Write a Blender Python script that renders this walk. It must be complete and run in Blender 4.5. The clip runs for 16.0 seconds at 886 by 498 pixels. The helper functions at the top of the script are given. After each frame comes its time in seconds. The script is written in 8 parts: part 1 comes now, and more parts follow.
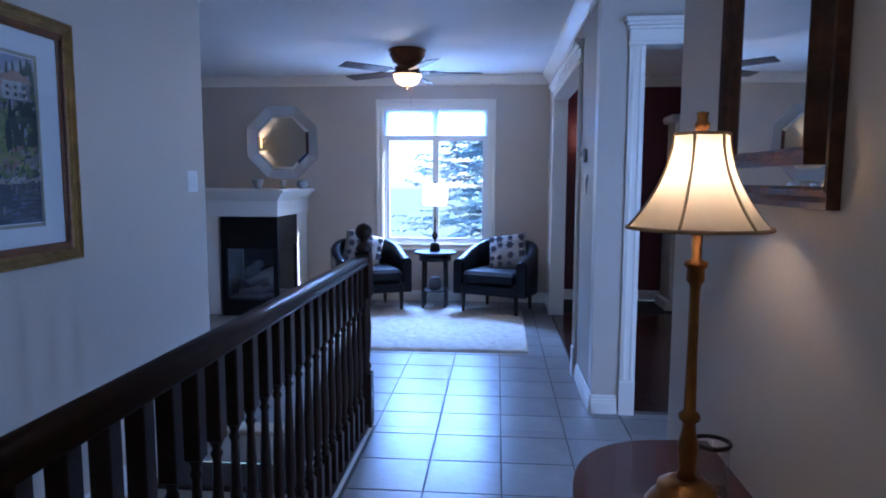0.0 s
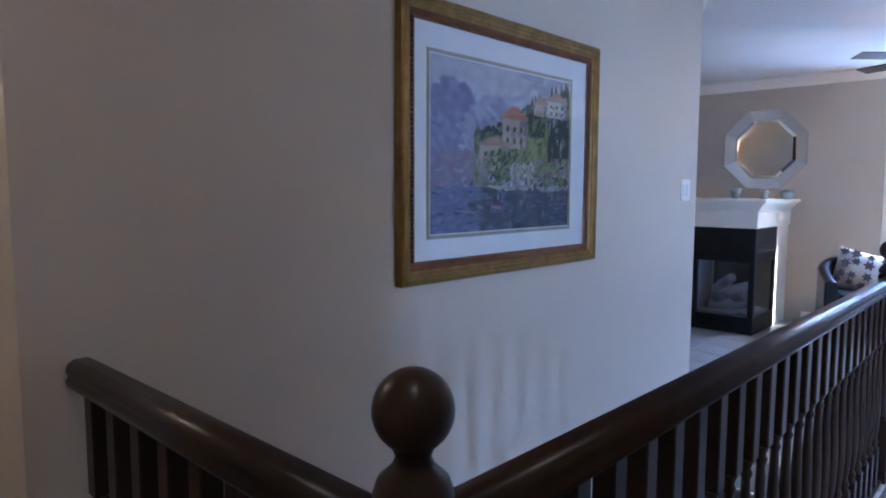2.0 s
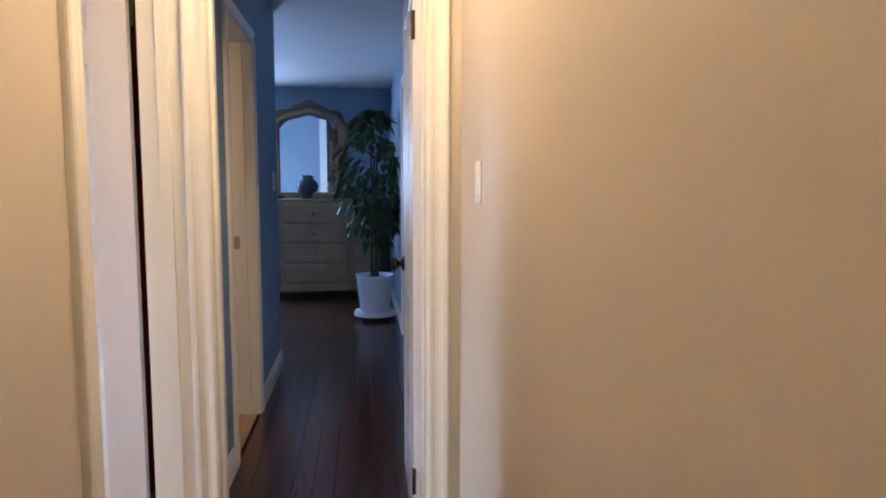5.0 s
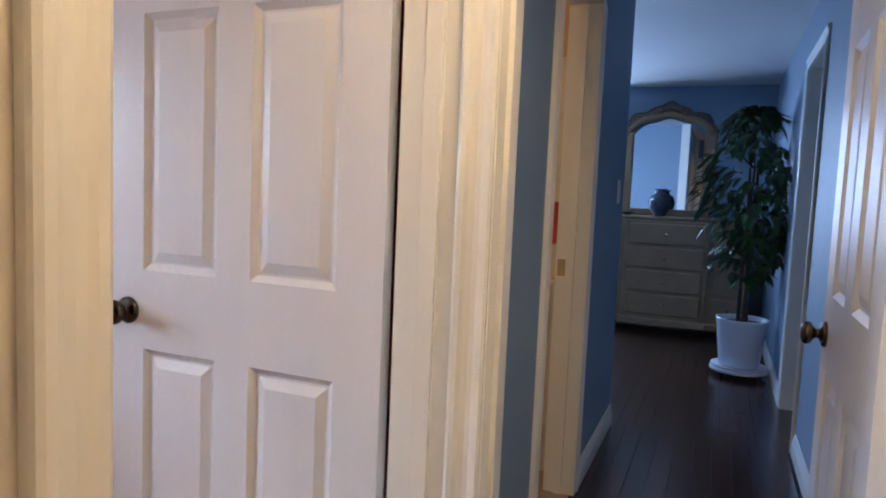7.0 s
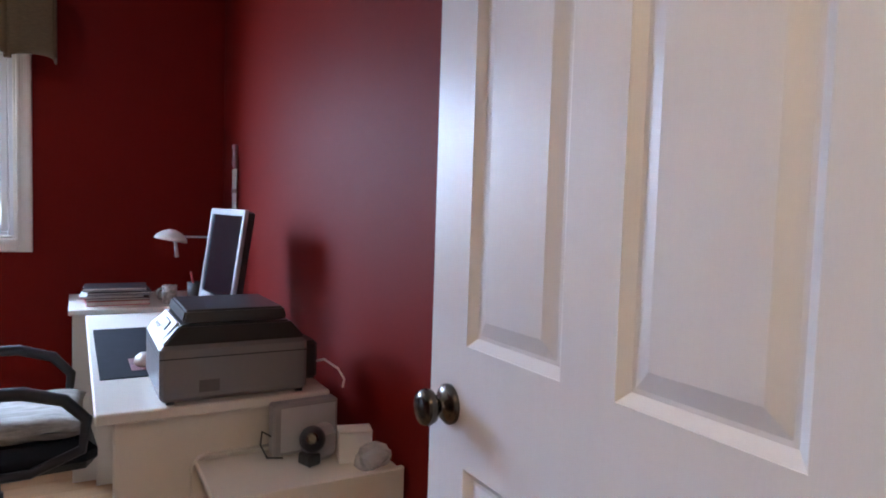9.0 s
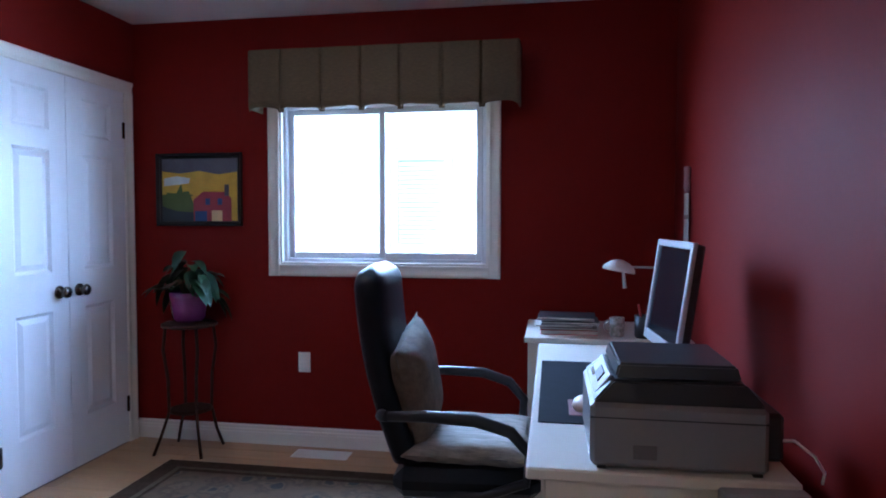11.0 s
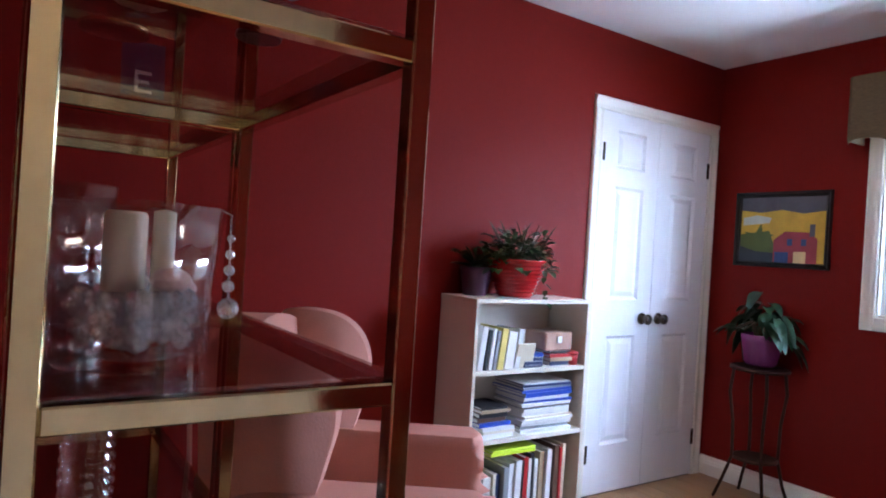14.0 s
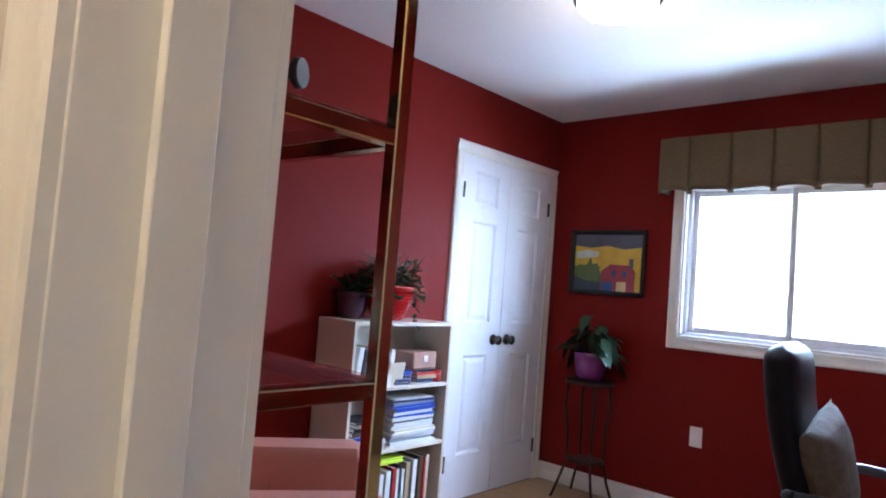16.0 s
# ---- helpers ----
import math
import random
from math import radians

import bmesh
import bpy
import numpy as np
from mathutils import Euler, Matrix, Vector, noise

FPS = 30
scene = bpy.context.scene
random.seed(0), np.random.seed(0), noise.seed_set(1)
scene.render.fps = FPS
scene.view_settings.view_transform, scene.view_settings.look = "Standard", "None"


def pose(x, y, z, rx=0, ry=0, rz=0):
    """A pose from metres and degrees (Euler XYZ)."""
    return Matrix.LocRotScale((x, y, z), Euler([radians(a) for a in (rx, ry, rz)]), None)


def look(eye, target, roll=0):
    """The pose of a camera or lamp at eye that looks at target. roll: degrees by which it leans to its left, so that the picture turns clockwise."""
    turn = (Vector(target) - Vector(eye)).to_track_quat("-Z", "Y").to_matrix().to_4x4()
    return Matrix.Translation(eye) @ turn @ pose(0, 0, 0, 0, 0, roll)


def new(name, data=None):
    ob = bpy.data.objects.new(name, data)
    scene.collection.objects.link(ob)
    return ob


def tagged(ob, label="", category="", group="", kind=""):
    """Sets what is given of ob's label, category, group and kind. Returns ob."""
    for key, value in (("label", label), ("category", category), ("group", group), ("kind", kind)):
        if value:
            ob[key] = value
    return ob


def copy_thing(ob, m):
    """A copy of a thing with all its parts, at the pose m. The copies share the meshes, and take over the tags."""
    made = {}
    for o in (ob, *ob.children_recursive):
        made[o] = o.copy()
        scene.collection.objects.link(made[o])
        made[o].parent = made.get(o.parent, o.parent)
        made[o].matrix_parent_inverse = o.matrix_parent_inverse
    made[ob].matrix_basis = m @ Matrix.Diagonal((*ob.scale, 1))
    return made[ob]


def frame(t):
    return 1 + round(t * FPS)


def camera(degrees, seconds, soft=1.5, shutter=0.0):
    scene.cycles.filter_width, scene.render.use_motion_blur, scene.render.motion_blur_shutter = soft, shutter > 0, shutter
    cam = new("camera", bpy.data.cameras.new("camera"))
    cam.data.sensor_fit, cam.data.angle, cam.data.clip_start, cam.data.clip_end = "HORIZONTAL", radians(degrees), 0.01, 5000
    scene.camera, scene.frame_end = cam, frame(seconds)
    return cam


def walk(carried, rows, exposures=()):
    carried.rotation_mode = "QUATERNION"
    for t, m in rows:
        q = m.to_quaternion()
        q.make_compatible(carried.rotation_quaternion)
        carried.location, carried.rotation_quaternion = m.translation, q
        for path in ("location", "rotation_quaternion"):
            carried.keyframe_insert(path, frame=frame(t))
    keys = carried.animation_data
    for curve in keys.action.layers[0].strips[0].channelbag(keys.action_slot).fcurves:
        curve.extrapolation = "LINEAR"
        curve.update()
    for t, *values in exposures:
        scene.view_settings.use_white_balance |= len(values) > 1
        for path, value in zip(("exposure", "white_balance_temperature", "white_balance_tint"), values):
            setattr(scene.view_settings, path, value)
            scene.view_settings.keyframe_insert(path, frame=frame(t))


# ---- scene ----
cam = camera(68.4, 16.0, soft=1.9)
PATH = [
    (0, pose(0.679, -3.388, 1.335, 83.92, -0.19, 4.72)),
    (0.5, pose(0.630, -3.401, 1.336, 84.24, 0.19, 14.85)),
    (1, pose(0.586, -3.423, 1.333, 84.39, 0.30, 24.83)),
    (1.5, pose(0.547, -3.452, 1.335, 84.58, 0.13, 34.42)),
    (2, pose(0.472, -3.471, 1.327, 84.67, -0.21, 42.75)),
    (2.5, pose(0.376, -3.478, 1.323, 84.30, -0.97, 50.84)),
    (3, pose(0.258, -3.494, 1.321, 83.90, -1.02, 58.59)),
    (3.5, pose(0.091, -3.481, 1.304, 83.70, -0.84, 65.76)),
    (3.7, pose(-0.006, -3.477, 1.303, 83.75, -0.42, 68.06)),
    (5.8, pose(-1.371, -3.395, 1.253, 84.96, -1.26, 94.06)),
    (6, pose(-1.457, -3.401, 1.249, 85.06, -1.57, 97.24)),
    (6.5, pose(-1.659, -3.436, 1.242, 84.91, -2.08, 105.04)),
    (7, pose(-1.853, -3.502, 1.246, 85.24, -2.43, 113.08)),
    (7.5, pose(-2.050, -3.581, 1.241, 85.30, -2.61, 121.69)),
    (8, pose(-2.241, -3.671, 1.233, 85.51, -2.80, 131.27)),
    (8.2, pose(-2.306, -3.720, 1.225, 85.78, -2.74, 135.26)),
    (10.3, pose(-2.571, -4.135, 1.291, 87.61, -0.03, 175.61)),
    (10.5, pose(-2.573, -4.145, 1.289, 87.73, -0.01, 179.71)),
    (11, pose(-2.573, -4.171, 1.286, 87.63, -0.05, 189.46)),
    (11.5, pose(-2.561, -4.189, 1.279, 87.67, -0.50, 198.32)),
    (12, pose(-2.540, -4.206, 1.271, 87.79, -0.68, 206.79)),
    (12.5, pose(-2.517, -4.210, 1.251, 88.38, -0.84, 215.56)),
    (13, pose(-2.512, -4.199, 1.248, 88.89, -1.39, 224.07)),
    (13.5, pose(-2.505, -4.168, 1.247, 89.56, -2.28, 231.11)),
    (14, pose(-2.512, -4.130, 1.245, 90.06, -3.57, 236.14)),
    (14.5, pose(-2.543, -4.073, 1.242, 90.76, -4.84, 238.38)),
    (15, pose(-2.569, -4.017, 1.238, 91.56, -5.84, 237.11)),
    (15.5, pose(-2.598, -3.920, 1.243, 92.72, -5.50, 230.73)),
    (16, pose(-2.602, -3.833, 1.246, 93.14, -4.48, 221.94)),
]
walk(cam, PATH, exposures=[
    (0.0, 1.72, 4430, 18), (1.0, 1.77, 4520, 18), (1.5, 2.05, 4720, 17), (2.0, 2.68, 5050, 18), (2.5, 3.12, 5500, 19), (3.0, 3.35, 5950, 20), (3.5, 3.6, 6700, 21), (5.8, 3.45, 6350, 17), (7.0, 3.35, 6300, 16), (8.2, 3.15, 6000, 16),
    (10.3, 3.15, 5300, 14), (11.0, 2.68, 4850, 12), (11.5, 2.22, 4750, 12), (12.2, 1.98, 4650, 11), (13.0, 2.32, 4900, 11), (14.2, 3.55, 5750, 16), (15.2, 3.7, 5850, 15), (16.0, 3.3, 5600, 14)])

# ---- world, sun and large lights ----
world = bpy.data.worlds.new("sky")
scene.world = world
world.use_nodes = True
wn = world.node_tree
sky = wn.nodes.new("ShaderNodeTexSky")
sky.sky_type = "NISHITA"
sky.sun_disc = False
sky.sun_elevation = radians(40)
sky.sun_rotation = radians(70)
wn.links.new(sky.outputs[0], wn.nodes["Background"].inputs[0])
wn.nodes["Background"].inputs[1].default_value = 0.15


def lamp(name, kind, place, target, energy, colour, size=0.1, size_y=None):
    data = bpy.data.lights.new(name, kind)
    data.energy, data.color = energy, colour
    if kind == "AREA":
        data.shape, data.size, data.size_y = "RECTANGLE", size, size_y or size
    elif kind == "SUN":
        data.angle = size
    else:
        data.shadow_soft_size = size
    ob = new(name, data)
    ob.matrix_world = look(place, target)
    return ob


COOL = (0.48, 0.66, 1.0)
DAY = (0.62, 0.78, 1.0)
WARM = (1.0, 0.66, 0.34)
lamp("sun", "SUN", (9, 3.3, 8), (0, 0, 0), 5.0, (1.0, 0.95, 0.88), radians(0.5))
# daylight that falls through the windows, from the sky and back from the ground
lamp("living_window_light", "AREA", (0.0, 5.3, 2.9), (-0.2, 1.0, 0.3), 380, COOL, 2.6, 2.0)
lamp("living_ground_light", "AREA", (0.0, 4.9, -0.6), (-0.3, 1.4, 2.4), 40, COOL, 2.0, 1.4)
lamp("office_window_light", "AREA", (-1.6, -9.1, 2.5), (-1.7, -6.3, 0.3), 110, DAY, 2.6, 1.6)
lamp("office_sky_light_west", "AREA", (-2.95, -8.75, 1.75), (-1.5, -7.7, 1.45), 19, DAY, 1.0, 1.3)
lamp("office_sky_light_east", "AREA", (-0.10, -8.75, 1.75), (-1.8, -7.7, 1.35), 17, DAY, 1.0, 1.3)
lamp("office_ground_light", "AREA", (-1.7, -9.0, 0.1), (-1.5, -5.2, 2.5), 34, DAY, 2.0, 1.2)
lamp("bedroom_window_light", "AREA", (-9.25, -5.33, 1.6), (-6.0, -4.4, 0.7), 18, (0.34, 0.56, 1.0), 1.05, 1.2)
lamp("entry_window_light", "AREA", (2.80, -1.60, 1.20), (-1.0, -0.5, 0.8), 11, COOL, 0.38, 1.5)
# lit lamps
lamp("hall_bulb", "POINT", (-2.30, -3.55, 2.22), (0, 0, 0), 1.9, (1.0, 0.735, 0.42), 0.12)
lamp("foyer_bulb", "POINT", (0.35, -3.30, 2.22), (0, 0, 0), 0.24, (1.0, 0.60, 0.34), 0.12)
lamp("office_bulb", "POINT", (-1.37, -6.1, 2.28), (0, 0, 0), 0.38, (1.0, 0.74, 0.48), 0.12)
lamp("bath_bulb", "POINT", (-4.2, -5.2, 2.2), (0, 0, 0), 1.8, WARM, 0.1)
lamp("console_bulb", "POINT", (0.99, -2.35, 1.345), (0, 0, 0), 0.42, WARM, 0.025)
lamp("fan_bulb", "POINT", (-0.1, 2.29, 2.09), (0, 0, 0), 2.4, WARM, 0.05)
lamp("side_table_bulb", "POINT", (0.05, 3.3, 1.17), (0, 0, 0), 0.9, WARM, 0.04)
lamp("living_sconce_bulb", "POINT", (-3.20, 0.465, 1.90), (0, 0, 0), 3.5, WARM, 0.03)
lamp("sconce_bulb", "POINT", (1.62, 3.80, 1.85), (0, 0, 0), 0.6, WARM, 0.04)

# ---- materials ----
def shader(name, colour, rough=0.5, metal=0.0, var=0.12, scale=6.0, bump=0.05, bscale=60.0, per_piece=0.0, stretch=(1, 1, 1),
           alpha=None, transmission=0.0, glow=0.0, coat=0.0, second=None, spec=0.5, island=False):
    """A principled material whose colour drifts at two scales, with a fine relief."""
    m = bpy.data.materials.new(name)
    m.use_nodes = True
    t = m.node_tree
    n, link = t.nodes, t.links
    b = n["Principled BSDF"]
    b.inputs["Roughness"].default_value = rough
    b.inputs["Metallic"].default_value = metal
    b.inputs["Specular IOR Level"].default_value = spec
    b.inputs["Transmission Weight"].default_value = transmission
    b.inputs["Coat Weight"].default_value = coat
    if glow:
        b.inputs["Emission Color"].default_value = (*colour, 1)
        b.inputs["Emission Strength"].default_value = glow
    tc = n.new("ShaderNodeTexCoord")
    mp = n.new("ShaderNodeMapping")
    mp.inputs["Scale"].default_value = stretch
    link.new(tc.outputs["Object"], mp.inputs["Vector"])
    big = n.new("ShaderNodeTexNoise")
    big.inputs["Scale"].default_value, big.inputs["Detail"].default_value = scale, 5
    small = n.new("ShaderNodeTexNoise")
    small.inputs["Scale"].default_value, small.inputs["Detail"].default_value = bscale, 3
    for x in (big, small):
        link.new(mp.outputs["Vector"], x.inputs["Vector"])
    mix = n.new("ShaderNodeMix")
    mix.data_type = "RGBA"
    low = second or tuple(c * (1 - var) for c in colour)
    high = tuple(min(1, c * (1 + var * 0.6)) for c in colour)
    mix.inputs["A"].default_value, mix.inputs["B"].default_value = (*low, 1), (*high, 1)
    ramp = n.new("ShaderNodeMapRange")
    ramp.inputs["From Min"].default_value, ramp.inputs["From Max"].default_value = 0.32, 0.68
    add = n.new("ShaderNodeMath")
    add.operation = "MULTIPLY_ADD"
    add.inputs[1].default_value = 0.25
    link.new(small.outputs["Fac"], add.inputs[0])
    sub = n.new("ShaderNodeMath")
    sub.operation = "MULTIPLY_ADD"
    sub.inputs[1].default_value, sub.inputs[2].default_value = 0.85, -0.05
    link.new(big.outputs["Fac"], sub.inputs[0])
    link.new(sub.outputs[0], add.inputs[2])
    link.new(add.outputs[0], ramp.inputs["Value"])
    link.new(ramp.outputs[0], mix.inputs["Factor"])
    out = mix.outputs["Result"]
    if per_piece:
        if island:
            src = n.new("ShaderNodeNewGeometry").outputs["Random Per Island"]
        else:
            src = n.new("ShaderNodeObjectInfo").outputs["Random"]
        hs = n.new("ShaderNodeHueSaturation")
        r2 = n.new("ShaderNodeMapRange")
        r2.inputs["To Min"].default_value, r2.inputs["To Max"].default_value = 1 - per_piece, 1 + per_piece
        link.new(src, r2.inputs["Value"])
        link.new(r2.outputs[0], hs.inputs["Value"])
        link.new(out, hs.inputs["Color"])
        out = hs.outputs["Color"]
    link.new(out, b.inputs["Base Color"])
    if bump:
        bp = n.new("ShaderNodeBump")
        bp.inputs["Strength"].default_value, bp.inputs["Distance"].default_value = bump, 0.01
        link.new(small.outputs["Fac"], bp.inputs["Height"])
        link.new(bp.outputs["Normal"], b.inputs["Normal"])
    return m


BEIGE = shader("beige_wall_paint", (0.60, 0.535, 0.445), 0.55, var=0.04, scale=1.2, bump=0.06, bscale=220)
LIVING = shader("taupe_wall_paint", (0.50, 0.455, 0.385), 0.6, var=0.04, scale=1.2, bump=0.06, bscale=220)
RED = shader("dark_red_wall_paint", (0.185, 0.0104, 0.0066), 0.55, spec=0.10, var=0.07, scale=1.0, bump=0.08, bscale=260)
BURGUNDY = shader("burgundy_wall_paint", (0.075, 0.008, 0.014), 0.5, var=0.06, scale=1.0, bump=0.06, bscale=200)
BLUE = shader("grey_blue_wall_paint", (0.22, 0.31, 0.40), 0.55, var=0.05, scale=1.2, bump=0.06, bscale=220)
BATH = shader("orange_wall_paint", (0.58, 0.36, 0.22), 0.55, var=0.05, scale=1.2)
CEIL = shader("white_ceiling_paint", (0.80, 0.79, 0.77), 0.8, var=0.03, scale=2, bump=0.12, bscale=120)
TRIM = shader("white_trim_paint", (0.80, 0.775, 0.70), 0.34, var=0.02, scale=2, bump=0.0, bscale=90)
DOOR = shader("white_door_paint", (0.78, 0.775, 0.79), 0.36, var=0.025, scale=2.5, bump=0.05, bscale=60, stretch=(6, 6, 0.6))
TILE = shader("grey_ceramic_tile", (0.27, 0.26, 0.245), 0.30, var=0.18, scale=4.5, bump=0.16, bscale=14, per_piece=0.08, spec=0.32)
GROUT = shader("grey_grout", (0.13, 0.12, 0.11), 0.9, var=0.15, scale=20)
DARKWOOD = shader("dark_brown_floor_boards", (0.055, 0.023, 0.015), 0.19, var=0.4, scale=5, bump=0.05, bscale=26, per_piece=0.35, stretch=(1, 14, 1))
OAK = shader("light_oak_floor_boards", (0.44, 0.25, 0.115), 0.36, var=0.13, scale=4, bump=0.05, bscale=28, per_piece=0.10, stretch=(1, 12, 1))
RAILWOOD = shader("dark_stained_rail_wood", (0.027, 0.014, 0.008), 0.34, var=0.35, scale=14, bump=0.05, bscale=70, coat=0.04, spec=0.24)
def thin_glass(name, tint, gloss=0.0):
    """Clear glass too thin to bend light: it lets light through, and Fresnel drives its gloss."""
    m = bpy.data.materials.new(name)
    m.use_nodes = True
    t = m.node_tree
    t.nodes.remove(t.nodes["Principled BSDF"])
    see = t.nodes.new("ShaderNodeBsdfTransparent")
    see.inputs[0].default_value = (*tint, 1)
    shine = t.nodes.new("ShaderNodeBsdfGlossy")
    shine.inputs["Roughness"].default_value = 0.02
    fr = t.nodes.new("ShaderNodeLayerWeight")
    fr.inputs[0].default_value = 0.5
    pw = t.nodes.new("ShaderNodeMath")
    pw.operation = "POWER"
    pw.inputs[1].default_value = 3.5
    ad = t.nodes.new("ShaderNodeMath")
    ad.operation = "MULTIPLY_ADD"
    ad.inputs[1].default_value, ad.inputs[2].default_value = 0.55, 0.025 + gloss
    mix = t.nodes.new("ShaderNodeMixShader")
    t.links.new(fr.outputs["Facing"], pw.inputs[0])
    t.links.new(pw.outputs[0], ad.inputs[0])
    t.links.new(ad.outputs[0], mix.inputs[0])
    t.links.new(see.outputs[0], mix.inputs[1])
    t.links.new(shine.outputs[0], mix.inputs[2])
    t.links.new(mix.outputs[0], t.nodes["Material Output"].inputs[0])
    return m


GLASS = thin_glass("clear_glass", (0.97, 0.98, 0.98))
MIRROR = shader("mirror_silver", (0.86, 0.88, 0.88), 0.02, metal=1.0, var=0.0, bump=0.0)
BLACKVOID = shader("dark_gap", (0.01, 0.01, 0.01), 0.9)
NICKEL = shader("dark_nickel", (0.11, 0.095, 0.08), 0.25, metal=1.0, var=0.1, scale=20, bump=0.0)
SATINBRASS = shader("satin_brass", (0.42, 0.32, 0.18), 0.5, metal=0.1, var=0.1, scale=20)
BRASS = shader("polished_brass", (0.56, 0.44, 0.245), 0.11, metal=1.0, var=0.18, scale=7, bump=0.01)
WHITEPLASTIC = shader("white_plastic", (0.80, 0.79, 0.76), 0.4, var=0.02)
VINYL = shader("white_vinyl", (0.78, 0.80, 0.82), 0.4, var=0.02)

# ---- builders ----
def box(bm, x0, x1, y0, y1, z0, z1, bevel=0.0, m=None, seg=1):
    """A box into bm, its edges rounded by bevel."""
    lo = [min(a, b) for a, b in ((x0, x1), (y0, y1), (z0, z1))]
    hi = [max(a, b) for a, b in ((x0, x1), (y0, y1), (z0, z1))]
    r = bmesh.ops.create_cube(bm, size=1.0)
    vs = r["verts"]
    for v in vs:
        for i in range(3):
            v.co[i] = lo[i] + (v.co[i] + 0.5) * (hi[i] - lo[i])
    if bevel > 0:
        b = min(bevel, 0.45 * min(h - l for l, h in zip(lo, hi)))
        es = list({e for v in vs for e in v.link_edges})
        g = bmesh.ops.bevel(bm, geom=es, offset=b, segments=seg, affect="EDGES", profile=0.5)
        vs = list({v for f in g["faces"] for v in f.verts} | {v for v in vs if v.is_valid})
    if m is not None:
        bmesh.ops.transform(bm, matrix=m, verts=vs)
    return vs


def lathe(bm, profile, seg=24, m=None, cap=True):
    """A turned body about z from (radius, height) pairs."""
    rings = []
    for r, z in profile:
        rings.append([bm.verts.new((r * math.cos(2 * math.pi * i / seg), r * math.sin(2 * math.pi * i / seg), z)) for i in range(seg)])
    for a, b in zip(rings, rings[1:]):
        for i in range(seg):
            bm.faces.new((a[i], a[(i + 1) % seg], b[(i + 1) % seg], b[i])).smooth = True
    if cap:
        bm.faces.new(rings[0][::-1])
        bm.faces.new(rings[-1])
    vs = [v for r in rings for v in r]
    if m is not None:
        bmesh.ops.transform(bm, matrix=m, verts=vs)
    return vs


def tube(bm, points, radius, seg=8, flat=1.0):
    """A round bar along points; radius may be a number or one for each point."""
    pts = [Vector(p) for p in points]
    rr = radius if isinstance(radius, (list, tuple)) else [radius] * len(pts)
    rings = []
    side = None
    for i, p in enumerate(pts):
        d = (pts[min(i + 1, len(pts) - 1)] - pts[max(i - 1, 0)]).normalized()
        if side is None:
            side = d.orthogonal().normalized()
        side = (side - d * side.dot(d)).normalized()
        up = d.cross(side)
        rings.append([bm.verts.new(p + (side * math.cos(2 * math.pi * k / seg) + up * math.sin(2 * math.pi * k / seg) * flat) * rr[i]) for k in range(seg)])
    for a, b in zip(rings, rings[1:]):
        for k in range(seg):
            bm.faces.new((a[k], a[(k + 1) % seg], b[(k + 1) % seg], b[k])).smooth = True
    bm.faces.new(rings[0][::-1])
    bm.faces.new(rings[-1])
    return [v for r in rings for v in r]


def extrude_profile(bm, profile, length, m, closed=True):
    """A moulding: (across, up) profile points run for length along local x."""
    a = [bm.verts.new((0, p[0], p[1])) for p in profile]
    b = [bm.verts.new((length, p[0], p[1])) for p in profile]
    k = len(profile)
    for i in range(k if closed else k - 1):
        bm.faces.new((a[i], a[(i + 1) % k], b[(i + 1) % k], b[i]))
    bm.faces.new(a[::-1])
    bm.faces.new(b)
    bmesh.ops.transform(bm, matrix=m, verts=a + b)
    return a + b


def mesh_of(name, bm, material):
    bmesh.ops.recalc_face_normals(bm, faces=bm.faces)
    me = bpy.data.meshes.new(name)
    bm.to_mesh(me)
    bm.free()
    for x in (material if isinstance(material, (list, tuple)) else [material]):
        me.materials.append(x)
    return me


def part(name, bm, material, parent=None, label=""):
    """Links a bmesh as one mesh object under a thing or a part."""
    ob = new(name, mesh_of(name, bm, material))
    if parent is not None:
        ob.parent = parent
    if label:
        tagged(ob, label)
    return ob


def piece(name, fill, material, parent=None, label=""):
    """A part whose bmesh the function fill makes."""
    bm = bmesh.new()
    fill(bm)
    return part(name, bm, material, parent, label)


def boxpart(name, dims, material, parent=None, label="", bevel=0.004, m=None):
    bm = bmesh.new()
    box(bm, *dims, bevel=bevel, m=m)
    return part(name, bm, material, parent, label)


def thing(name, m, label, category, group=""):
    ob = new(name)
    ob.empty_display_size = 0.1
    ob.matrix_world = m
    return tagged(ob, label, category, group)


def structure(ob, label, category="wall"):
    return tagged(ob, label, category, kind="structure")


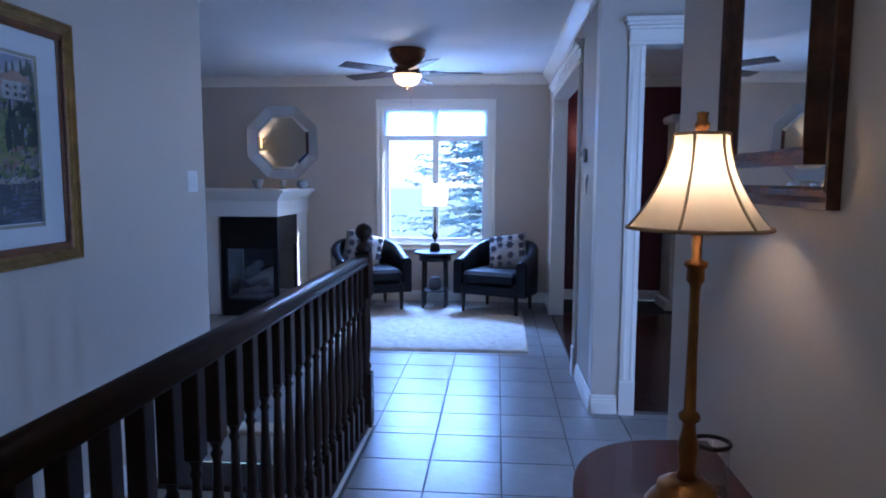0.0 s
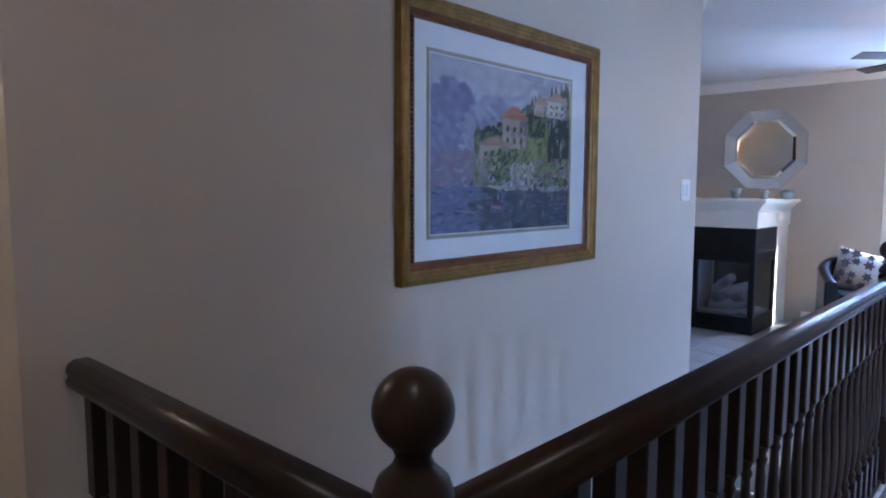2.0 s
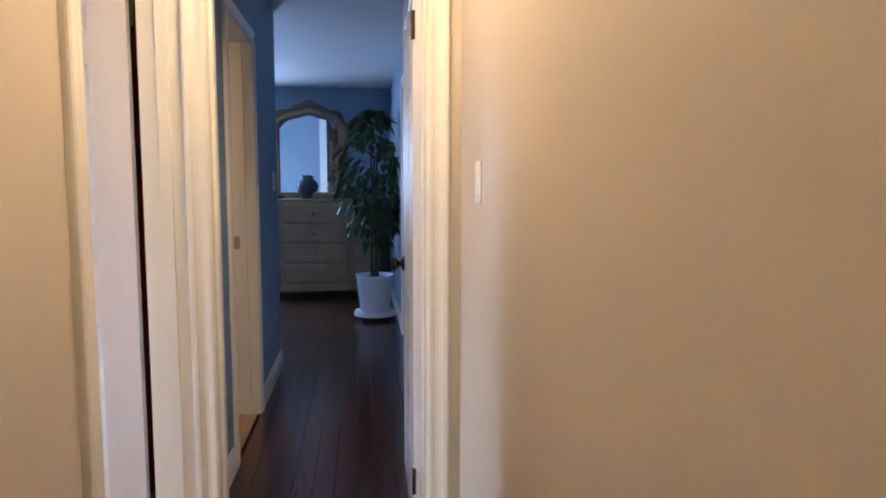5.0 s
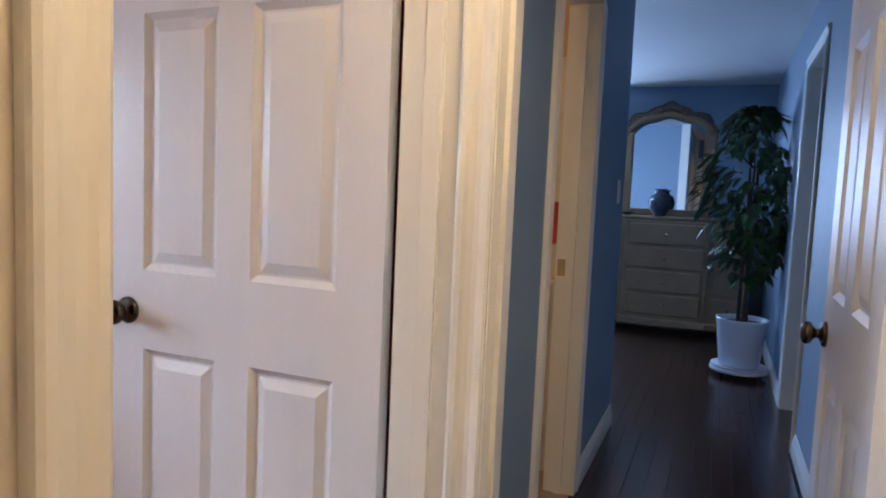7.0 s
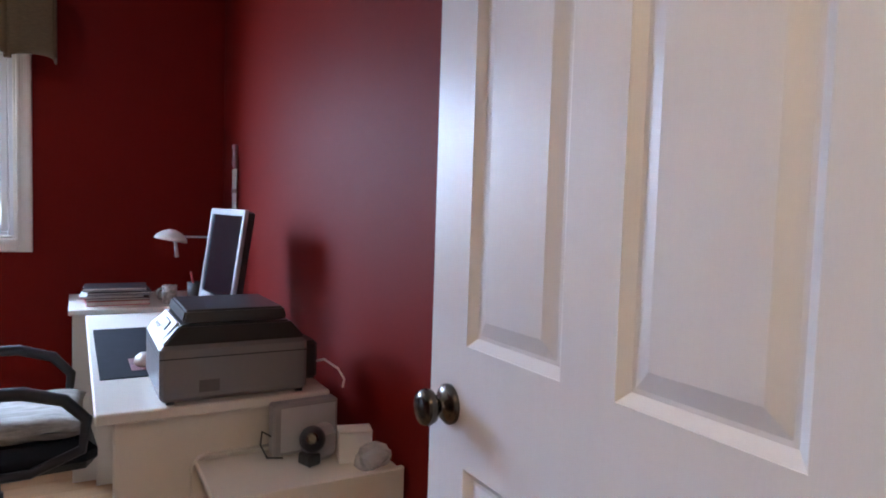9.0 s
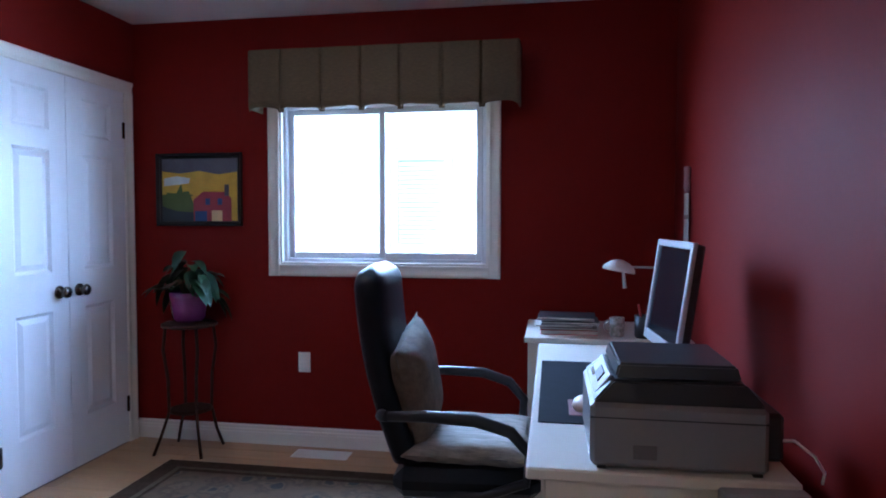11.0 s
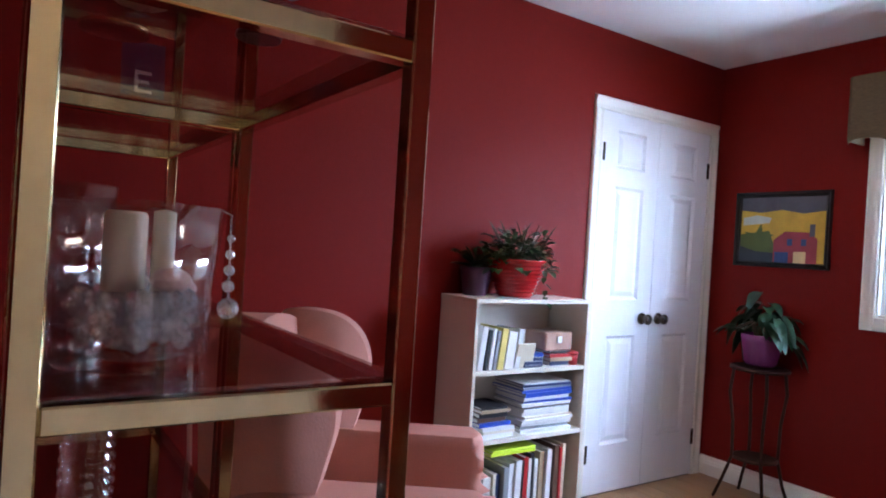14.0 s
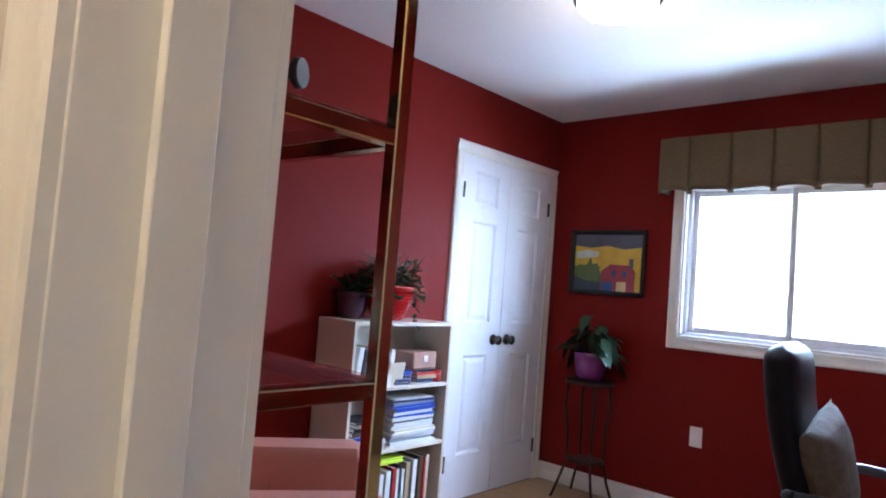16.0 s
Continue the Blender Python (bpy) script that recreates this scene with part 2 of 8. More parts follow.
def wall(name, axis, face0, face1, lo, hi, z0, z1, holes, mats, label):
    """A wall across axis between two faces, from lo to hi along the other axis, with openings (lo, hi, z0, z1). mats: (face at the
    smaller coordinate, face at the larger one)."""
    bm = bmesh.new()
    cuts = sorted({lo, hi, *[h[0] for h in holes], *[h[1] for h in holes]})
    zs = sorted({z0, z1, *[h[2] for h in holes], *[h[3] for h in holes]})
    a0, a1 = min(face0, face1), max(face0, face1)

    def solid(i, j):
        if not (0 <= i < len(cuts) - 1 and 0 <= j < len(zs) - 1):
            return False
        c, z = (cuts[i] + cuts[i + 1]) / 2, (zs[j] + zs[j + 1]) / 2
        return not any(h[0] < c < h[1] and h[2] < z < h[3] for h in holes)

    def at(a, u, z):
        return (a, u, z) if axis == "x" else (u, a, z)

    def quad(ps, k):
        f = bm.faces.new([bm.verts.new(p) for p in ps])
        f.material_index = k

    for i in range(len(cuts) - 1):
        for j in range(len(zs) - 1):
            if not solid(i, j):
                continue
            u0, u1, v0, v1 = cuts[i], cuts[i + 1], zs[j], zs[j + 1]
            quad([at(a0, u0, v0), at(a0, u1, v0), at(a0, u1, v1), at(a0, u0, v1)], 0)
            quad([at(a1, u0, v0), at(a1, u1, v0), at(a1, u1, v1), at(a1, u0, v1)], 1)
            for di, dj, ps in ((-1, 0, [at(a0, u0, v0), at(a1, u0, v0), at(a1, u0, v1), at(a0, u0, v1)]),
                               (1, 0, [at(a0, u1, v0), at(a1, u1, v0), at(a1, u1, v1), at(a0, u1, v1)]),
                               (0, -1, [at(a0, u0, v0), at(a1, u0, v0), at(a1, u1, v0), at(a0, u1, v0)]),
                               (0, 1, [at(a0, u0, v1), at(a1, u0, v1), at(a1, u1, v1), at(a0, u1, v1)])):
                if not solid(i + di, j + dj):
                    quad(ps, 1 if len(mats) < 3 else 2)
    bmesh.ops.remove_doubles(bm, verts=bm.verts, dist=0.0005)
    return structure(part(name, bm, list(mats)), label)


H = 2.44
# ---- the large structure ----
# office
wall("wall_office_west", "x", -3.32, -3.20, -7.81, -4.07, 0, H, [], (BLUE, RED), "dark red painted office wall behind the desk")
wall("wall_office_south", "y", -7.81, -7.69, -3.20, 0.5, 0, H, [(-2.235, -1.045, 1.045, 1.96)], (BEIGE, RED), "dark red painted office wall with the window")
wall("wall_office_east", "x", -0.14, -0.02, -7.69, -4.07, 0, H, [(-7.60, -6.66, -0.1, 2.035)], (RED, BEIGE), "dark red painted office wall with the closet")
wall("wall_closet_back", "x", 0.5, 0.62, -7.81, -6.4, 0, H, [], (CEIL, BEIGE), "white closet back wall")
wall("wall_closet_side", "y", -6.52, -6.4, -0.02, 0.5, 0, H, [], (CEIL, BEIGE), "white closet side wall")
# hall
wall("wall_hall_south", "y", -4.07, -3.95, -3.32, 1.24, 0, H, [(-3.0, -2.21, -0.1, 2.045)], (RED, BEIGE, BEIGE), "beige hall wall with the office doorway")
wall("wall_hall_north", "y", -3.10, -2.98, -3.09, -1.17, 0, H, [], (BEIGE, BEIGE), "beige painted hall wall")
wall("wall_hall_end", "x", -3.09, -2.97, -3.95, -3.10, 0, H, [(-3.892, -3.195, -0.1, 2.045)], (BLUE, BEIGE, BEIGE), "beige hall end wall with the bedroom doorway")
wall("wall_stair_west", "x", -1.17, -1.05, -3.10, 0.37, -2.7, H, [], (BEIGE, BEIGE), "beige wall beside the stairwell")
wall("wall_stair_south", "y", -3.10, -3.0, -1.05, 0.10, -2.7, -0.03, [], (BEIGE, BEIGE), "beige wall below the landing edge")
wall("wall_stair_east", "x", 0.02, 0.10, -3.0, 0.37, -2.7, -0.03, [], (BEIGE, BEIGE), "beige wall below the landing edge")
wall("wall_foyer_east", "x", 1.12, 1.24, -3.95, -1.74, 0, H, [], (BEIGE, BEIGE), "beige foyer wall behind the console table")
wall("wall_nook_south", "y", -1.86, -1.74, 1.24, 2.72, 0, H, [], (BEIGE, BEIGE), "beige wall of the side passage")
wall("wall_nook_east", "x", 2.60, 2.72, -1.74, 0.31, 0, H, [(-1.71, -1.13, 0.35, 2.1)], (BEIGE, BEIGE), "beige wall of the entry with a window")
# living room
wall("wall_living_north", "y", 3.72, 3.84, -4.72, 1.35, 0, H, [(-0.57, 0.59, 0.625, 2.125)], (LIVING, BEIGE), "taupe living room wall with the window")
wall("wall_living_west", "x", -4.72, -4.60, 0.25, 3.72, 0, H, [], (BEIGE, LIVING), "taupe living room wall")
wall("wall_living_south", "y", 0.25, 0.37, -4.60, -1.17, 0, H, [], (BEIGE, LIVING), "taupe living room wall")
wall("wall_living_east", "x", 1.23, 1.35, 0.43, 3.72, 0, H, [(1.10, 3.06, -0.1, 2.10)], (LIVING, BURGUNDY, TRIM), "taupe wall with a wide cased opening")
wall("wall_dining_south", "y", 0.31, 0.43, 1.23, 4.2, 0, H, [(1.47, 2.45, -0.1, 2.06)], (LIVING, BURGUNDY, TRIM), "taupe wall with a cased opening")
wall("wall_dining_north", "y", 3.97, 4.09, 1.23, 4.32, 0, H, [], (BURGUNDY, BEIGE), "burgundy dining room wall")
wall("wall_dining_east", "x", 4.20, 4.32, 0.31, 3.97, 0, H, [], (BURGUNDY, BEIGE), "burgundy dining room wall")
wall("wall_dining_west", "x", 1.23, 1.35, 3.84, 3.97, 0, H, [], (BURGUNDY, BURGUNDY), "burgundy dining room wall")
# bedroom and bath
wall("wall_bedroom_south_passage", "y", -4.12, -4.0, -5.55, -3.32, 0, H, [(-4.55, -3.88, -0.1, 2.045)], (BATH, BLUE, TRIM), "grey-blue wall with the bathroom doorway")
wall("wall_bedroom_north", "y", -3.07, -2.95, -8.95, -3.09, 0, H, [(-6.38, -5.62, -0.1, 2.10)], (BLUE, BLUE, TRIM), "grey-blue bedroom wall with a doorway")
wall("wall_bedroom_west", "x", -9.07, -8.95, -7.1, -2.95, 0, H, [(-5.85, -4.82, 0.9, 2.1)], (BLUE, BLUE), "grey-blue bedroom wall behind the dresser")
wall("wall_bedroom_south", "y", -7.22, -7.10, -9.07, -5.55, 0, H, [], (BLUE, BLUE), "grey-blue bedroom wall")
wall("wall_bedroom_east", "x", -5.55, -5.43, -7.1, -4.12, 0, H, [], (BLUE, BATH), "grey-blue bedroom wall")
wall("wall_bath_south", "y", -6.3, -6.18, -5.43, -3.32, 0, H, [], (BATH, BATH), "orange bathroom wall")
wall("wall_closet_north", "y", -2.2, -2.08, -6.6, -5.4, 0, H, [], (BLUE, BLUE), "grey-blue wall of the room beyond")
wall("wall_closet_west", "x", -6.6, -6.48, -2.95, -2.2, 0, H, [], (BLUE, BLUE), "grey-blue wall of the room beyond")
wall("wall_closet_east", "x", -5.52, -5.4, -2.95, -2.2, 0, H, [], (BLUE, BLUE), "grey-blue wall of the room beyond")


def slab(name, rects, z0, z1, material, label, category):
    bm = bmesh.new()
    for x0, x1, y0, y1 in rects:
        box(bm, x0, x1, y0, y1, z0, z1)
    return structure(part(name, bm, material), label, category)


slab("ceiling_living", [(-4.72, 1.35, 0.25, 3.84), (-1.17, 2.72, -4.12, 0.25), (1.35, 4.32, 0.25, 4.09)], H, H + 0.1, CEIL, "white painted ceiling over living room and foyer", "ceiling")
slab("ceiling_office", [(-3.32, 0.62, -7.81, -4.12)], H, H + 0.1, CEIL, "white painted office ceiling", "ceiling")
slab("ceiling_hall", [(-3.09, -1.17, -4.12, -2.95)], H, H + 0.1, CEIL, "white painted hall ceiling", "ceiling")
slab("ceiling_bedroom", [(-9.07, -3.09, -7.22, -2.08)], H, H + 0.1, CEIL, "white painted bedroom ceiling", "ceiling")

floor_tiled = slab("floor_tiled", [(-4.60, 1.24, 0.0, 3.72), (0.02, 1.24, -4.0, 0.0), (-1.05, 0.02, -4.0, -3.0), (1.24, 2.60, -1.74, 0.37)], -0.10, -0.004, GROUT, "grey ceramic tiled floor with dark joints", "floor")
floor_dark = slab("floor_dark_wood", [(-8.95, -1.05, -4.01, -3.10), (-8.95, -3.09, -3.10, -3.07), (-8.95, -5.55, -7.1, -4.01), (-6.48, -5.52, -3.07, -2.2), (1.24, 4.20, 0.37, 3.97)], -0.10, -0.004, BLACKVOID, "dark brown hardwood floor", "floor")
floor_oak = slab("floor_light_oak", [(-3.20, -0.14, -7.69, -4.01), (-0.14, 0.5, -7.69, -6.52)], -0.10, -0.004, GROUT, "light oak laminate floor", "floor")
BATHFLOOR = shader("beige_bathroom_tile", (0.34, 0.25, 0.17), 0.45, var=0.15, scale=8)
floor_bath = slab("floor_bathroom", [(-5.43, -3.32, -6.18, -4.12), (-4.55, -3.88, -4.12, -4.01)], -0.10, 0.0, BATHFLOOR, "beige bathroom floor", "floor")
slab("floor_lower", [(-1.17, 0.10, -3.1, 0.4)], -2.75, -2.70, DARKWOOD, "dark floor of the lower storey", "floor")

# ---- trim, doors and windows ----
CASING = [(0, 0), (0, 0.011), (0.005, 0.014), (0.014, 0.013), (0.022, 0.0105), (0.032, 0.0105), (0.044, 0.014), (0.052, 0.018), (0.062, 0.019), (0.068, 0.016), (0.070, 0.011), (0.070, 0)]
BASE = [(0, 0), (0.016, 0), (0.016, 0.065), (0.013, 0.072), (0.013, 0.082), (0.009, 0.088), (0.009, 0.100), (0.004, 0.110), (0, 0.110)]
CROWN = [(0, 0), (0.0, -0.10), (0.012, -0.10), (0.016, -0.085), (0.040, -0.060), (0.070, -0.030), (0.085, -0.018), (0.085, 0.0)]


def basis(o, ax, ay, az):
    m = Matrix.Identity(4)
    for i, a in enumerate((ax, ay, az)):
        m.col[i][:3] = a
    m.col[3][:3] = o
    return m


def casing(name, axis, face, out, lo, hi, z0, z1, bottom=False, width=1.0, sides=(True, True), label="white painted door casing"):
    """A moulded frame round an opening lo..hi, z0..z1, on the wall face; out: +1 or -1, the side to which it stands proud."""
    prof = [(a * width, b) for a, b in CASING]
    w = 0.07 * width

    def at(u, z):
        return Vector((face, u, z)) if axis == "x" else Vector((u, face, z))

    au = Vector((0, 1, 0)) if axis == "x" else Vector((1, 0, 0))
    az = Vector((0, 0, 1))
    no = (Vector((1, 0, 0)) if axis == "x" else Vector((0, 1, 0))) * out
    zb = z0 - (w if bottom else 0)
    root = structure(thing(name, Matrix.Identity(4), label, "trim"), label, "trim")
    if sides[0]:
        piece("casing_board", lambda bm: extrude_profile(bm, prof, z1 - zb, basis(at(lo, zb), az, -au, no)), TRIM, root)
    if sides[1]:
        piece("casing_board", lambda bm: extrude_profile(bm, prof, z1 - zb, basis(at(hi, zb), az, au, no)), TRIM, root)
    piece("head_board", lambda bm: extrude_profile(bm, prof, hi - lo + w * (sides[0] + sides[1]), basis(at(lo - w * sides[0], z1), au, az, no * 1.002)), TRIM, root)
    if bottom:
        piece("sill_board", lambda bm: extrude_profile(bm, prof, hi - lo, basis(at(lo, z0), au, -az, no)), TRIM, root)
    return root


def jamb(name, axis, a0, a1, lo, hi, z1, stop=True, label="white painted door jamb"):
    """Boards that line an opening through a wall from a0 to a1, with a door stop."""
    root = structure(thing(name, Matrix.Identity(4), label, "trim"), label, "trim")
    t, e = 0.014, 0.002

    def b(what, u0, u1, z0, zt, c0, c1):
        boxpart(what, (c0, c1, u0, u1, z0, zt) if axis == "x" else (u0, u1, c0, c1, z0, zt), TRIM, root, bevel=0.001)
    b("jamb_board", lo + 0.0005, lo + t, 0, z1, a0 - e, a1 + e)
    b("jamb_board", hi - t, hi - 0.0005, 0, z1, a0 - e, a1 + e)
    b("head_board", lo + t, hi - t, z1 - t, z1 - 0.0005, a0 - e, a1 + e)
    if stop:
        c = (a0 + a1) / 2
        b("door_stop", lo + t, lo + t + 0.011, 0, z1 - t, c - 0.018, c + 0.018)
        b("door_stop", hi - t - 0.011, hi - t, 0, z1 - t, c - 0.018, c + 0.018)
    return root


def run(name, p, q, normal, profile, z, label, material=None):
    """A moulding along a wall from p to q (x, y), standing off by normal."""
    bm = bmesh.new()
    p, q = Vector((*p, z)), Vector((*q, z))
    d = (q - p)
    length = d.length
    extrude_profile(bm, profile, length, basis(p, d.normalized(), Vector((*normal, 0)), Vector((0, 0, 1))))
    return structure(part(name, bm, material or TRIM), label, "trim")


WB = "white painted baseboard moulding"
for i, (p, q, n) in enumerate((
        ((-3.20, -7.69), (-0.14, -7.69), (0, 1)), ((-3.20, -7.67), (-3.20, -4.15), (1, 0)), ((-0.14, -6.59), (-0.14, -4.09), (-1, 0)),
        ((-2.14, -4.07), (-0.16, -4.07), (0, -1)),
        ((-2.95, -3.10), (-1.05, -3.10), (0, -1)), ((-2.14, -3.95), (1.12, -3.95), (0, 1)),
        ((-3.09, -3.07), (-5.54, -3.07), (0, -1)), ((-6.46, -3.07), (-8.95, -3.07), (0, -1)), ((-8.95, -3.09), (-8.95, -7.1), (1, 0)),
        ((-3.11, -4.0), (-3.80, -4.0), (0, 1)), ((-4.63, -4.0), (-5.55, -4.0), (0, 1)), ((-5.55, -4.0), (-5.55, -7.1), (-1, 0)),
        ((-4.60, 3.72), (-1.99, 3.72), (0, -1)), ((-1.27, 3.72), (1.23, 3.72), (0, -1)), ((1.23, 0.31), (1.23, 0.97), (-1, 0)), ((1.23, 3.20), (1.23, 3.70), (-1, 0)),
        ((1.23, 0.31), (1.375, 0.31), (0, -1)), ((1.12, -3.93), (1.12, -1.74), (-1, 0)), ((-4.60, 0.37), (-1.05, 0.37), (0, 1)), ((-4.60, 0.39), (-4.60, 3.70), (1, 0)),
        ((1.35, 3.97), (4.20, 3.97), (0, -1)), ((4.20, 0.45), (4.20, 3.95), (-1, 0)))):
    run("baseboard_%d" % (i + 1), p, q, n, BASE, 0.0, WB)
for i, (p, q, n) in enumerate((((-4.60, 3.72), (1.23, 3.72), (0, -1)), ((1.23, 3.72), (1.23, 0.31), (-1, 0)), ((-4.60, 0.37), (-1.05, 0.37), (0, 1)), ((-4.60, 0.37), (-4.60, 3.72), (1, 0)),
                               ((1.35, 3.97), (4.20, 3.97), (0, -1)))):
    run("crown_moulding_%d" % (i + 1), p, q, n, CROWN, H - 0.001, "white painted crown moulding")

# office doorway, bedroom doorway, bathroom doorway, passage doorway, closet
jamb("door_jamb_office", "y", -4.07, -3.95, -3.0, -2.21, 2.045)
casing("door_casing_office_hall", "y", -3.95, 1, -2.988, -2.222, 0, 2.033, sides=(False, True))
casing("door_casing_office_room", "y", -4.07, -1, -2.988, -2.222, 0, 2.033)
jamb("door_jamb_bedroom", "x", -3.09, -2.97, -3.892, -3.195, 2.045)
casing("door_casing_bedroom_hall", "x", -2.97, 1, -3.880, -3.207, 0, 2.033, width=0.97)
casing("door_casing_bedroom_room", "x", -3.09, -1, -3.880, -3.207, 0, 2.033)
jamb("door_jamb_bath", "y", -4.12, -4.0, -4.55, -3.88, 2.045)
casing("door_casing_bath", "y", -4.0, 1, -4.538, -3.892, 0, 2.033)
jamb("door_jamb_passage", "y", -3.07, -2.95, -6.38, -5.62, 2.10, stop=False)
casing("door_casing_passage", "y", -3.07, -1, -6.368, -5.632, 0, 2.088)
jamb("door_jamb_closet", "x", -0.14, -0.02, -7.60, -6.66, 2.035, stop=False)
casing("door_casing_closet", "x", -0.14, -1, -7.588, -6.672, 0, 2.023)


def wide_casing(name, axis, face, out, lo, hi, z1, sides=(True, True)):
    """A tall classical surround: fluted uprights on plinth blocks, a frieze and a projecting cornice."""
    bm = bmesh.new()

    def b(u0, u1, z0, zt, d, bev=0.003):
        if axis == "x":
            box(bm, face, face + out * d, u0, u1, z0, zt, bev)
        else:
            box(bm, u0, u1, face, face + out * d, z0, zt, bev)
    for k, (e, s) in enumerate(((lo, -1), (hi, 1))):
        if not sides[k]:
            continue
        b(e, e + s * 0.09, 0, 0.20, 0.028)
        b(e, e + s * 0.085, 0.20, z1, 0.018)
        b(e + s * 0.012, e + s * 0.030, 0.21, z1 - 0.01, 0.023)
        b(e + s * 0.055, e + s * 0.073, 0.21, z1 - 0.01, 0.023)
    a, c = lo - 0.085 * sides[0], hi + 0.085 * sides[1]
    b(a - 0.006, c + 0.006, z1, z1 + 0.022, 0.030)
    b(a, c, z1 + 0.022, z1 + 0.085, 0.020)
    b(a - 0.010, c + 0.010, z1 + 0.085, z1 + 0.102, 0.034)
    b(a - 0.022, c + 0.022, z1 + 0.102, z1 + 0.120, 0.050)
    b(a - 0.034, c + 0.034, z1 + 0.120, z1 + 0.142, 0.064)
    return structure(part(name, bm, TRIM), "white painted surround with a cornice head", "trim")


wide_casing("opening_surround_living", "x", 1.23, -1, 1.10, 3.06, 2.10)
wide_casing("opening_surround_dining", "y", 0.31, -1, 1.47, 2.45, 2.06)


ROWS = ((0.255, 0.835), (1.028, 1.63), (1.725, 1.925))
STILE, MULLION = 0.112, 0.095


def leaf_mesh(name, w, h=2.03, t=0.036, columns=2):
    """The framework of a panelled door leaf as one body with its openings; hinge edge at x = 0."""
    bm = bmesh.new()
    xs = [0, STILE, w / 2 - MULLION / 2, w / 2 + MULLION / 2, w - STILE, w]
    if columns == 1:
        xs = [0, STILE, w - STILE, w]
    zs = [0.0] + [z for r in ROWS for z in r] + [h]

    def solid(i, j):
        return 0 <= i < len(xs) - 1 and 0 <= j < 7 and not (i in (1, 3) and j % 2 == 1)
    for i in range(len(xs) - 1):
        for j in range(7):
            if not solid(i, j):
                continue
            x0, x1, z0, z1 = xs[i], xs[i + 1], zs[j], zs[j + 1]
            for s in (-t / 2, t / 2):
                bm.faces.new([bm.verts.new(p) for p in ((x0, s, z0), (x1, s, z0), (x1, s, z1), (x0, s, z1))])
            for di, dj, (p, q) in ((-1, 0, ((x0, z0), (x0, z1))), (1, 0, ((x1, z0), (x1, z1))), (0, -1, ((x0, z0), (x1, z0))), (0, 1, ((x0, z1), (x1, z1)))):
                if not solid(i + di, j + dj):
                    bm.faces.new([bm.verts.new(v) for v in ((p[0], -t / 2, p[1]), (p[0], t / 2, p[1]), (q[0], t / 2, q[1]), (q[0], -t / 2, q[1]))])
    bmesh.ops.remove_doubles(bm, verts=bm.verts, dist=0.0004)
    return mesh_of(name, bm, DOOR)


def panel_mesh(w, z0, z1, t=0.036):
    """A raised door panel with sloping sticking on both faces, from x = 0 to w."""
    bm = bmesh.new()
    back = []
    for s in (-1, 1):
        ring = []
        for d, y in ((0, t / 2 - 0.0005), (0.014, t / 2 - 0.011), (0.020, t / 2 - 0.011), (0.044, t / 2 - 0.003)):
            ring.append([bm.verts.new((x, s * y, z)) for x, z in ((d, z0 + d), (w - d, z0 + d), (w - d, z1 - d), (d, z1 - d))])
        for p, q in zip(ring, ring[1:]):
            for i in range(4):
                bm.faces.new((p[i], p[(i + 1) % 4], q[(i + 1) % 4], q[i]))
        bm.faces.new(ring[-1])
        back.append(ring[0])
    for i in range(4):
        bm.faces.new((back[0][i], back[0][(i + 1) % 4], back[1][(i + 1) % 4], back[1][i]))
    return mesh_of("panel", bm, DOOR)


def knob_mesh():
    bm = bmesh.new()
    lathe(bm, [(0.033, 0.0), (0.033, 0.006), (0.026, 0.012), (0.012, 0.016), (0.012, 0.024), (0.018, 0.029), (0.027, 0.034), (0.030, 0.043), (0.027, 0.052), (0.014, 0.057), (0.001, 0.058)], 20)
    return mesh_of("knob", bm, NICKEL)


KNOB = knob_mesh()


def hinge_mesh():
    bm = bmesh.new()
    box(bm, -0.016, 0.016, -0.003, 0.003, -0.045, 0.045, 0.001)
    tube(bm, [(0, -0.005, -0.047), (0, -0.005, 0.047)], 0.006, 8)
    return mesh_of("hinge", bm, NICKEL)


HINGE = hinge_mesh()


def door(name, m, w, label, knob_x, hinge_y=None, sides=(-1, 1), columns=2):
    d = structure(thing(name, m, label, "door"), label, "door")
    lf = new("leaf", leaf_mesh("leaf", w, columns=columns))
    lf.parent = d
    pw = (w - 2 * STILE - MULLION) / 2 if columns == 2 else w - 2 * STILE
    for z0, z1 in ROWS:
        me = panel_mesh(pw - 0.001, z0 + 0.0005, z1 - 0.0005)
        for x in (STILE, w / 2 + MULLION / 2)[:columns]:
            pn = new("panel", me)
            pn.parent = d
            pn.location = (x + 0.0005, 0, 0)
    for s in sides:
        k = new("door_knob", KNOB)
        k.parent = d
        k.matrix_local = Matrix.Translation((knob_x, s * 0.018, 0.925)) @ pose(0, 0, 0, -90 * s)
    if hinge_y is not None:
        for z in (0.22, 1.80):
            g = new("hinge", HINGE)
            g.parent = d
            g.matrix_local = Matrix.Translation((0.0, hinge_y, z))
    return d


# office door stands open against the side wall; bedroom door stands open; closet doors are shut
door("door_office", pose(-3.028, -4.118, 0.008, 0, 0, -90), 0.765, "white six-panel office door standing open", 0.70, -0.018)
door("door_bedroom", pose(-3.112, -3.226, 0.008, 0, 0, 179), 0.70, "white six-panel bedroom door standing open", 0.635, 0.020)
door("door_closet_north", pose(-0.128, -6.676, 0.008, 0, 0, -90), 0.452, "white closet door, shut", 0.385, -0.020, (-1,), 1)
door("door_closet_south", pose(-0.128, -7.584, 0.008, 0, 0, 90), 0.452, "white closet door, shut", 0.385, 0.020, (1,), 1)
strike = boxpart("strike_plate", (-4.541, -4.532, -4.112, -4.080, 0.93, 1.0), SATINBRASS, None, bevel=0.001)
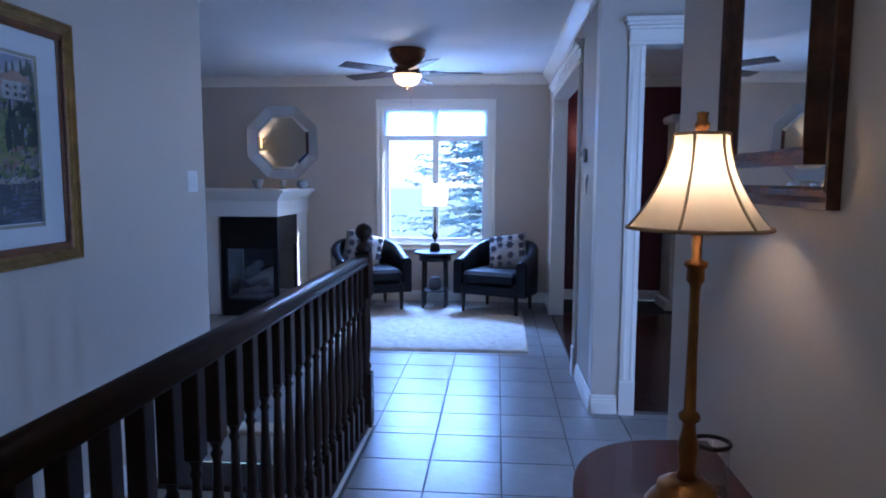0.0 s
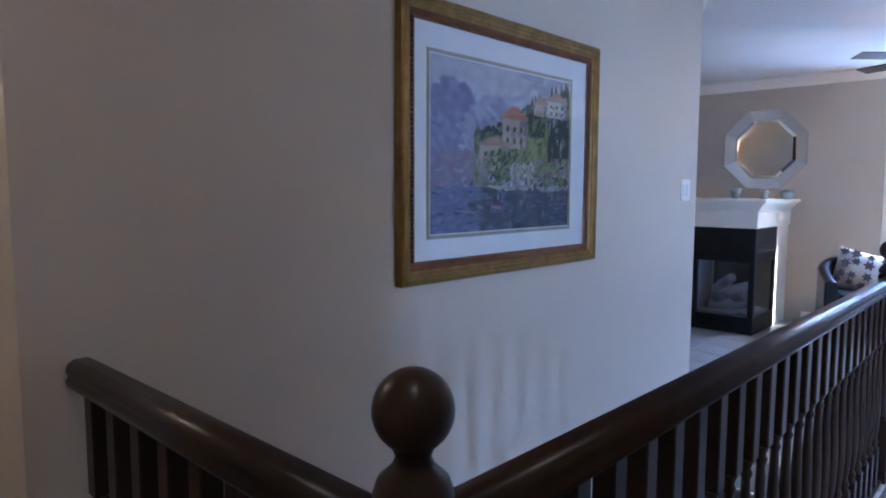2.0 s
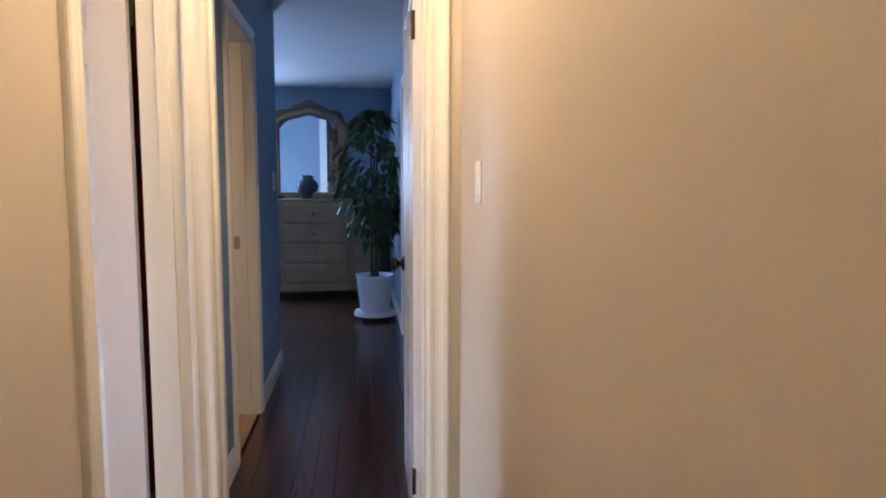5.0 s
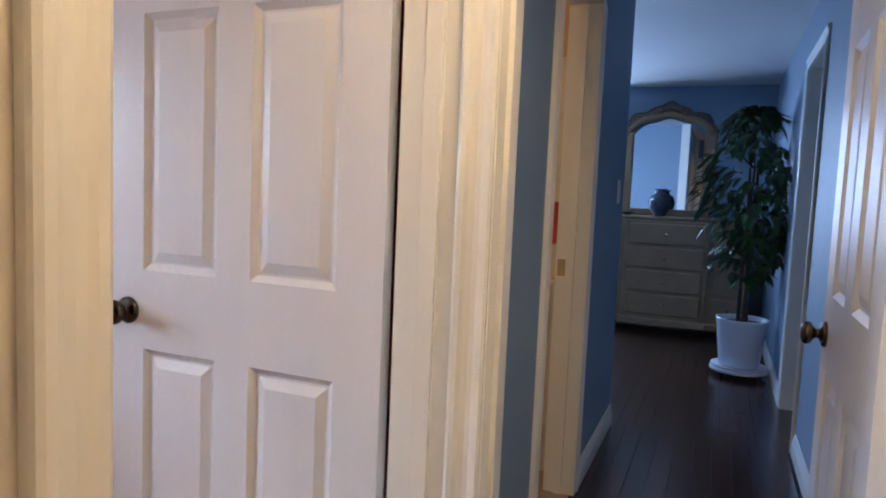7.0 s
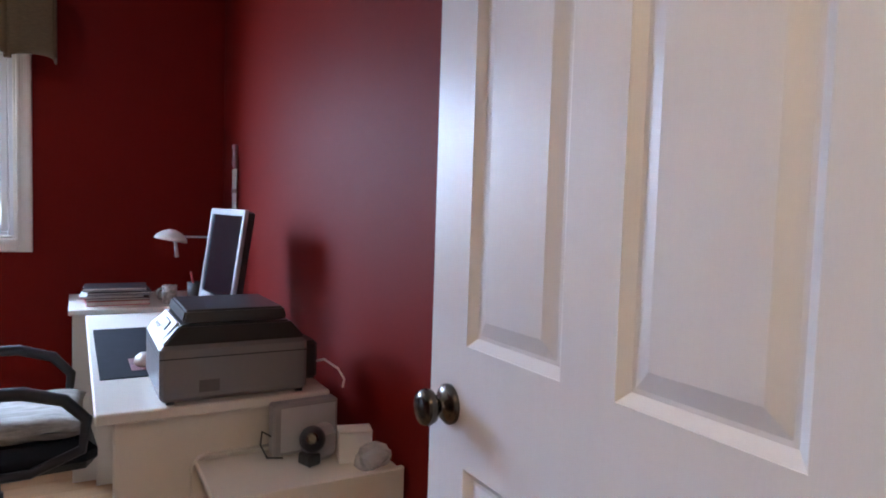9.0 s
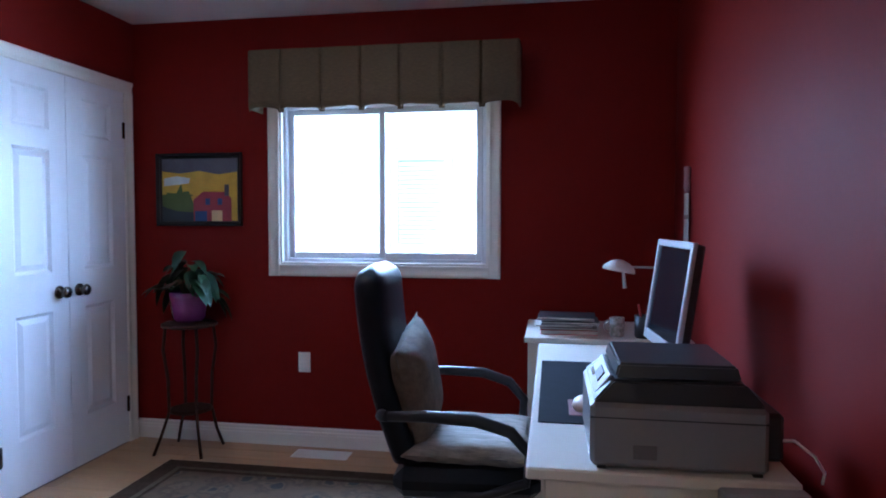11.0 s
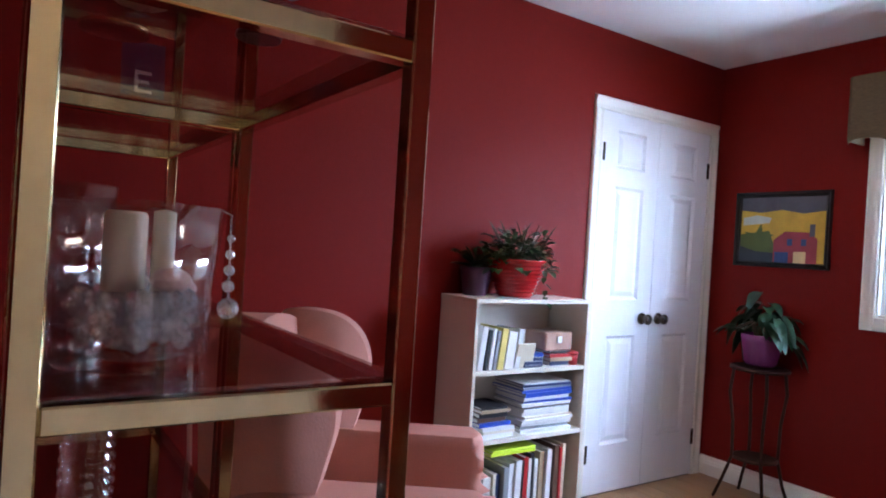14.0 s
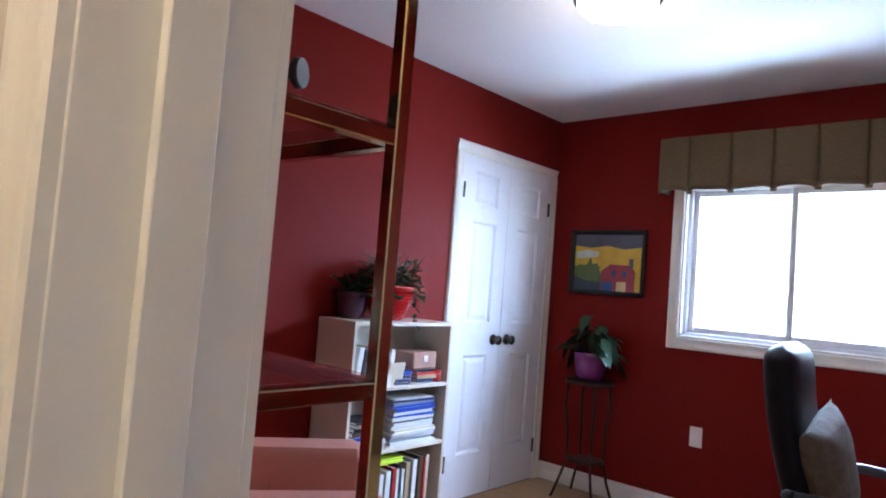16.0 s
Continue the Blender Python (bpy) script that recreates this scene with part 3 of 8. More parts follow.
tagged(strike, "brass strike plate on the bathroom door jamb", "strike plate")


def window(name, m, w, h, label, sash=None, slider=False):
    """A window in an opening w x h; local x along it, z up from the sill, outside towards +y."""
    win = structure(thing(name, m, label, "window"), label, "window")
    f = 0.035

    def frame_fill(bm):
        box(bm, 0, f, 0.03, 0.10, 0, h, 0.004)
        box(bm, w - f, w, 0.03, 0.10, 0, h, 0.004)
        box(bm, f, w - f, 0.03, 0.10, 0, f, 0.004)
        box(bm, f, w - f, 0.03, 0.10, h - f, h, 0.004)
    piece("window_frame", frame_fill, VINYL, win)

    def reveal(bm):
        t = 0.012
        box(bm, 0.0005, t, -0.002, 0.03, 0, h, 0.001)
        box(bm, w - t, w - 0.0005, -0.002, 0.03, 0, h, 0.001)
        box(bm, t, w - t, -0.002, 0.03, h - t, h - 0.0005, 0.001)
    piece("window_reveal", reveal, TRIM, win)
    boxpart("window_sill", (0.012, w - 0.012, -0.004, 0.03, 0.0005, 0.014), TRIM, win)
    if slider:
        panes = ((f, w / 2 + 0.02, 0.065, f, h - f), (w / 2 - 0.02, w - f, 0.045, f, h - f))
    else:
        panes = ((f, w / 2, 0.055, f, sash), (w / 2, w - f, 0.055, f, sash), (f, w / 2, 0.055, sash, h - f), (w / 2, w - f, 0.055, sash, h - f))
    for x0, x1, y, z0, z1 in panes:
        s = 0.034
        sh = piece("sash", lambda bm: (box(bm, x0, x0 + s, y - 0.012, y + 0.012, z0, z1, 0.003), box(bm, x1 - s, x1, y - 0.012, y + 0.012, z0, z1, 0.003),
                                       box(bm, x0 + s, x1 - s, y - 0.012, y + 0.012, z0, z0 + s, 0.003), box(bm, x0 + s, x1 - s, y - 0.012, y + 0.012, z1 - s, z1, 0.003)), VINYL, win)
        g = boxpart("pane", (x0 + s, x1 - s, y - 0.002, y + 0.002, z0 + s, z1 - s), GLASS, sh, bevel=0)
        g.visible_shadow = False
    return win


win1 = window("window_1", pose(-0.57, 3.72, 0.625), 1.16, 1.50, "white living room window with a raised blind", sash=1.165)
casing("window_casing_living", "y", 3.72, -1, -0.57, 0.59, 0.625, 2.125, bottom=True, label="white painted window casing")
window("window_2", pose(-1.045, -7.69, 1.045, 0, 0, 180), 1.19, 0.915, "white sliding office window", slider=True)
window("window_3", pose(2.60, -1.13, 0.35, 0, 0, -90), 0.58, 1.75, "white entry window", slider=True)
window("window_4", pose(-8.95, -5.85, 0.9, 0, 0, 90), 1.03, 1.2, "white bedroom window", slider=True)
casing("window_casing_office", "y", -7.69, 1, -2.235, -1.045, 1.045, 1.96, bottom=True, width=0.95, label="white painted window casing")

# ---- stairwell ----
TREADM = shader("dark_stair_tread", (0.030, 0.016, 0.011), 0.4, var=0.3, scale=10, bump=0.06)
NOSING = shader("beige_stone_nosing", (0.55, 0.46, 0.33), 0.4, var=0.12, scale=10)
stairs = thing("staircase", pose(0, 0, 0), "stairs going down with dark treads and white risers", "stairs")
for k in range(9):
    z, y = -0.19 * (k + 1), -0.11 - 0.255 * k
    boxpart("riser", (-1.045, 0.015, y, y + 0.02, z + 0.002, z + 0.186), TRIM, stairs, bevel=0.001)
    boxpart("tread", (-1.045, 0.015, y - 0.255 - 0.02, y, z - 0.03, z), TREADM, stairs, bevel=0.008)
nos = boxpart("landing_nosing", (-1.045, 0.018, -0.135, 0.002, -0.03, 0.0), NOSING, None, bevel=0.006)
structure(nos, "beige nosing at the head of the stairs", "trim")
structure(boxpart("stair_skirt", (-1.047, -1.030, -2.4, 0.30, -0.14, 0.0), TRIM, None, bevel=0.003, m=None), "white skirt board beside the stairs", "trim")
structure(boxpart("landing_fascia_east", (-0.004, 0.021, -2.99, -0.03, -0.28, -0.001), TRIM, None, bevel=0.002), "white fascia under the balustrade", "trim")
structure(boxpart("landing_fascia_south", (-1.045, -0.004, -3.01, -2.985, -0.28, -0.001), TRIM, None, bevel=0.002), "white fascia under the balustrade", "trim")

# ---- balustrade ----
railing = thing("stair_railing", pose(0, 0, 0), "dark stained wooden stair railing with turned balusters", "railing")
RAILP = [(-0.030, 0.0), (0.030, 0.0), (0.033, 0.012), (0.027, 0.022), (0.032, 0.034), (0.028, 0.048), (0.014, 0.057), (-0.014, 0.057), (-0.028, 0.048), (-0.032, 0.034), (-0.027, 0.022), (-0.033, 0.012)]


def rail_bar(name, p, q):
    bm = bmesh.new()
    p, q = Vector(p), Vector(q)
    d = (q - p).normalized()
    extrude_profile(bm, RAILP, (q - p).length, basis(p, d, Vector((-d.y, d.x, 0)), Vector((0, 0, 1))))
    for f in bm.faces:
        f.smooth = len(f.verts) == 4
    return part(name, bm, RAILWOOD, railing)


rail_bar("handrail", (-0.02, -2.95, 0.908), (-0.02, -0.03, 0.886))
rail_bar("handrail", (-0.07, -2.985, 0.900), (-1.046, -2.985, 0.900))
boxpart("bottom_rail", (-0.046, 0.006, -2.95, -0.03, 0.001, 0.022), RAILWOOD, railing)
boxpart("bottom_rail", (-1.045, -0.07, -3.010, -2.960, 0.001, 0.022), RAILWOOD, railing)


def baluster_mesh():
    bm = bmesh.new()
    box(bm, -0.021, 0.021, -0.021, 0.021, 0.022, 0.20, 0.003)
    box(bm, -0.021, 0.021, -0.021, 0.021, 0.68, 0.905, 0.003)
    lathe(bm, [(0.020, 0.20), (0.014, 0.215), (0.019, 0.228), (0.012, 0.245), (0.017, 0.29), (0.020, 0.36), (0.018, 0.45), (0.013, 0.56), (0.011, 0.63), (0.016, 0.645), (0.011, 0.658), (0.016, 0.672), (0.020, 0.68)], 12)
    return mesh_of("baluster", bm, RAILWOOD)


BAL = baluster_mesh()
for k in range(25):
    b = new("baluster", BAL)
    b.parent = railing
    b.location = (-0.02, -2.88 + 0.114 * k, 0)
for k in range(8):
    b = new("baluster", BAL)
    b.parent = railing
    b.location = (-0.15 - 0.115 * k, -2.985, 0)


def newel(p):
    bm = bmesh.new()
    s = 0.040
    box(bm, -s, s, -s, s, 0.001, 0.30, 0.004)
    lathe(bm, [(0.039, 0.30), (0.028, 0.315), (0.036, 0.335), (0.026, 0.36), (0.033, 0.45), (0.036, 0.55), (0.028, 0.66), (0.034, 0.675), (0.028, 0.69), (0.039, 0.71)], 20)
    box(bm, -s, s, -s, s, 0.71, 0.955, 0.006)
    prof = [(0.040, 0.955), (0.046, 0.968), (0.040, 0.985), (0.024, 1.000), (0.020, 1.010), (0.024, 1.020)]
    c, r = 1.060, 0.046
    prof += [(r * math.cos(radians(a)), c + r * math.sin(radians(a))) for a in range(-58, 90, 9)] + [(0.001, c + r)]
    lathe(bm, prof, 28, cap=False)
    ob = part("newel_post", bm, RAILWOOD, railing)
    ob.location = p
    return ob


near_newel = newel((-0.02, -2.985, 0.0))
near_newel.scale = (1, 1, 1.025)
newel((-0.02, 0.0, 0))

# ---- the framed painting ----
GILT = shader("antique_gold_frame", (0.30, 0.19, 0.055), 0.36, metal=0.7, var=0.35, scale=18, bump=0.12, bscale=120)
DARKGILT = shader("dark_bronze_frame", (0.07, 0.030, 0.012), 0.4, metal=0.4, var=0.4, scale=22, bump=0.12)
MAT = shader("white_mat_board", (0.80, 0.80, 0.79), 0.8, var=0.02)
BROWNWOOD = shader("red_brown_frame_cove", (0.17, 0.070, 0.024), 0.36, metal=0.35, var=0.25, scale=20, bump=0.05)
PAINTS = {n: shader("painted_" + n, c, 0.6, var=0.18, scale=24, bump=0.03) for n, c in dict(
    sky=(0.33, 0.34, 0.44), pale_sky=(0.44, 0.45, 0.51), mist=(0.25, 0.26, 0.39), mountain=(0.20, 0.205, 0.33), far_shore=(0.24, 0.20, 0.28), haze=(0.26, 0.25, 0.27),
    leaf=(0.14, 0.19, 0.08), olive=(0.25, 0.28, 0.12), dark_leaf=(0.045, 0.070, 0.055), cypress=(0.03, 0.05, 0.05), stone=(0.40, 0.34, 0.28), shade_stone=(0.22, 0.20, 0.22),
    roof=(0.42, 0.20, 0.13), tan_roof=(0.36, 0.24, 0.17), white_wall=(0.46, 0.46, 0.47), rose=(0.27, 0.17, 0.17), water=(0.13, 0.155, 0.27), deep_water=(0.055, 0.07, 0.10),
    green_water=(0.075, 0.10, 0.10), boat=(0.45, 0.22, 0.22)).items()}
PAINTK = {n: k for k, n in enumerate(PAINTS)}


def picture_frame(parent, y0, y1, z0, z1, w, depth, mats, prof=None):
    """A moulded frame in the plane x = 0, standing proud towards +x."""
    prof = prof or [(0, 0), (0, depth), (0.25 * w, depth * 0.75), (0.45 * w, depth * 0.35), (0.7 * w, depth * 0.55), (0.9 * w, depth * 0.25), (w, depth * 0.25), (w, 0)]
    for name, o, d, n, ln in (("frame_bottom", (0, y0, z0), (0, 1, 0), (0, 0, 1), y1 - y0), ("frame_top", (0, y1, z1), (0, -1, 0), (0, 0, -1), y1 - y0),
                              ("frame_side", (0, y0, z1), (0, 0, -1), (0, 1, 0), z1 - z0), ("frame_side", (0, y1, z0), (0, 0, 1), (0, -1, 0), z1 - z0)):
        bm = bmesh.new()
        o, d, n, x = Vector(o), Vector(d), Vector(n), Vector((1, 0, 0))
        A = [bm.verts.new(o + d * p[0] + n * p[0] + x * p[1]) for p in prof]
        B = [bm.verts.new(o + d * (ln - p[0]) + n * p[0] + x * p[1]) for p in prof]
        for i in range(len(prof) - 1):
            bm.faces.new((A[i], A[i + 1], B[i + 1], B[i]))
        part(name, bm, mats, parent)


def flat(bm, pts, x, k):
    f = bm.faces.new([bm.verts.new((x, p[0], p[1])) for p in pts])
    f.material_index = k


painting = thing("framed_painting", pose(-1.046, -2.052, 1.01), "lakeside village print in a carved gold frame", "painting")
picture_frame(painting, 0, 1.205, 0, 0.93, 0.046, 0.036, GILT, [(0, 0), (0, 0.030), (0.006, 0.036), (0.014, 0.036), (0.018, 0.030), (0.026, 0.031), (0.032, 0.025), (0.040, 0.025), (0.046, 0.019), (0.046, 0)])
cove = new("inner_cove")
cove.parent = painting
cove.matrix_local = Matrix.Translation((0, 0.0455, 0.0455))
picture_frame(cove, 0, 1.114, 0, 0.839, 0.029, 0.02, BROWNWOOD, [(0, 0), (0, 0.019), (0.006, 0.015), (0.014, 0.013), (0.022, 0.015), (0.029, 0.012), (0.029, 0)])
boxpart("mat_board", (0.002, 0.006, 0.07, 1.135, 0.07, 0.86), MAT, painting, bevel=0)
rngp = random.Random(4)


def print_fill(bm):
    """A lakeside village laid down in many short brush strokes."""
    y0, y1, z0, z1 = 0.152, 1.002, 0.162, 0.758
    x = 0.0075
    layer = [0]

    def P(u, v):
        return (y0 + min(1, max(0, u)) * (y1 - y0), z0 + min(1, max(0, v)) * (z1 - z0))

    def stroke(u, v, w, h, lean, name):
        """One dab, wider in its middle, turned by lean."""
        layer[0] += 1
        c, q = math.cos(lean), math.sin(lean)
        pts = []
        for a, b in ((-1, -0.3), (-0.4, -1), (0.5, -0.9), (1, 0.1), (0.45, 1), (-0.5, 0.85)):
            a, b = a * w * rngp.uniform(0.75, 1.1), b * h * rngp.uniform(0.75, 1.1)
            pts.append(P(u + a * c - b * q * 0.7, v + (a * q + b * c) * 1.4))
        flat(bm, pts, x + 0.0006 + layer[0] * 4e-7, PAINTK[name])

    def plate(us, name):
        layer[0] += 1
        flat(bm, [P(u, v) for u, v in us], x + 0.0006 + layer[0] * 4e-7, PAINTK[name])

    def scatter(n, area, w, h, names, lean=0.0, keep=None, turn=0.4):
        for _ in range(n):
            u, v = rngp.uniform(area[0], area[1]), rngp.uniform(area[2], area[3])
            if keep is None or keep(u, v):
                stroke(u, v, w * rngp.uniform(0.6, 1.4), h * rngp.uniform(0.6, 1.4), lean + rngp.uniform(-turn, turn), rngp.choice(names))

    def hill(u):
        return 0.45 + 0.50 * max(0.0, (u - 0.24) / 0.76) ** 0.62

    flat(bm, [P(0, 0), P(1, 0), P(1, 1), P(0, 1)], x, PAINTK["sky"])
    scatter(420, (0, 1, 0.5, 1.0), 0.07, 0.022, ("sky", "sky", "pale_sky"), 0.3)
    scatter(80, (0, 0.6, 0.86, 1.0), 0.08, 0.02, ("pale_sky",), 0.1)
    # misty mountains over the lake
    scatter(520, (0, 0.62, 0.40, 0.86), 0.045, 0.022, ("mountain", "mountain", "mist"), -0.7, lambda u, v: v < 0.84 - 1.0 * abs(u - 0.10) + 0.12 * math.sin(9 * u))
    scatter(160, (0.2, 0.8, 0.45, 0.78), 0.05, 0.02, ("mist", "sky"), -0.5, lambda u, v: v < 0.80 - 0.5 * abs(u - 0.45))
    scatter(150, (0, 0.34, 0.27, 0.47), 0.03, 0.012, ("far_shore", "far_shore", "haze", "mountain"), 0.1)
    # wooded hillside
    scatter(900, (0.26, 1, 0.27, 0.94), 0.020, 0.014, ("dark_leaf", "leaf", "leaf", "cypress", "shade_stone"), 0.5, lambda u, v: v < hill(u))
    scatter(380, (0.56, 0.86, 0.36, 0.66), 0.020, 0.012, ("olive", "olive", "leaf"), 0.8)
    scatter(90, (0.27, 0.42, 0.48, 0.62), 0.018, 0.014, ("leaf", "dark_leaf"), 0.6)
    scatter(90, (0.66, 0.78, 0.60, 0.76), 0.018, 0.014, ("leaf", "dark_leaf"), 0.6)
    for _ in range(26):
        u = rngp.uniform(0.64, 1.0)
        stroke(u, hill(u) - rngp.uniform(-0.02, 0.06), 0.010, 0.045, 0.0, "dark_leaf")
    for _ in range(34):
        u = rngp.uniform(0.82, 1.0)
        stroke(u, rngp.uniform(0.40, 0.70), 0.013, 0.06, 0.0, "cypress")

    def house(u, v, w, h, roof, name="stone", rise=0.07, rows=2):
        plate([(u, v), (u + w, v), (u + w, v + h), (u, v + h)], name)
        plate([(u + 0.72 * w, v), (u + w, v), (u + w, v + h), (u + 0.72 * w, v + h)], "shade_stone")
        for _ in range(int(500 * w * h) + 6):
            stroke(u + w * rngp.random(), v + h * rngp.random(), 0.014, 0.010, 0.3, rngp.choice((name, name, "haze")))
        plate([(u - 0.018, v + h - 0.01), (u + w + 0.018, v + h - 0.01), (u + 0.62 * w, v + h + rise), (u + 0.38 * w, v + h + rise)], roof)
        for _ in range(10):
            stroke(u + w * rngp.uniform(0.05, 0.95), v + h + rise * rngp.uniform(0.05, 0.4), 0.018, 0.006, 0.1, rngp.choice((roof, roof, "tan_roof")))
        for j in range(rows):
            for k in range(3):
                a, b = u + w * (0.16 + 0.28 * k), v + h * (0.18 + 0.72 * j / rows)
                plate([(a, b), (a + 0.10 * w, b), (a + 0.10 * w, b + 0.17 * h), (a, b + 0.17 * h)], "dark_leaf")

    house(0.80, 0.74, 0.17, 0.12, "tan_roof", "white_wall", 0.05)
    house(0.70, 0.74, 0.10, 0.09, "tan_roof", "stone", 0.04, 1)
    house(0.455, 0.51, 0.18, 0.20, "roof")
    house(0.30, 0.37, 0.20, 0.16, "tan_roof", "stone", 0.05)
    scatter(150, (0.36, 0.70, 0.36, 0.50), 0.016, 0.011, ("leaf", "olive", "dark_leaf"), 0.7)
    scatter(90, (0.52, 0.70, 0.27, 0.42), 0.016, 0.014, ("white_wall", "stone", "haze"), 1.3)
    scatter(70, (0.72, 1.0, 0.34, 0.46), 0.016, 0.010, ("rose", "olive", "leaf", "haze"), 0.4)
    scatter(60, (0.28, 0.36, 0.26, 0.46), 0.012, 0.02, ("shade_stone", "haze", "leaf"), 1.4)
    plate([(0.255, 0.18), (0.27, 0.18), (0.27, 0.50), (0.255, 0.50)], "shade_stone")
    # the lake and its reflections
    plate([(0, 0), (1, 0), (1, 0.255), (0, 0.27)], "deep_water")
    scatter(260, (0, 0.30, 0.0, 0.27), 0.035, 0.007, ("water", "water", "mountain"), 0.0, None, 0.05)
    scatter(320, (0.24, 1, 0.0, 0.25), 0.028, 0.006, ("deep_water", "green_water", "deep_water", "water"), 0.0, None, 0.05)
    scatter(60, (0.3, 1, 0.02, 0.24), 0.006, 0.020, ("green_water", "green_water", "shade_stone"), 0.0, None, 0.05)
    scatter(55, (0.38, 1, 0.245, 0.275), 0.022, 0.006, ("white_wall", "haze", "stone"), 0.0)
    stroke(0.43, 0.125, 0.055, 0.012, 0.05, "water")
    stroke(0.42, 0.142, 0.045, 0.008, -0.1, "boat")


piece("print", print_fill, list(PAINTS.values()), painting)
for dims in ((0.006, 0.010, 0.135, 1.019, 0.145, 0.157), (0.006, 0.010, 0.135, 1.019, 0.763, 0.775), (0.006, 0.010, 0.135, 0.147, 0.157, 0.763), (0.006, 0.010, 1.007, 1.019, 0.157, 0.763)):
    boxpart("fillet", dims, shader("grey_gold_fillet", (0.42, 0.38, 0.27), 0.4, metal=0.3), painting, bevel=0.001)
def beads(bm, y):
    for k in range(52):
        for y in (y,):
            bmesh.ops.create_icosphere(bm, subdivisions=1, radius=0.0065, matrix=Matrix.Translation((0.018, y, 0.08 + k * 0.0152)))


for yb in (0.058, 1.147):
    tagged(piece("beading", lambda bm: beads(bm, yb), DARKGILT, painting, "dark beaded inner edge"), kind="stuff")
pg = boxpart("glazing", (0.0125, 0.0140, 0.07, 1.135, 0.07, 0.86), GLASS, painting, bevel=0)
pg.visible_shadow = False


def switch_plate(name, m, w, h, toggles, label, category="light switch"):
    """A wall plate; local y is the outward normal."""
    s = thing(name, m, label, category)
    boxpart("plate", (-w / 2, w / 2, 0, 0.006, -h / 2, h / 2), WHITEPLASTIC, s, bevel=0.003)
    for x in toggles:
        boxpart("rocker", (x - 0.017, x + 0.017, 0.004, 0.010, -0.033, 0.033), WHITEPLASTIC, s, bevel=0.003)
    return s


switch_plate("light_switch", pose(-1.05, 0.21, 1.32, 0, 0, -90), 0.12, 0.12, (-0.025, 0.025), "white double light switch on the beige wall")
switch_plate("light_switch", pose(-2.64, -3.10, 1.285, 0, 0, 180), 0.07, 0.115, (0.0,), "white light switch on the beige hall wall")
switch_plate("light_switch", pose(1.23, 0.70, 1.31, 0, 0, 90), 0.075, 0.12, (0.0,), "white light switch beside the cased opening")
switch_plate("light_switch", pose(-5.35, -4.0, 1.30), 0.075, 0.12, (0.0,), "white light switch on the blue bedroom wall")
thermo = thing("thermostat", pose(1.23, 0.77, 1.48, 0, 0, 90), "grey and white wall thermostat", "thermostat")
boxpart("body", (-0.05, 0.05, 0, 0.028, -0.035, 0.05), WHITEPLASTIC, thermo, bevel=0.008)
boxpart("display", (-0.03, 0.03, 0.028, 0.031, 0.0, 0.035), shader("dark_display", (0.05, 0.06, 0.06), 0.2), thermo, bevel=0.001)

# ---- console table, lamp and mirror ----
CHERRY = shader("polished_cherry_wood", (0.115, 0.026, 0.014), 0.2, var=0.35, scale=9, bump=0.03, stretch=(1, 5, 1), coat=0.4)
console = thing("console_table", pose(1.12, -2.46, 0.03), "polished cherry half-round console table against the wall", "table")


def half_round(bm, r, z0, z1, sx=0.75):
    n = 28
    pts = []
    for k in range(n + 1):
        c, s = math.cos(math.pi * k / n), math.sin(math.pi * k / n)
        pts.append((-sx * r * abs(s) ** 0.62, r * abs(c) ** 0.62 * (1 if c > 0 else -1)))
    lo = [bm.verts.new((x - 0.002, y, z0)) for x, y in pts]
    hi = [bm.verts.new((x - 0.002, y, z1)) for x, y in pts]
    for k in range(n):
        bm.faces.new((lo[k], lo[k + 1], hi[k + 1], hi[k]))
    bm.faces.new((lo[n], lo[0], hi[0], hi[n]))
    bm.faces.new(lo[::-1])
    bm.faces.new(hi)


piece("tabletop", lambda bm: half_round(bm, 0.41, 0.745, 0.77), CHERRY, console)
piece("apron", lambda bm: half_round(bm, 0.36, 0.66, 0.745), CHERRY, console)
for a in (15, 90, 165):
    x, y = -0.75 * 0.34 * math.sin(radians(a)), 0.34 * math.cos(radians(a))
    piece("leg", lambda bm: tube(bm, [(x - 0.01, y, -0.03), (x - 0.008, y, 0.3), (x, y, 0.67)], [0.013, 0.016, 0.022], 10), CHERRY, console)

SHADE = shader("cream_fabric_shade", (0.90, 0.76, 0.52), 0.8, var=0.04, bump=0.05, bscale=300, transmission=0.0, glow=0.0)
sn = SHADE.node_tree
tr = sn.nodes.new("ShaderNodeBsdfTranslucent")
tr.inputs[0].default_value = (0.95, 0.80, 0.55, 1)
mx = sn.nodes.new("ShaderNodeMixShader")
mx.inputs[0].default_value = 0.6
sn.links.new(sn.nodes["Principled BSDF"].outputs[0], mx.inputs[1])
sn.links.new(tr.outputs[0], mx.inputs[2])
sn.links.new(mx.outputs[0], sn.nodes["Material Output"].inputs[0])
LAMPGOLD = shader("aged_gold_lamp_metal", (0.30, 0.14, 0.035), 0.32, metal=0.9, var=0.35, scale=25, bump=0.04)
PIPING = shader("tan_piping", (0.42, 0.30, 0.15), 0.7)


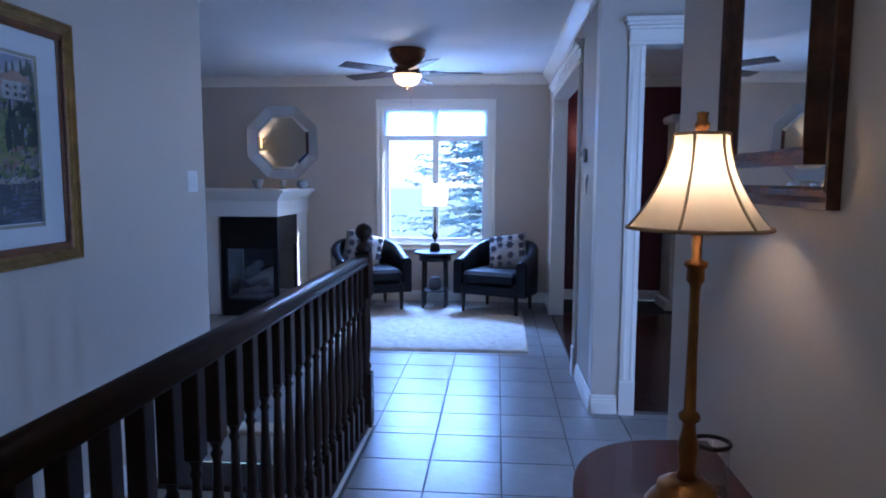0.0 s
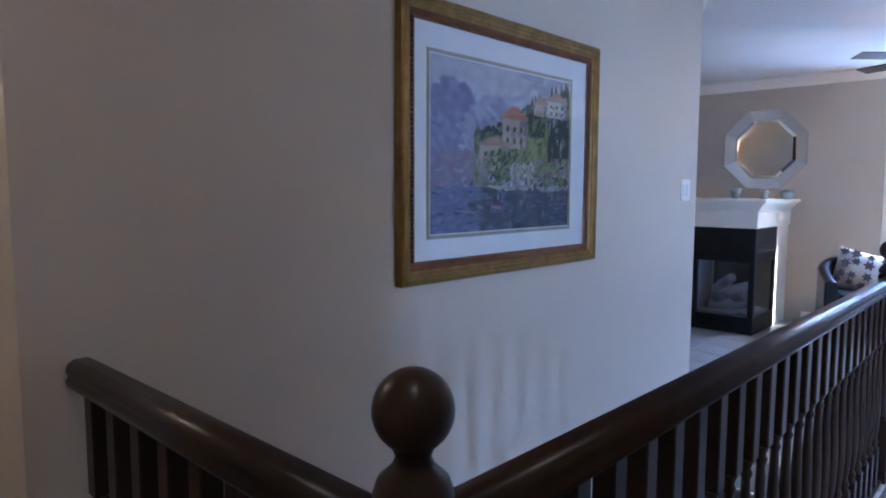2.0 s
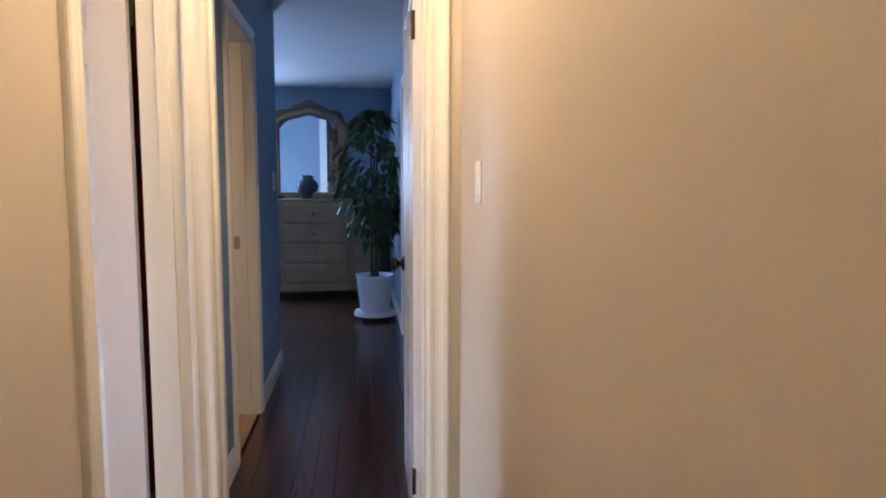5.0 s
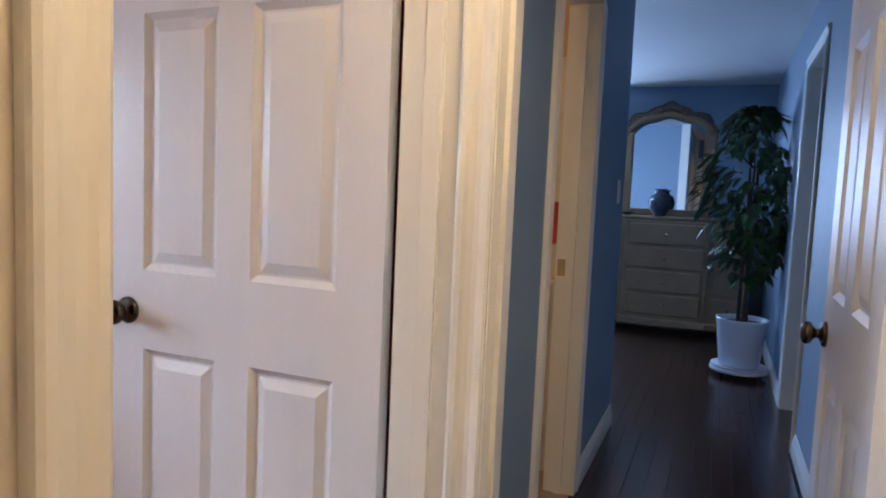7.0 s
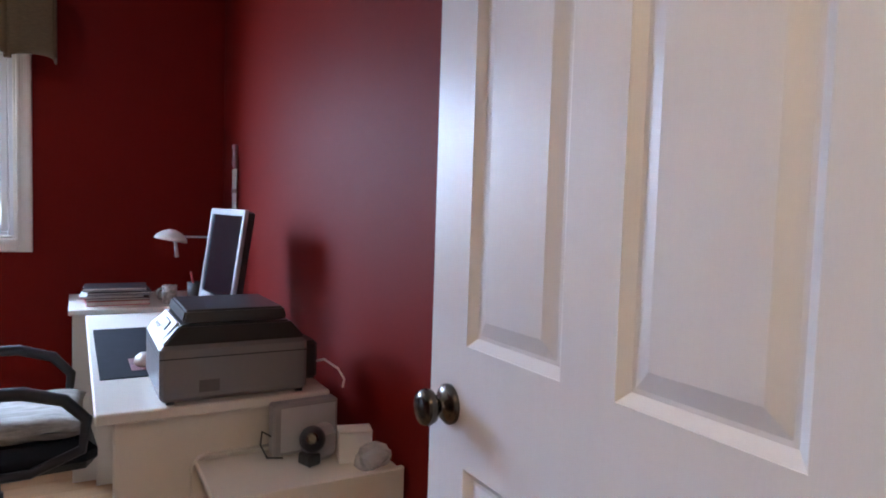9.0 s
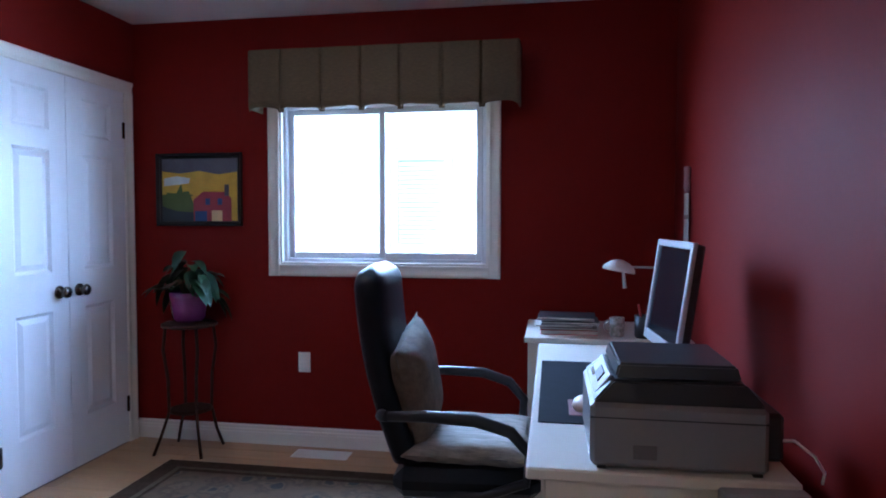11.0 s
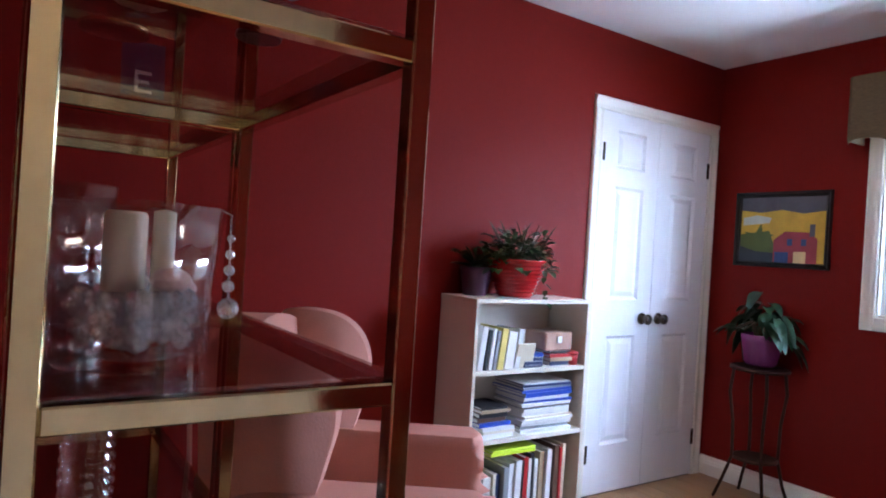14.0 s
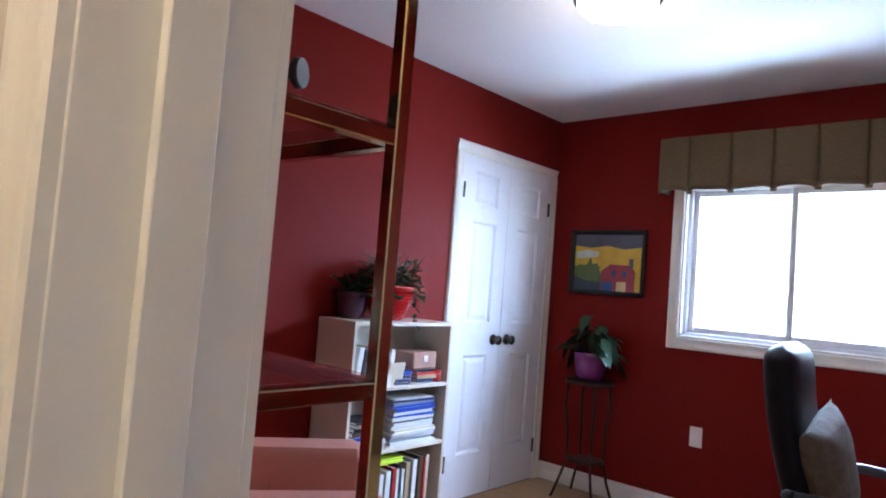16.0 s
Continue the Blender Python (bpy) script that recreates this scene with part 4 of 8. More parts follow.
def bell_shade(bm, r0, r1, z0, z1, panels=6, seg=48):
    rings = []
    n = 12
    for k in range(n + 1):
        v = k / n
        r = r0 + (r1 - r0) * (1 - (1 - v) ** 1.9)
        z = z0 + (z1 - z0) * v
        ring = []
        for i in range(seg):
            a = 2 * math.pi * i / seg
            c = 1 - 0.035 * abs(math.sin(a * panels / 2)) ** 0.7
            ring.append(bm.verts.new((r * c * math.cos(a), r * c * math.sin(a), z)))
        rings.append(ring)
    for a, b in zip(rings, rings[1:]):
        for i in range(seg):
            bm.faces.new((a[i], a[(i + 1) % seg], b[(i + 1) % seg], b[i])).smooth = True


lampx, lampy = 0.99, -2.35
tlamp = thing("table_lamp", pose(lampx, lampy, 0.80), "lit cream bell-shade lamp on a slim gold stem", "lamp")
piece("base", lambda bm: lathe(bm, [(0.062, 0.001), (0.065, 0.012), (0.058, 0.022), (0.048, 0.032), (0.045, 0.045), (0.022, 0.058)], 28), LAMPGOLD, tlamp)
piece("stem", lambda bm: lathe(bm, [(0.022, 0.058), (0.016, 0.07), (0.019, 0.09), (0.021, 0.11), (0.014, 0.135), (0.013, 0.150), (0.021, 0.155), (0.021, 0.163), (0.012, 0.17), (0.010, 0.27), (0.010, 0.36), (0.011, 0.372), (0.018, 0.380), (0.017, 0.398), (0.023, 0.403), (0.023, 0.409), (0.010, 0.413), (0.010, 0.595), (0.011, 0.605), (0.010, 0.612), (0.014, 0.614), (0.014, 0.621), (0.010, 0.625), (0.010, 0.634), (0.013, 0.637), (0.001, 0.640)], 16, Matrix.Diagonal((0.8, 0.8, 1, 1))), LAMPGOLD, tlamp)
sh = piece("shade", lambda bm: bell_shade(bm, 0.106, 0.041, 0.462, 0.605), SHADE, tlamp, "cream pleated bell shade, lit from inside")


for r, z, t in ((0.106, 0.462, 0.003), (0.041, 0.605, 0.0025)):
    piece("rim", lambda bm: tube(bm, [(r * math.cos(2 * math.pi * k / 40), r * math.sin(2 * math.pi * k / 40), z) for k in range(41)], t, 6), PIPING, sh)


def rib(bm, a):
    pts = []
    for j in range(9):
        v = j / 8
        r = 0.106 + (0.041 - 0.106) * (1 - (1 - v) ** 1.9) + 0.001
        pts.append((r * math.cos(a), r * math.sin(a), 0.462 + 0.143 * v))
    tube(bm, pts, 0.0022, 5)


for k in range(6):
    piece("rib", lambda bm: rib(bm, 2 * math.pi * k / 6), PIPING, sh)
jar = thing("glass_votive", pose(1.06, -2.25, 0.80), "small clear glass candle jar with a dark rim", "candle jar")
piece("glass", lambda bm: lathe(bm, [(0.026, 0.001), (0.030, 0.01), (0.031, 0.075), (0.028, 0.075), (0.027, 0.012), (0.001, 0.01)], 24, cap=False), GLASS, jar)
piece("rim", lambda bm: tube(bm, [(0.0305 * math.cos(2 * math.pi * k / 24), 0.0305 * math.sin(2 * math.pi * k / 24), 0.077) for k in range(25)], 0.004, 6), RAILWOOD, jar)

MAHOG = shader("dark_mahogany_frame", (0.095, 0.038, 0.016), 0.34, metal=0.15, second=(0.020, 0.008, 0.005), scale=30, bump=0.12, bscale=90)
wm = thing("wall_mirror", pose(1.119, -2.075, 1.297, 0, 0, 180), "tall mirror in a double mahogany frame", "mirror")
picture_frame(wm, 0, 0.435, 0, 0.95, 0.036, 0.018, MAHOG)
boxpart("outer_glass_band", (0.003, 0.006, 0.03, 0.405, 0.03, 0.92), MIRROR, wm, bevel=0)
inner = new("inner_frame")
inner.parent = wm
inner.matrix_local = Matrix.Translation((0.006, 0.062, 0.060))
picture_frame(inner, 0, 0.311, 0, 0.83, 0.030, 0.016, MAHOG)
boxpart("mirror_glass", (0.008, 0.011, 0.085, 0.350, 0.083, 0.867), MIRROR, wm, bevel=0)


# ---- living room ----
BLACKMETAL = shader("black_enamel_metal", (0.007, 0.007, 0.008), 0.42, var=0.2, bump=0.02, spec=0.2)
DARKGLASS = thin_glass("smoked_glass", (0.72, 0.74, 0.78), 0.02)
fire = thing("fireplace", pose(-0.05, 0, 0), "white peninsula fireplace with a black glazed firebox", "fireplace")


boxpart("mantel", (-2.60, -1.36, 2.70, 3.715, 0.975, 1.13), TRIM, fire, "white moulded mantel", bevel=0.003)
for d, z0, z1 in ((0.012, 1.125, 1.145), (0.026, 1.145, 1.165), (0.042, 1.165, 1.185), (0.062, 1.185, 1.203), (0.085, 1.203, 1.235)):
    boxpart("moulding", (-2.60, -1.36 + d, 2.70 - d, 3.714, z0, z1), TRIM, fire, bevel=0.004)
boxpart("chimney_back", (-2.60, -1.375, 3.33, 3.714, 0.0, 0.975), TRIM, fire)
boxpart("left_pier", (-2.60, -1.97, 2.75, 3.33, 0.0, 0.975), TRIM, fire)


boxpart("firebox_base", (-1.94, -1.37, 2.71, 3.33, 0.001, 0.16), BLACKMETAL, fire, "black metal firebox base", bevel=0.004)
boxpart("firebox_hood", (-1.94, -1.37, 2.71, 3.33, 0.66, 0.974), BLACKMETAL, fire, "black metal firebox hood", bevel=0.004)
for x, y in ((-1.94, 2.71), (-1.42, 2.71), (-1.42, 3.28), (-1.94, 3.28)):
    boxpart("firebox_post", (x, x + 0.05, y, y + 0.05, 0.16, 0.66), BLACKMETAL, fire, bevel=0.003)
boxpart("firebox_back", (-1.94, -1.37, 3.31, 3.33, 0.16, 0.66), BLACKMETAL, fire, bevel=0)
for k in range(3):
    boxpart("louvre", (-1.37, -1.364, 2.76, 3.28, 0.745 + 0.028 * k, 0.757 + 0.028 * k), BLACKMETAL, fire, bevel=0.001)
    boxpart("louvre", (-1.88, -1.67, 2.706, 2.71, 0.745 + 0.028 * k, 0.753 + 0.028 * k), BLACKMETAL, fire, bevel=0.001)
for dims in ((-1.89, -1.42, 2.722, 2.728, 0.16, 0.66), (-1.388, -1.382, 2.76, 3.28, 0.16, 0.66)):
    g = boxpart("firebox_glass", dims, DARKGLASS, fire, bevel=0)
    g.visible_shadow = False
LOG = shader("grey_ceramic_log", (0.30, 0.27, 0.25), 0.9, var=0.4, scale=12, bump=0.4, bscale=30)
for p, q in (((-1.82, 2.85, 0.22), (-1.48, 3.05, 0.24)), ((-1.85, 3.1, 0.22), (-1.5, 2.9, 0.33)), ((-1.75, 2.82, 0.30), (-1.55, 3.15, 0.40)), ((-1.8, 3.0, 0.36), (-1.62, 2.9, 0.50))):
    piece("log", lambda bm: tube(bm, [p, [(a + b) / 2 for a, b in zip(p, q)], q], [0.05, 0.058, 0.042], 9), LOG, fire)
piece("ember_bed", lambda bm: box(bm, -1.88, -1.44, 2.78, 3.24, 0.16, 0.19, 0.01), LOG, fire)

SILVERGLASS = shader("bevelled_silver_glass", (0.86, 0.89, 0.92), 0.07, metal=0.6, var=0.04, scale=8, bump=0.0)
om = thing("octagon_mirror", pose(-1.68, 3.715, 1.735), "eight-sided wall mirror with a silver glass border", "mirror")
OCT = [(math.cos(radians(22.5 + 45 * k)), math.sin(radians(22.5 + 45 * k))) for k in range(8)]


def ring_plate(bm, k, r0, r1, y0, y1, g=0.02):
    a0, a1 = OCT[k], OCT[(k + 1) % 8]
    pts = [(a0, r0, y1), (a1, r0, y1), (a1, r1, y0), (a0, r1, y0)]
    f = [bm.verts.new((p[0] * r, y, p[1] * r)) for p, r, y in pts]
    b = [bm.verts.new((p[0] * r, -0.001, p[1] * r)) for p, r, y in pts]
    bm.faces.new(f)
    for i in range(4):
        bm.faces.new((f[i], f[(i + 1) % 4], b[(i + 1) % 4], b[i]))


for k in range(8):
    piece("frame_facet", lambda bm: ring_plate(bm, k, 0.425, 0.318, -0.010, -0.034), SILVERGLASS, om, "bevelled silver glass border")
    piece("inner_bevel", lambda bm: ring_plate(bm, k, 0.316, 0.288, -0.034, -0.014), MIRROR, om)


def oct_glass(bm):
    bm.faces.new([bm.verts.new((0.30 * x, -0.012, 0.30 * y)) for x, y in OCT])
    bm.faces.new([bm.verts.new((0.40 * x, -0.0015, 0.40 * y)) for x, y in OCT])


piece("mirror_glass", oct_glass, MIRROR, om)
PALEGLASS = shader("frosted_glass", (0.75, 0.82, 0.86), 0.25, var=0.03, transmission=0.6)
for nm, x, prof, lab in (("candle_cup", -1.80, [(0.02, 0.001), (0.03, 0.006), (0.045, 0.04), (0.06, 0.10), (0.056, 0.10), (0.04, 0.04), (0.001, 0.015)], "frosted glass candle cup on the mantel"),
                         ("glass_ornament", -1.53, [(0.035, 0.001), (0.04, 0.01), (0.02, 0.03), (0.045, 0.06), (0.03, 0.085), (0.001, 0.09)], "small clear glass ornament on the mantel"),
                         ("candle_cup", -1.33, [(0.03, 0.001), (0.055, 0.03), (0.060, 0.06), (0.045, 0.09), (0.04, 0.09), (0.05, 0.05), (0.001, 0.015)], "round frosted glass candle bowl on the mantel")):
    c = piece(nm, lambda bm: lathe(bm, prof, 20, cap=False), PALEGLASS)
    c.location = (x, 3.25, 1.235)
    tagged(c, lab, "candle holder")

# ceiling fan
BRONZE = shader("oil_rubbed_bronze", (0.17, 0.075, 0.032), 0.3, metal=0.8, var=0.3, scale=16)
BLADE = shader("dark_walnut_blade", (0.06, 0.045, 0.04), 0.3, var=0.3, scale=8, stretch=(4, 1, 1))
LITGLASS = shader("lit_amber_glass", (1.0, 0.52, 0.17), 0.4, var=0.12, scale=14, glow=1.5)
fan = thing("ceiling_fan", pose(-0.10, 2.29, H), "bronze ceiling fan with dark blades and a lit amber bowl", "ceiling fan")
piece("canopy", lambda bm: lathe(bm, [(0.15, -0.001), (0.165, -0.012), (0.15, -0.03), (0.155, -0.045), (0.13, -0.09), (0.12, -0.11), (0.09, -0.125), (0.085, -0.14), (0.11, -0.15), (0.11, -0.19), (0.05, -0.20)], 32), BRONZE, fan)
for k in range(5):
    a = 72 * k + 8
    blade = piece("blade", lambda bm: (box(bm, 0.19, 0.64, -0.062, 0.062, -0.004, 0.004, 0.003, pose(0, 0, -0.19, 11)),), BLADE, fan)
    blade.matrix_local = pose(0, 0, 0, 0, 0, a)
    piece("blade_iron", lambda bm: (box(bm, 0.08, 0.25, -0.018, 0.018, -0.186, -0.178, 0.003),), BRONZE, blade)
piece("light_bowl", lambda bm: lathe(bm, [(0.118, -0.205), (0.122, -0.215), (0.115, -0.24), (0.095, -0.275), (0.06, -0.30), (0.02, -0.308)], 28), LITGLASS, fan, "lit amber glass bowl")
piece("bowl_rim", lambda bm: lathe(bm, [(0.10, -0.19), (0.125, -0.20), (0.125, -0.213), (0.10, -0.215)], 28), BRONZE, fan)
piece("finial", lambda bm: (lathe(bm, [(0.018, -0.306), (0.018, -0.315), (0.008, -0.325), (0.001, -0.335)], 12), tube(bm, [(0.03, 0.02, -0.20), (0.03, 0.02, -0.48)], 0.0018, 5)), BRONZE, fan)

# blind behind the window head
blind = thing("window_blind", pose(-0.56, 3.745, 0.048), "raised white pleated blind over the upper panes", "blind")
BLINDM = shader("white_translucent_blind", (0.85, 0.88, 0.90), 0.7, var=0.02)
bt = BLINDM.node_tree
btr = bt.nodes.new("ShaderNodeBsdfTranslucent")
btr.inputs[0].default_value = (0.9, 0.93, 0.95, 1)
bmx = bt.nodes.new("ShaderNodeMixShader")
bmx.inputs[0].default_value = 0.7
bt.links.new(bt.nodes["Principled BSDF"].outputs[0], bmx.inputs[1])
bt.links.new(btr.outputs[0], bmx.inputs[2])
bt.links.new(bmx.outputs[0], bt.nodes["Material Output"].inputs[0])
boxpart("headrail", (0.0, 1.14, -0.020, 0.018, 2.03, 2.066), WHITEPLASTIC, blind)
for k in range(12):
    boxpart("slat", (0.012, 1.128, -0.006, 0.004, 1.764 + 0.0222 * k, 1.7855 + 0.0222 * k), BLINDM, blind, bevel=0.003)
boxpart("bottom_rail", (0.01, 1.13, -0.016, 0.014, 1.745, 1.763), WHITEPLASTIC, blind)
piece("cord", lambda bm: tube(bm, [(0.28, -0.019, 2.03), (0.28, -0.019, 1.45)], 0.0018, 5), WHITEPLASTIC, blind)

# tub chairs
LEATHER = shader("black_leather", (0.006, 0.0065, 0.010), 0.36, var=0.25, scale=9, bump=0.18, bscale=140, spec=0.2)
CHAIRLEG = shader("black_lacquered_wood", (0.012, 0.010, 0.009), 0.35, var=0.2)


def tub_shell(bm):
    path = [(-0.335, -0.31 + 0.06 * k) for k in range(6)]
    path += [(-0.335 * math.cos(radians(a)), 0.02 + 0.31 * math.sin(radians(a))) for a in range(10, 171, 10)]
    path += [(0.335, -0.01 - 0.06 * k) for k in range(6)]
    n = len(path)
    rings = []
    for i, (x, y) in enumerate(path):
        px, py = path[max(0, i - 1)]
        qx, qy = path[min(n - 1, i + 1)]
        d = Vector((qx - px, qy - py, 0)).normalized()
        no = Vector((-d.y, d.x, 0))
        back = max(0.0, min(1.0, (y + 0.30) / 0.55))
        top = 0.545 + 0.165 * back ** 1.3
        w = 0.045
        ring = []
        for du, dz in ((w, 0.20), (w, top - 0.03), (w * 0.7, top - 0.008), (0, top), (-w * 0.7, top - 0.008), (-w, top - 0.03), (-w, 0.20)):
            ring.append(bm.verts.new((x + no.x * du, y + no.y * du, dz)))
        rings.append(ring)
    for a, b in zip(rings, rings[1:]):
        for k in range(len(a) - 1):
            bm.faces.new((a[k], a[k + 1], b[k + 1], b[k])).smooth = True
        bm.faces.new((a[-1], a[0], b[0], b[-1]))
    bm.faces.new(rings[0])
    bm.faces.new(rings[-1][::-1])


def soft(bm, sx, sy, sz, p=3.0, seg=18):
    """A stuffed cushion: a rounded box, thinner towards its edges."""
    r = bmesh.ops.create_grid(bm, x_segments=seg, y_segments=seg, size=1.0)
    top = r["verts"]
    lower = bmesh.ops.duplicate(bm, geom=list({f for v in top for f in v.link_faces}))
    low = [g for g in lower["geom"] if isinstance(g, bmesh.types.BMVert)]
    for vs, s in ((top, 1), (low, -1)):
        for v in vs:
            x, y = v.co.x, v.co.y
            h = (max(0, 1 - abs(x) ** p) * max(0, 1 - abs(y) ** p)) ** 0.5
            pin = 1 - 0.10 * (1 - abs(abs(x) - abs(y))) * max(abs(x), abs(y)) ** 6 * 0.5
            v.co = Vector((x * sx * (0.93 + 0.07 * abs(y) ** 3), y * sy * (0.93 + 0.07 * abs(x) ** 3), s * sz * h + 0.006 * noise.noise((x * 3, y * 3, s))))
    bmesh.ops.remove_doubles(bm, verts=bm.verts, dist=0.0015)
    for f in bm.faces:
        f.smooth = True


tub = thing("tub_chair", pose(0.72, 3.235, 0.0, 0, 0, -22), "black leather tub chair with a floral cushion", "chair", "tub chairs by the window")
piece("shell", tub_shell, LEATHER, tub)
boxpart("seat", (-0.285, 0.285, -0.335, 0.26, 0.30, 0.435), LEATHER, tub, bevel=0.035)
boxpart("seat_base", (-0.30, 0.30, -0.315, 0.28, 0.20, 0.30), LEATHER, tub, bevel=0.012)
for x, y in ((-0.28, -0.28), (0.28, -0.28), (-0.24, 0.24), (0.24, 0.24)):
    piece("leg", lambda bm: tube(bm, [(x, y, 0.0), (x, y, 0.21)], [0.016, 0.024], 8), CHAIRLEG, tub)
copy_thing(tub, pose(-0.645, 3.235, 0.0, 0, 0, 24))
FLORAL = shader("cream_cushion_cotton", (0.30, 0.29, 0.27), 0.85, var=0.06, bump=0.12, bscale=200)
FLOWER = shader("charcoal_flower_print", (0.035, 0.034, 0.05), 0.85, var=0.2)


def floral_cushion(m, label):
    c = thing("cushion", m, label, "cushion", "floral cushions")
    piece("pillow", lambda bm: soft(bm, 0.21, 0.21, 0.075), FLORAL, c)
    r = random.Random(8)

    def flower(bm, cx, cy, rad):
        z = 0.075 * (max(0, 1 - abs(cx / 0.21) ** 3) * max(0, 1 - abs(cy / 0.21) ** 3)) ** 0.5 + 0.006
        vs = []
        for q in range(30):
            a = 2 * math.pi * q / 30
            e = rad * (0.78 + 0.22 * math.cos(6 * a))
            vs.append(bm.verts.new((cx + e * math.cos(a), cy + e * math.sin(a), z)))
        bm.faces.new(vs)
    for gx in range(4):
        for gy in range(4):
            cx, cy = -0.155 + 0.10 * gx + r.uniform(-.02, .02), -0.155 + 0.10 * gy + r.uniform(-.02, .02)
            rad = r.uniform(0.034, 0.050)
            piece("flower", lambda bm: flower(bm, cx, cy, rad), FLOWER, c)
    return c


floral_cushion(pose(0.80, 3.355, 0.585, 64, 0, -22) @ pose(0, 0, 0, 0, 0, 11), "cream cushion with charcoal flowers on the tub chair")
floral_cushion(pose(-0.725, 3.355, 0.585, 64, 0, 24) @ pose(0, 0, 0, 0, 0, -16), "cream cushion with charcoal flowers on the tub chair")

st = thing("side_table", pose(0.045, 3.33, 0), "small round dark wood side table", "table")
piece("tabletop", lambda bm: lathe(bm, [(0.215, 0.570), (0.222, 0.578), (0.222, 0.588), (0.214, 0.594)], 32), CHAIRLEG, st)
piece("apron", lambda bm: lathe(bm, [(0.17, 0.50), (0.17, 0.57)], 28), CHAIRLEG, st)
for k in range(4):
    a = radians(45 + 90 * k)
    c, s = math.cos(a), math.sin(a)
    piece("leg", lambda bm: tube(bm, [(0.165 * c, 0.165 * s, 0), (0.16 * c, 0.16 * s, 0.2), (0.155 * c, 0.155 * s, 0.52)], [0.013, 0.015, 0.018], 8), CHAIRLEG, st)
piece("lower_shelf", lambda bm: lathe(bm, [(0.14, 0.18), (0.15, 0.187), (0.14, 0.195)], 28), CHAIRLEG, st)
bk = piece("storage_jar", lambda bm: lathe(bm, [(0.05, 0.196), (0.065, 0.21), (0.068, 0.27), (0.055, 0.30), (0.058, 0.315), (0.02, 0.33)], 20), shader("grey_stoneware", (0.18, 0.18, 0.19), 0.4))
bk.location = (0.045, 3.33, 0)
tagged(bk, "grey stoneware jar on the side table's lower shelf", "jar")
bl = thing("table_lamp", pose(0.045, 3.30, 0.594), "lit drum-shade lamp with glass balls on a dark base", "lamp")
piece("base", lambda bm: lathe(bm, [(0.05, 0.001), (0.055, 0.01), (0.05, 0.05), (0.045, 0.08), (0.03, 0.095)], 20), CHAIRLEG, bl)
piece("stem", lambda bm: lathe(bm, [(0.010, 0.095), (0.010, 0.12), (0.025, 0.14), (0.034, 0.165), (0.025, 0.19), (0.010, 0.205), (0.008, 0.30), (0.016, 0.315), (0.008, 0.33), (0.006, 0.70), (0.010, 0.71), (0.001, 0.735)], 16), NICKEL, bl)
shd = piece("shade", lambda bm: lathe(bm, [(0.135, 0.47), (0.125, 0.70)], 32, cap=False), SHADE, bl, "pale drum shade, lit")

# shaggy rug
RUGM = shader("cream_shag_wool", (0.62, 0.58, 0.50), 0.95, var=0.16, scale=16, bump=0.7, bscale=110)
rug = thing("rug", pose(0, 0, 0), "cream shaggy wool rug on the tiles", "rug")


def shag(bm):
    x0, x1, y0, y1 = -0.72, 0.945, 1.56, 3.20
    nx, ny = 110, 100
    vs = [[bm.verts.new((x0 + (x1 - x0) * i / nx + 0.006 * noise.noise((i * .9, j * .9, 0)), y0 + (y1 - y0) * j / ny + 0.006 * noise.noise((i * .9, j * .9, 5)),
                         (0.002 if i in (0, nx) or j in (0, ny) else 0.020 + 0.010 * noise.noise((i * 0.7, j * 0.7, 2)) + 0.006 * noise.noise((i * 0.2, j * 0.2, 2))))) for j in range(ny + 1)] for i in range(nx + 1)]
    for i in range(nx):
        for j in range(ny):
            bm.faces.new((vs[i][j], vs[i + 1][j], vs[i + 1][j + 1], vs[i][j + 1])).smooth = True


piece("shag", shag, RUGM, rug)

# a lit sconce on the wall opposite the window
ls = thing("wall_sconce", pose(-3.20, 0.372, 1.90), "lit square cream wall sconce", "wall lamp")
boxpart("backplate", (-0.05, 0.05, 0.0, 0.012, -0.10, 0.10), BRASS, ls, bevel=0.004)
boxpart("arm", (-0.01, 0.01, 0.012, 0.10, -0.09, -0.075), BRASS, ls, bevel=0.003)
piece("shade", lambda bm: (box(bm, -0.085, -0.082, 0.025, 0.165, -0.085, 0.085), box(bm, 0.082, 0.085, 0.025, 0.165, -0.085, 0.085), box(bm, -0.082, 0.082, 0.162, 0.165, -0.085, 0.085), box(bm, -0.082, 0.082, 0.025, 0.028, -0.085, 0.085)), SHADE, ls, "cream square shade, lit")

# dining room
CABM = shader("distressed_white_wood", (0.55, 0.52, 0.46), 0.45, var=0.15, scale=12)
cab = thing("display_cabinet", pose(2.86, 3.60, 0), "tall carved cream display cabinet", "cabinet")
boxpart("base", (-0.45, 0.45, -0.22, 0.20, 0.0, 0.10), CABM, cab)
boxpart("body", (-0.40, 0.40, -0.18, 0.20, 0.10, 0.88), CABM, cab)
boxpart("top_shelf", (-0.43, 0.43, -0.21, 0.20, 0.88, 0.92), CABM, cab, bevel=0.01)
boxpart("hutch", (-0.38, 0.38, -0.10, 0.20, 0.92, 1.92), CABM, cab)
boxpart("hutch_glass", (-0.28, 0.28, -0.106, -0.10, 1.0, 1.84), DARKGLASS, cab, bevel=0)
boxpart("cornice", (-0.44, 0.44, -0.16, 0.20, 1.92, 2.0), CABM, cab, bevel=0.02)
for x in (-0.37, 0.37):
    piece("column", lambda bm: lathe(bm, [(0.03, 0.10), (0.03, 0.16), (0.02, 0.18), (0.026, 0.5), (0.02, 0.78), (0.03, 0.80), (0.03, 0.88)], 14, Matrix.Translation((x, -0.19, 0))), CABM, cab)
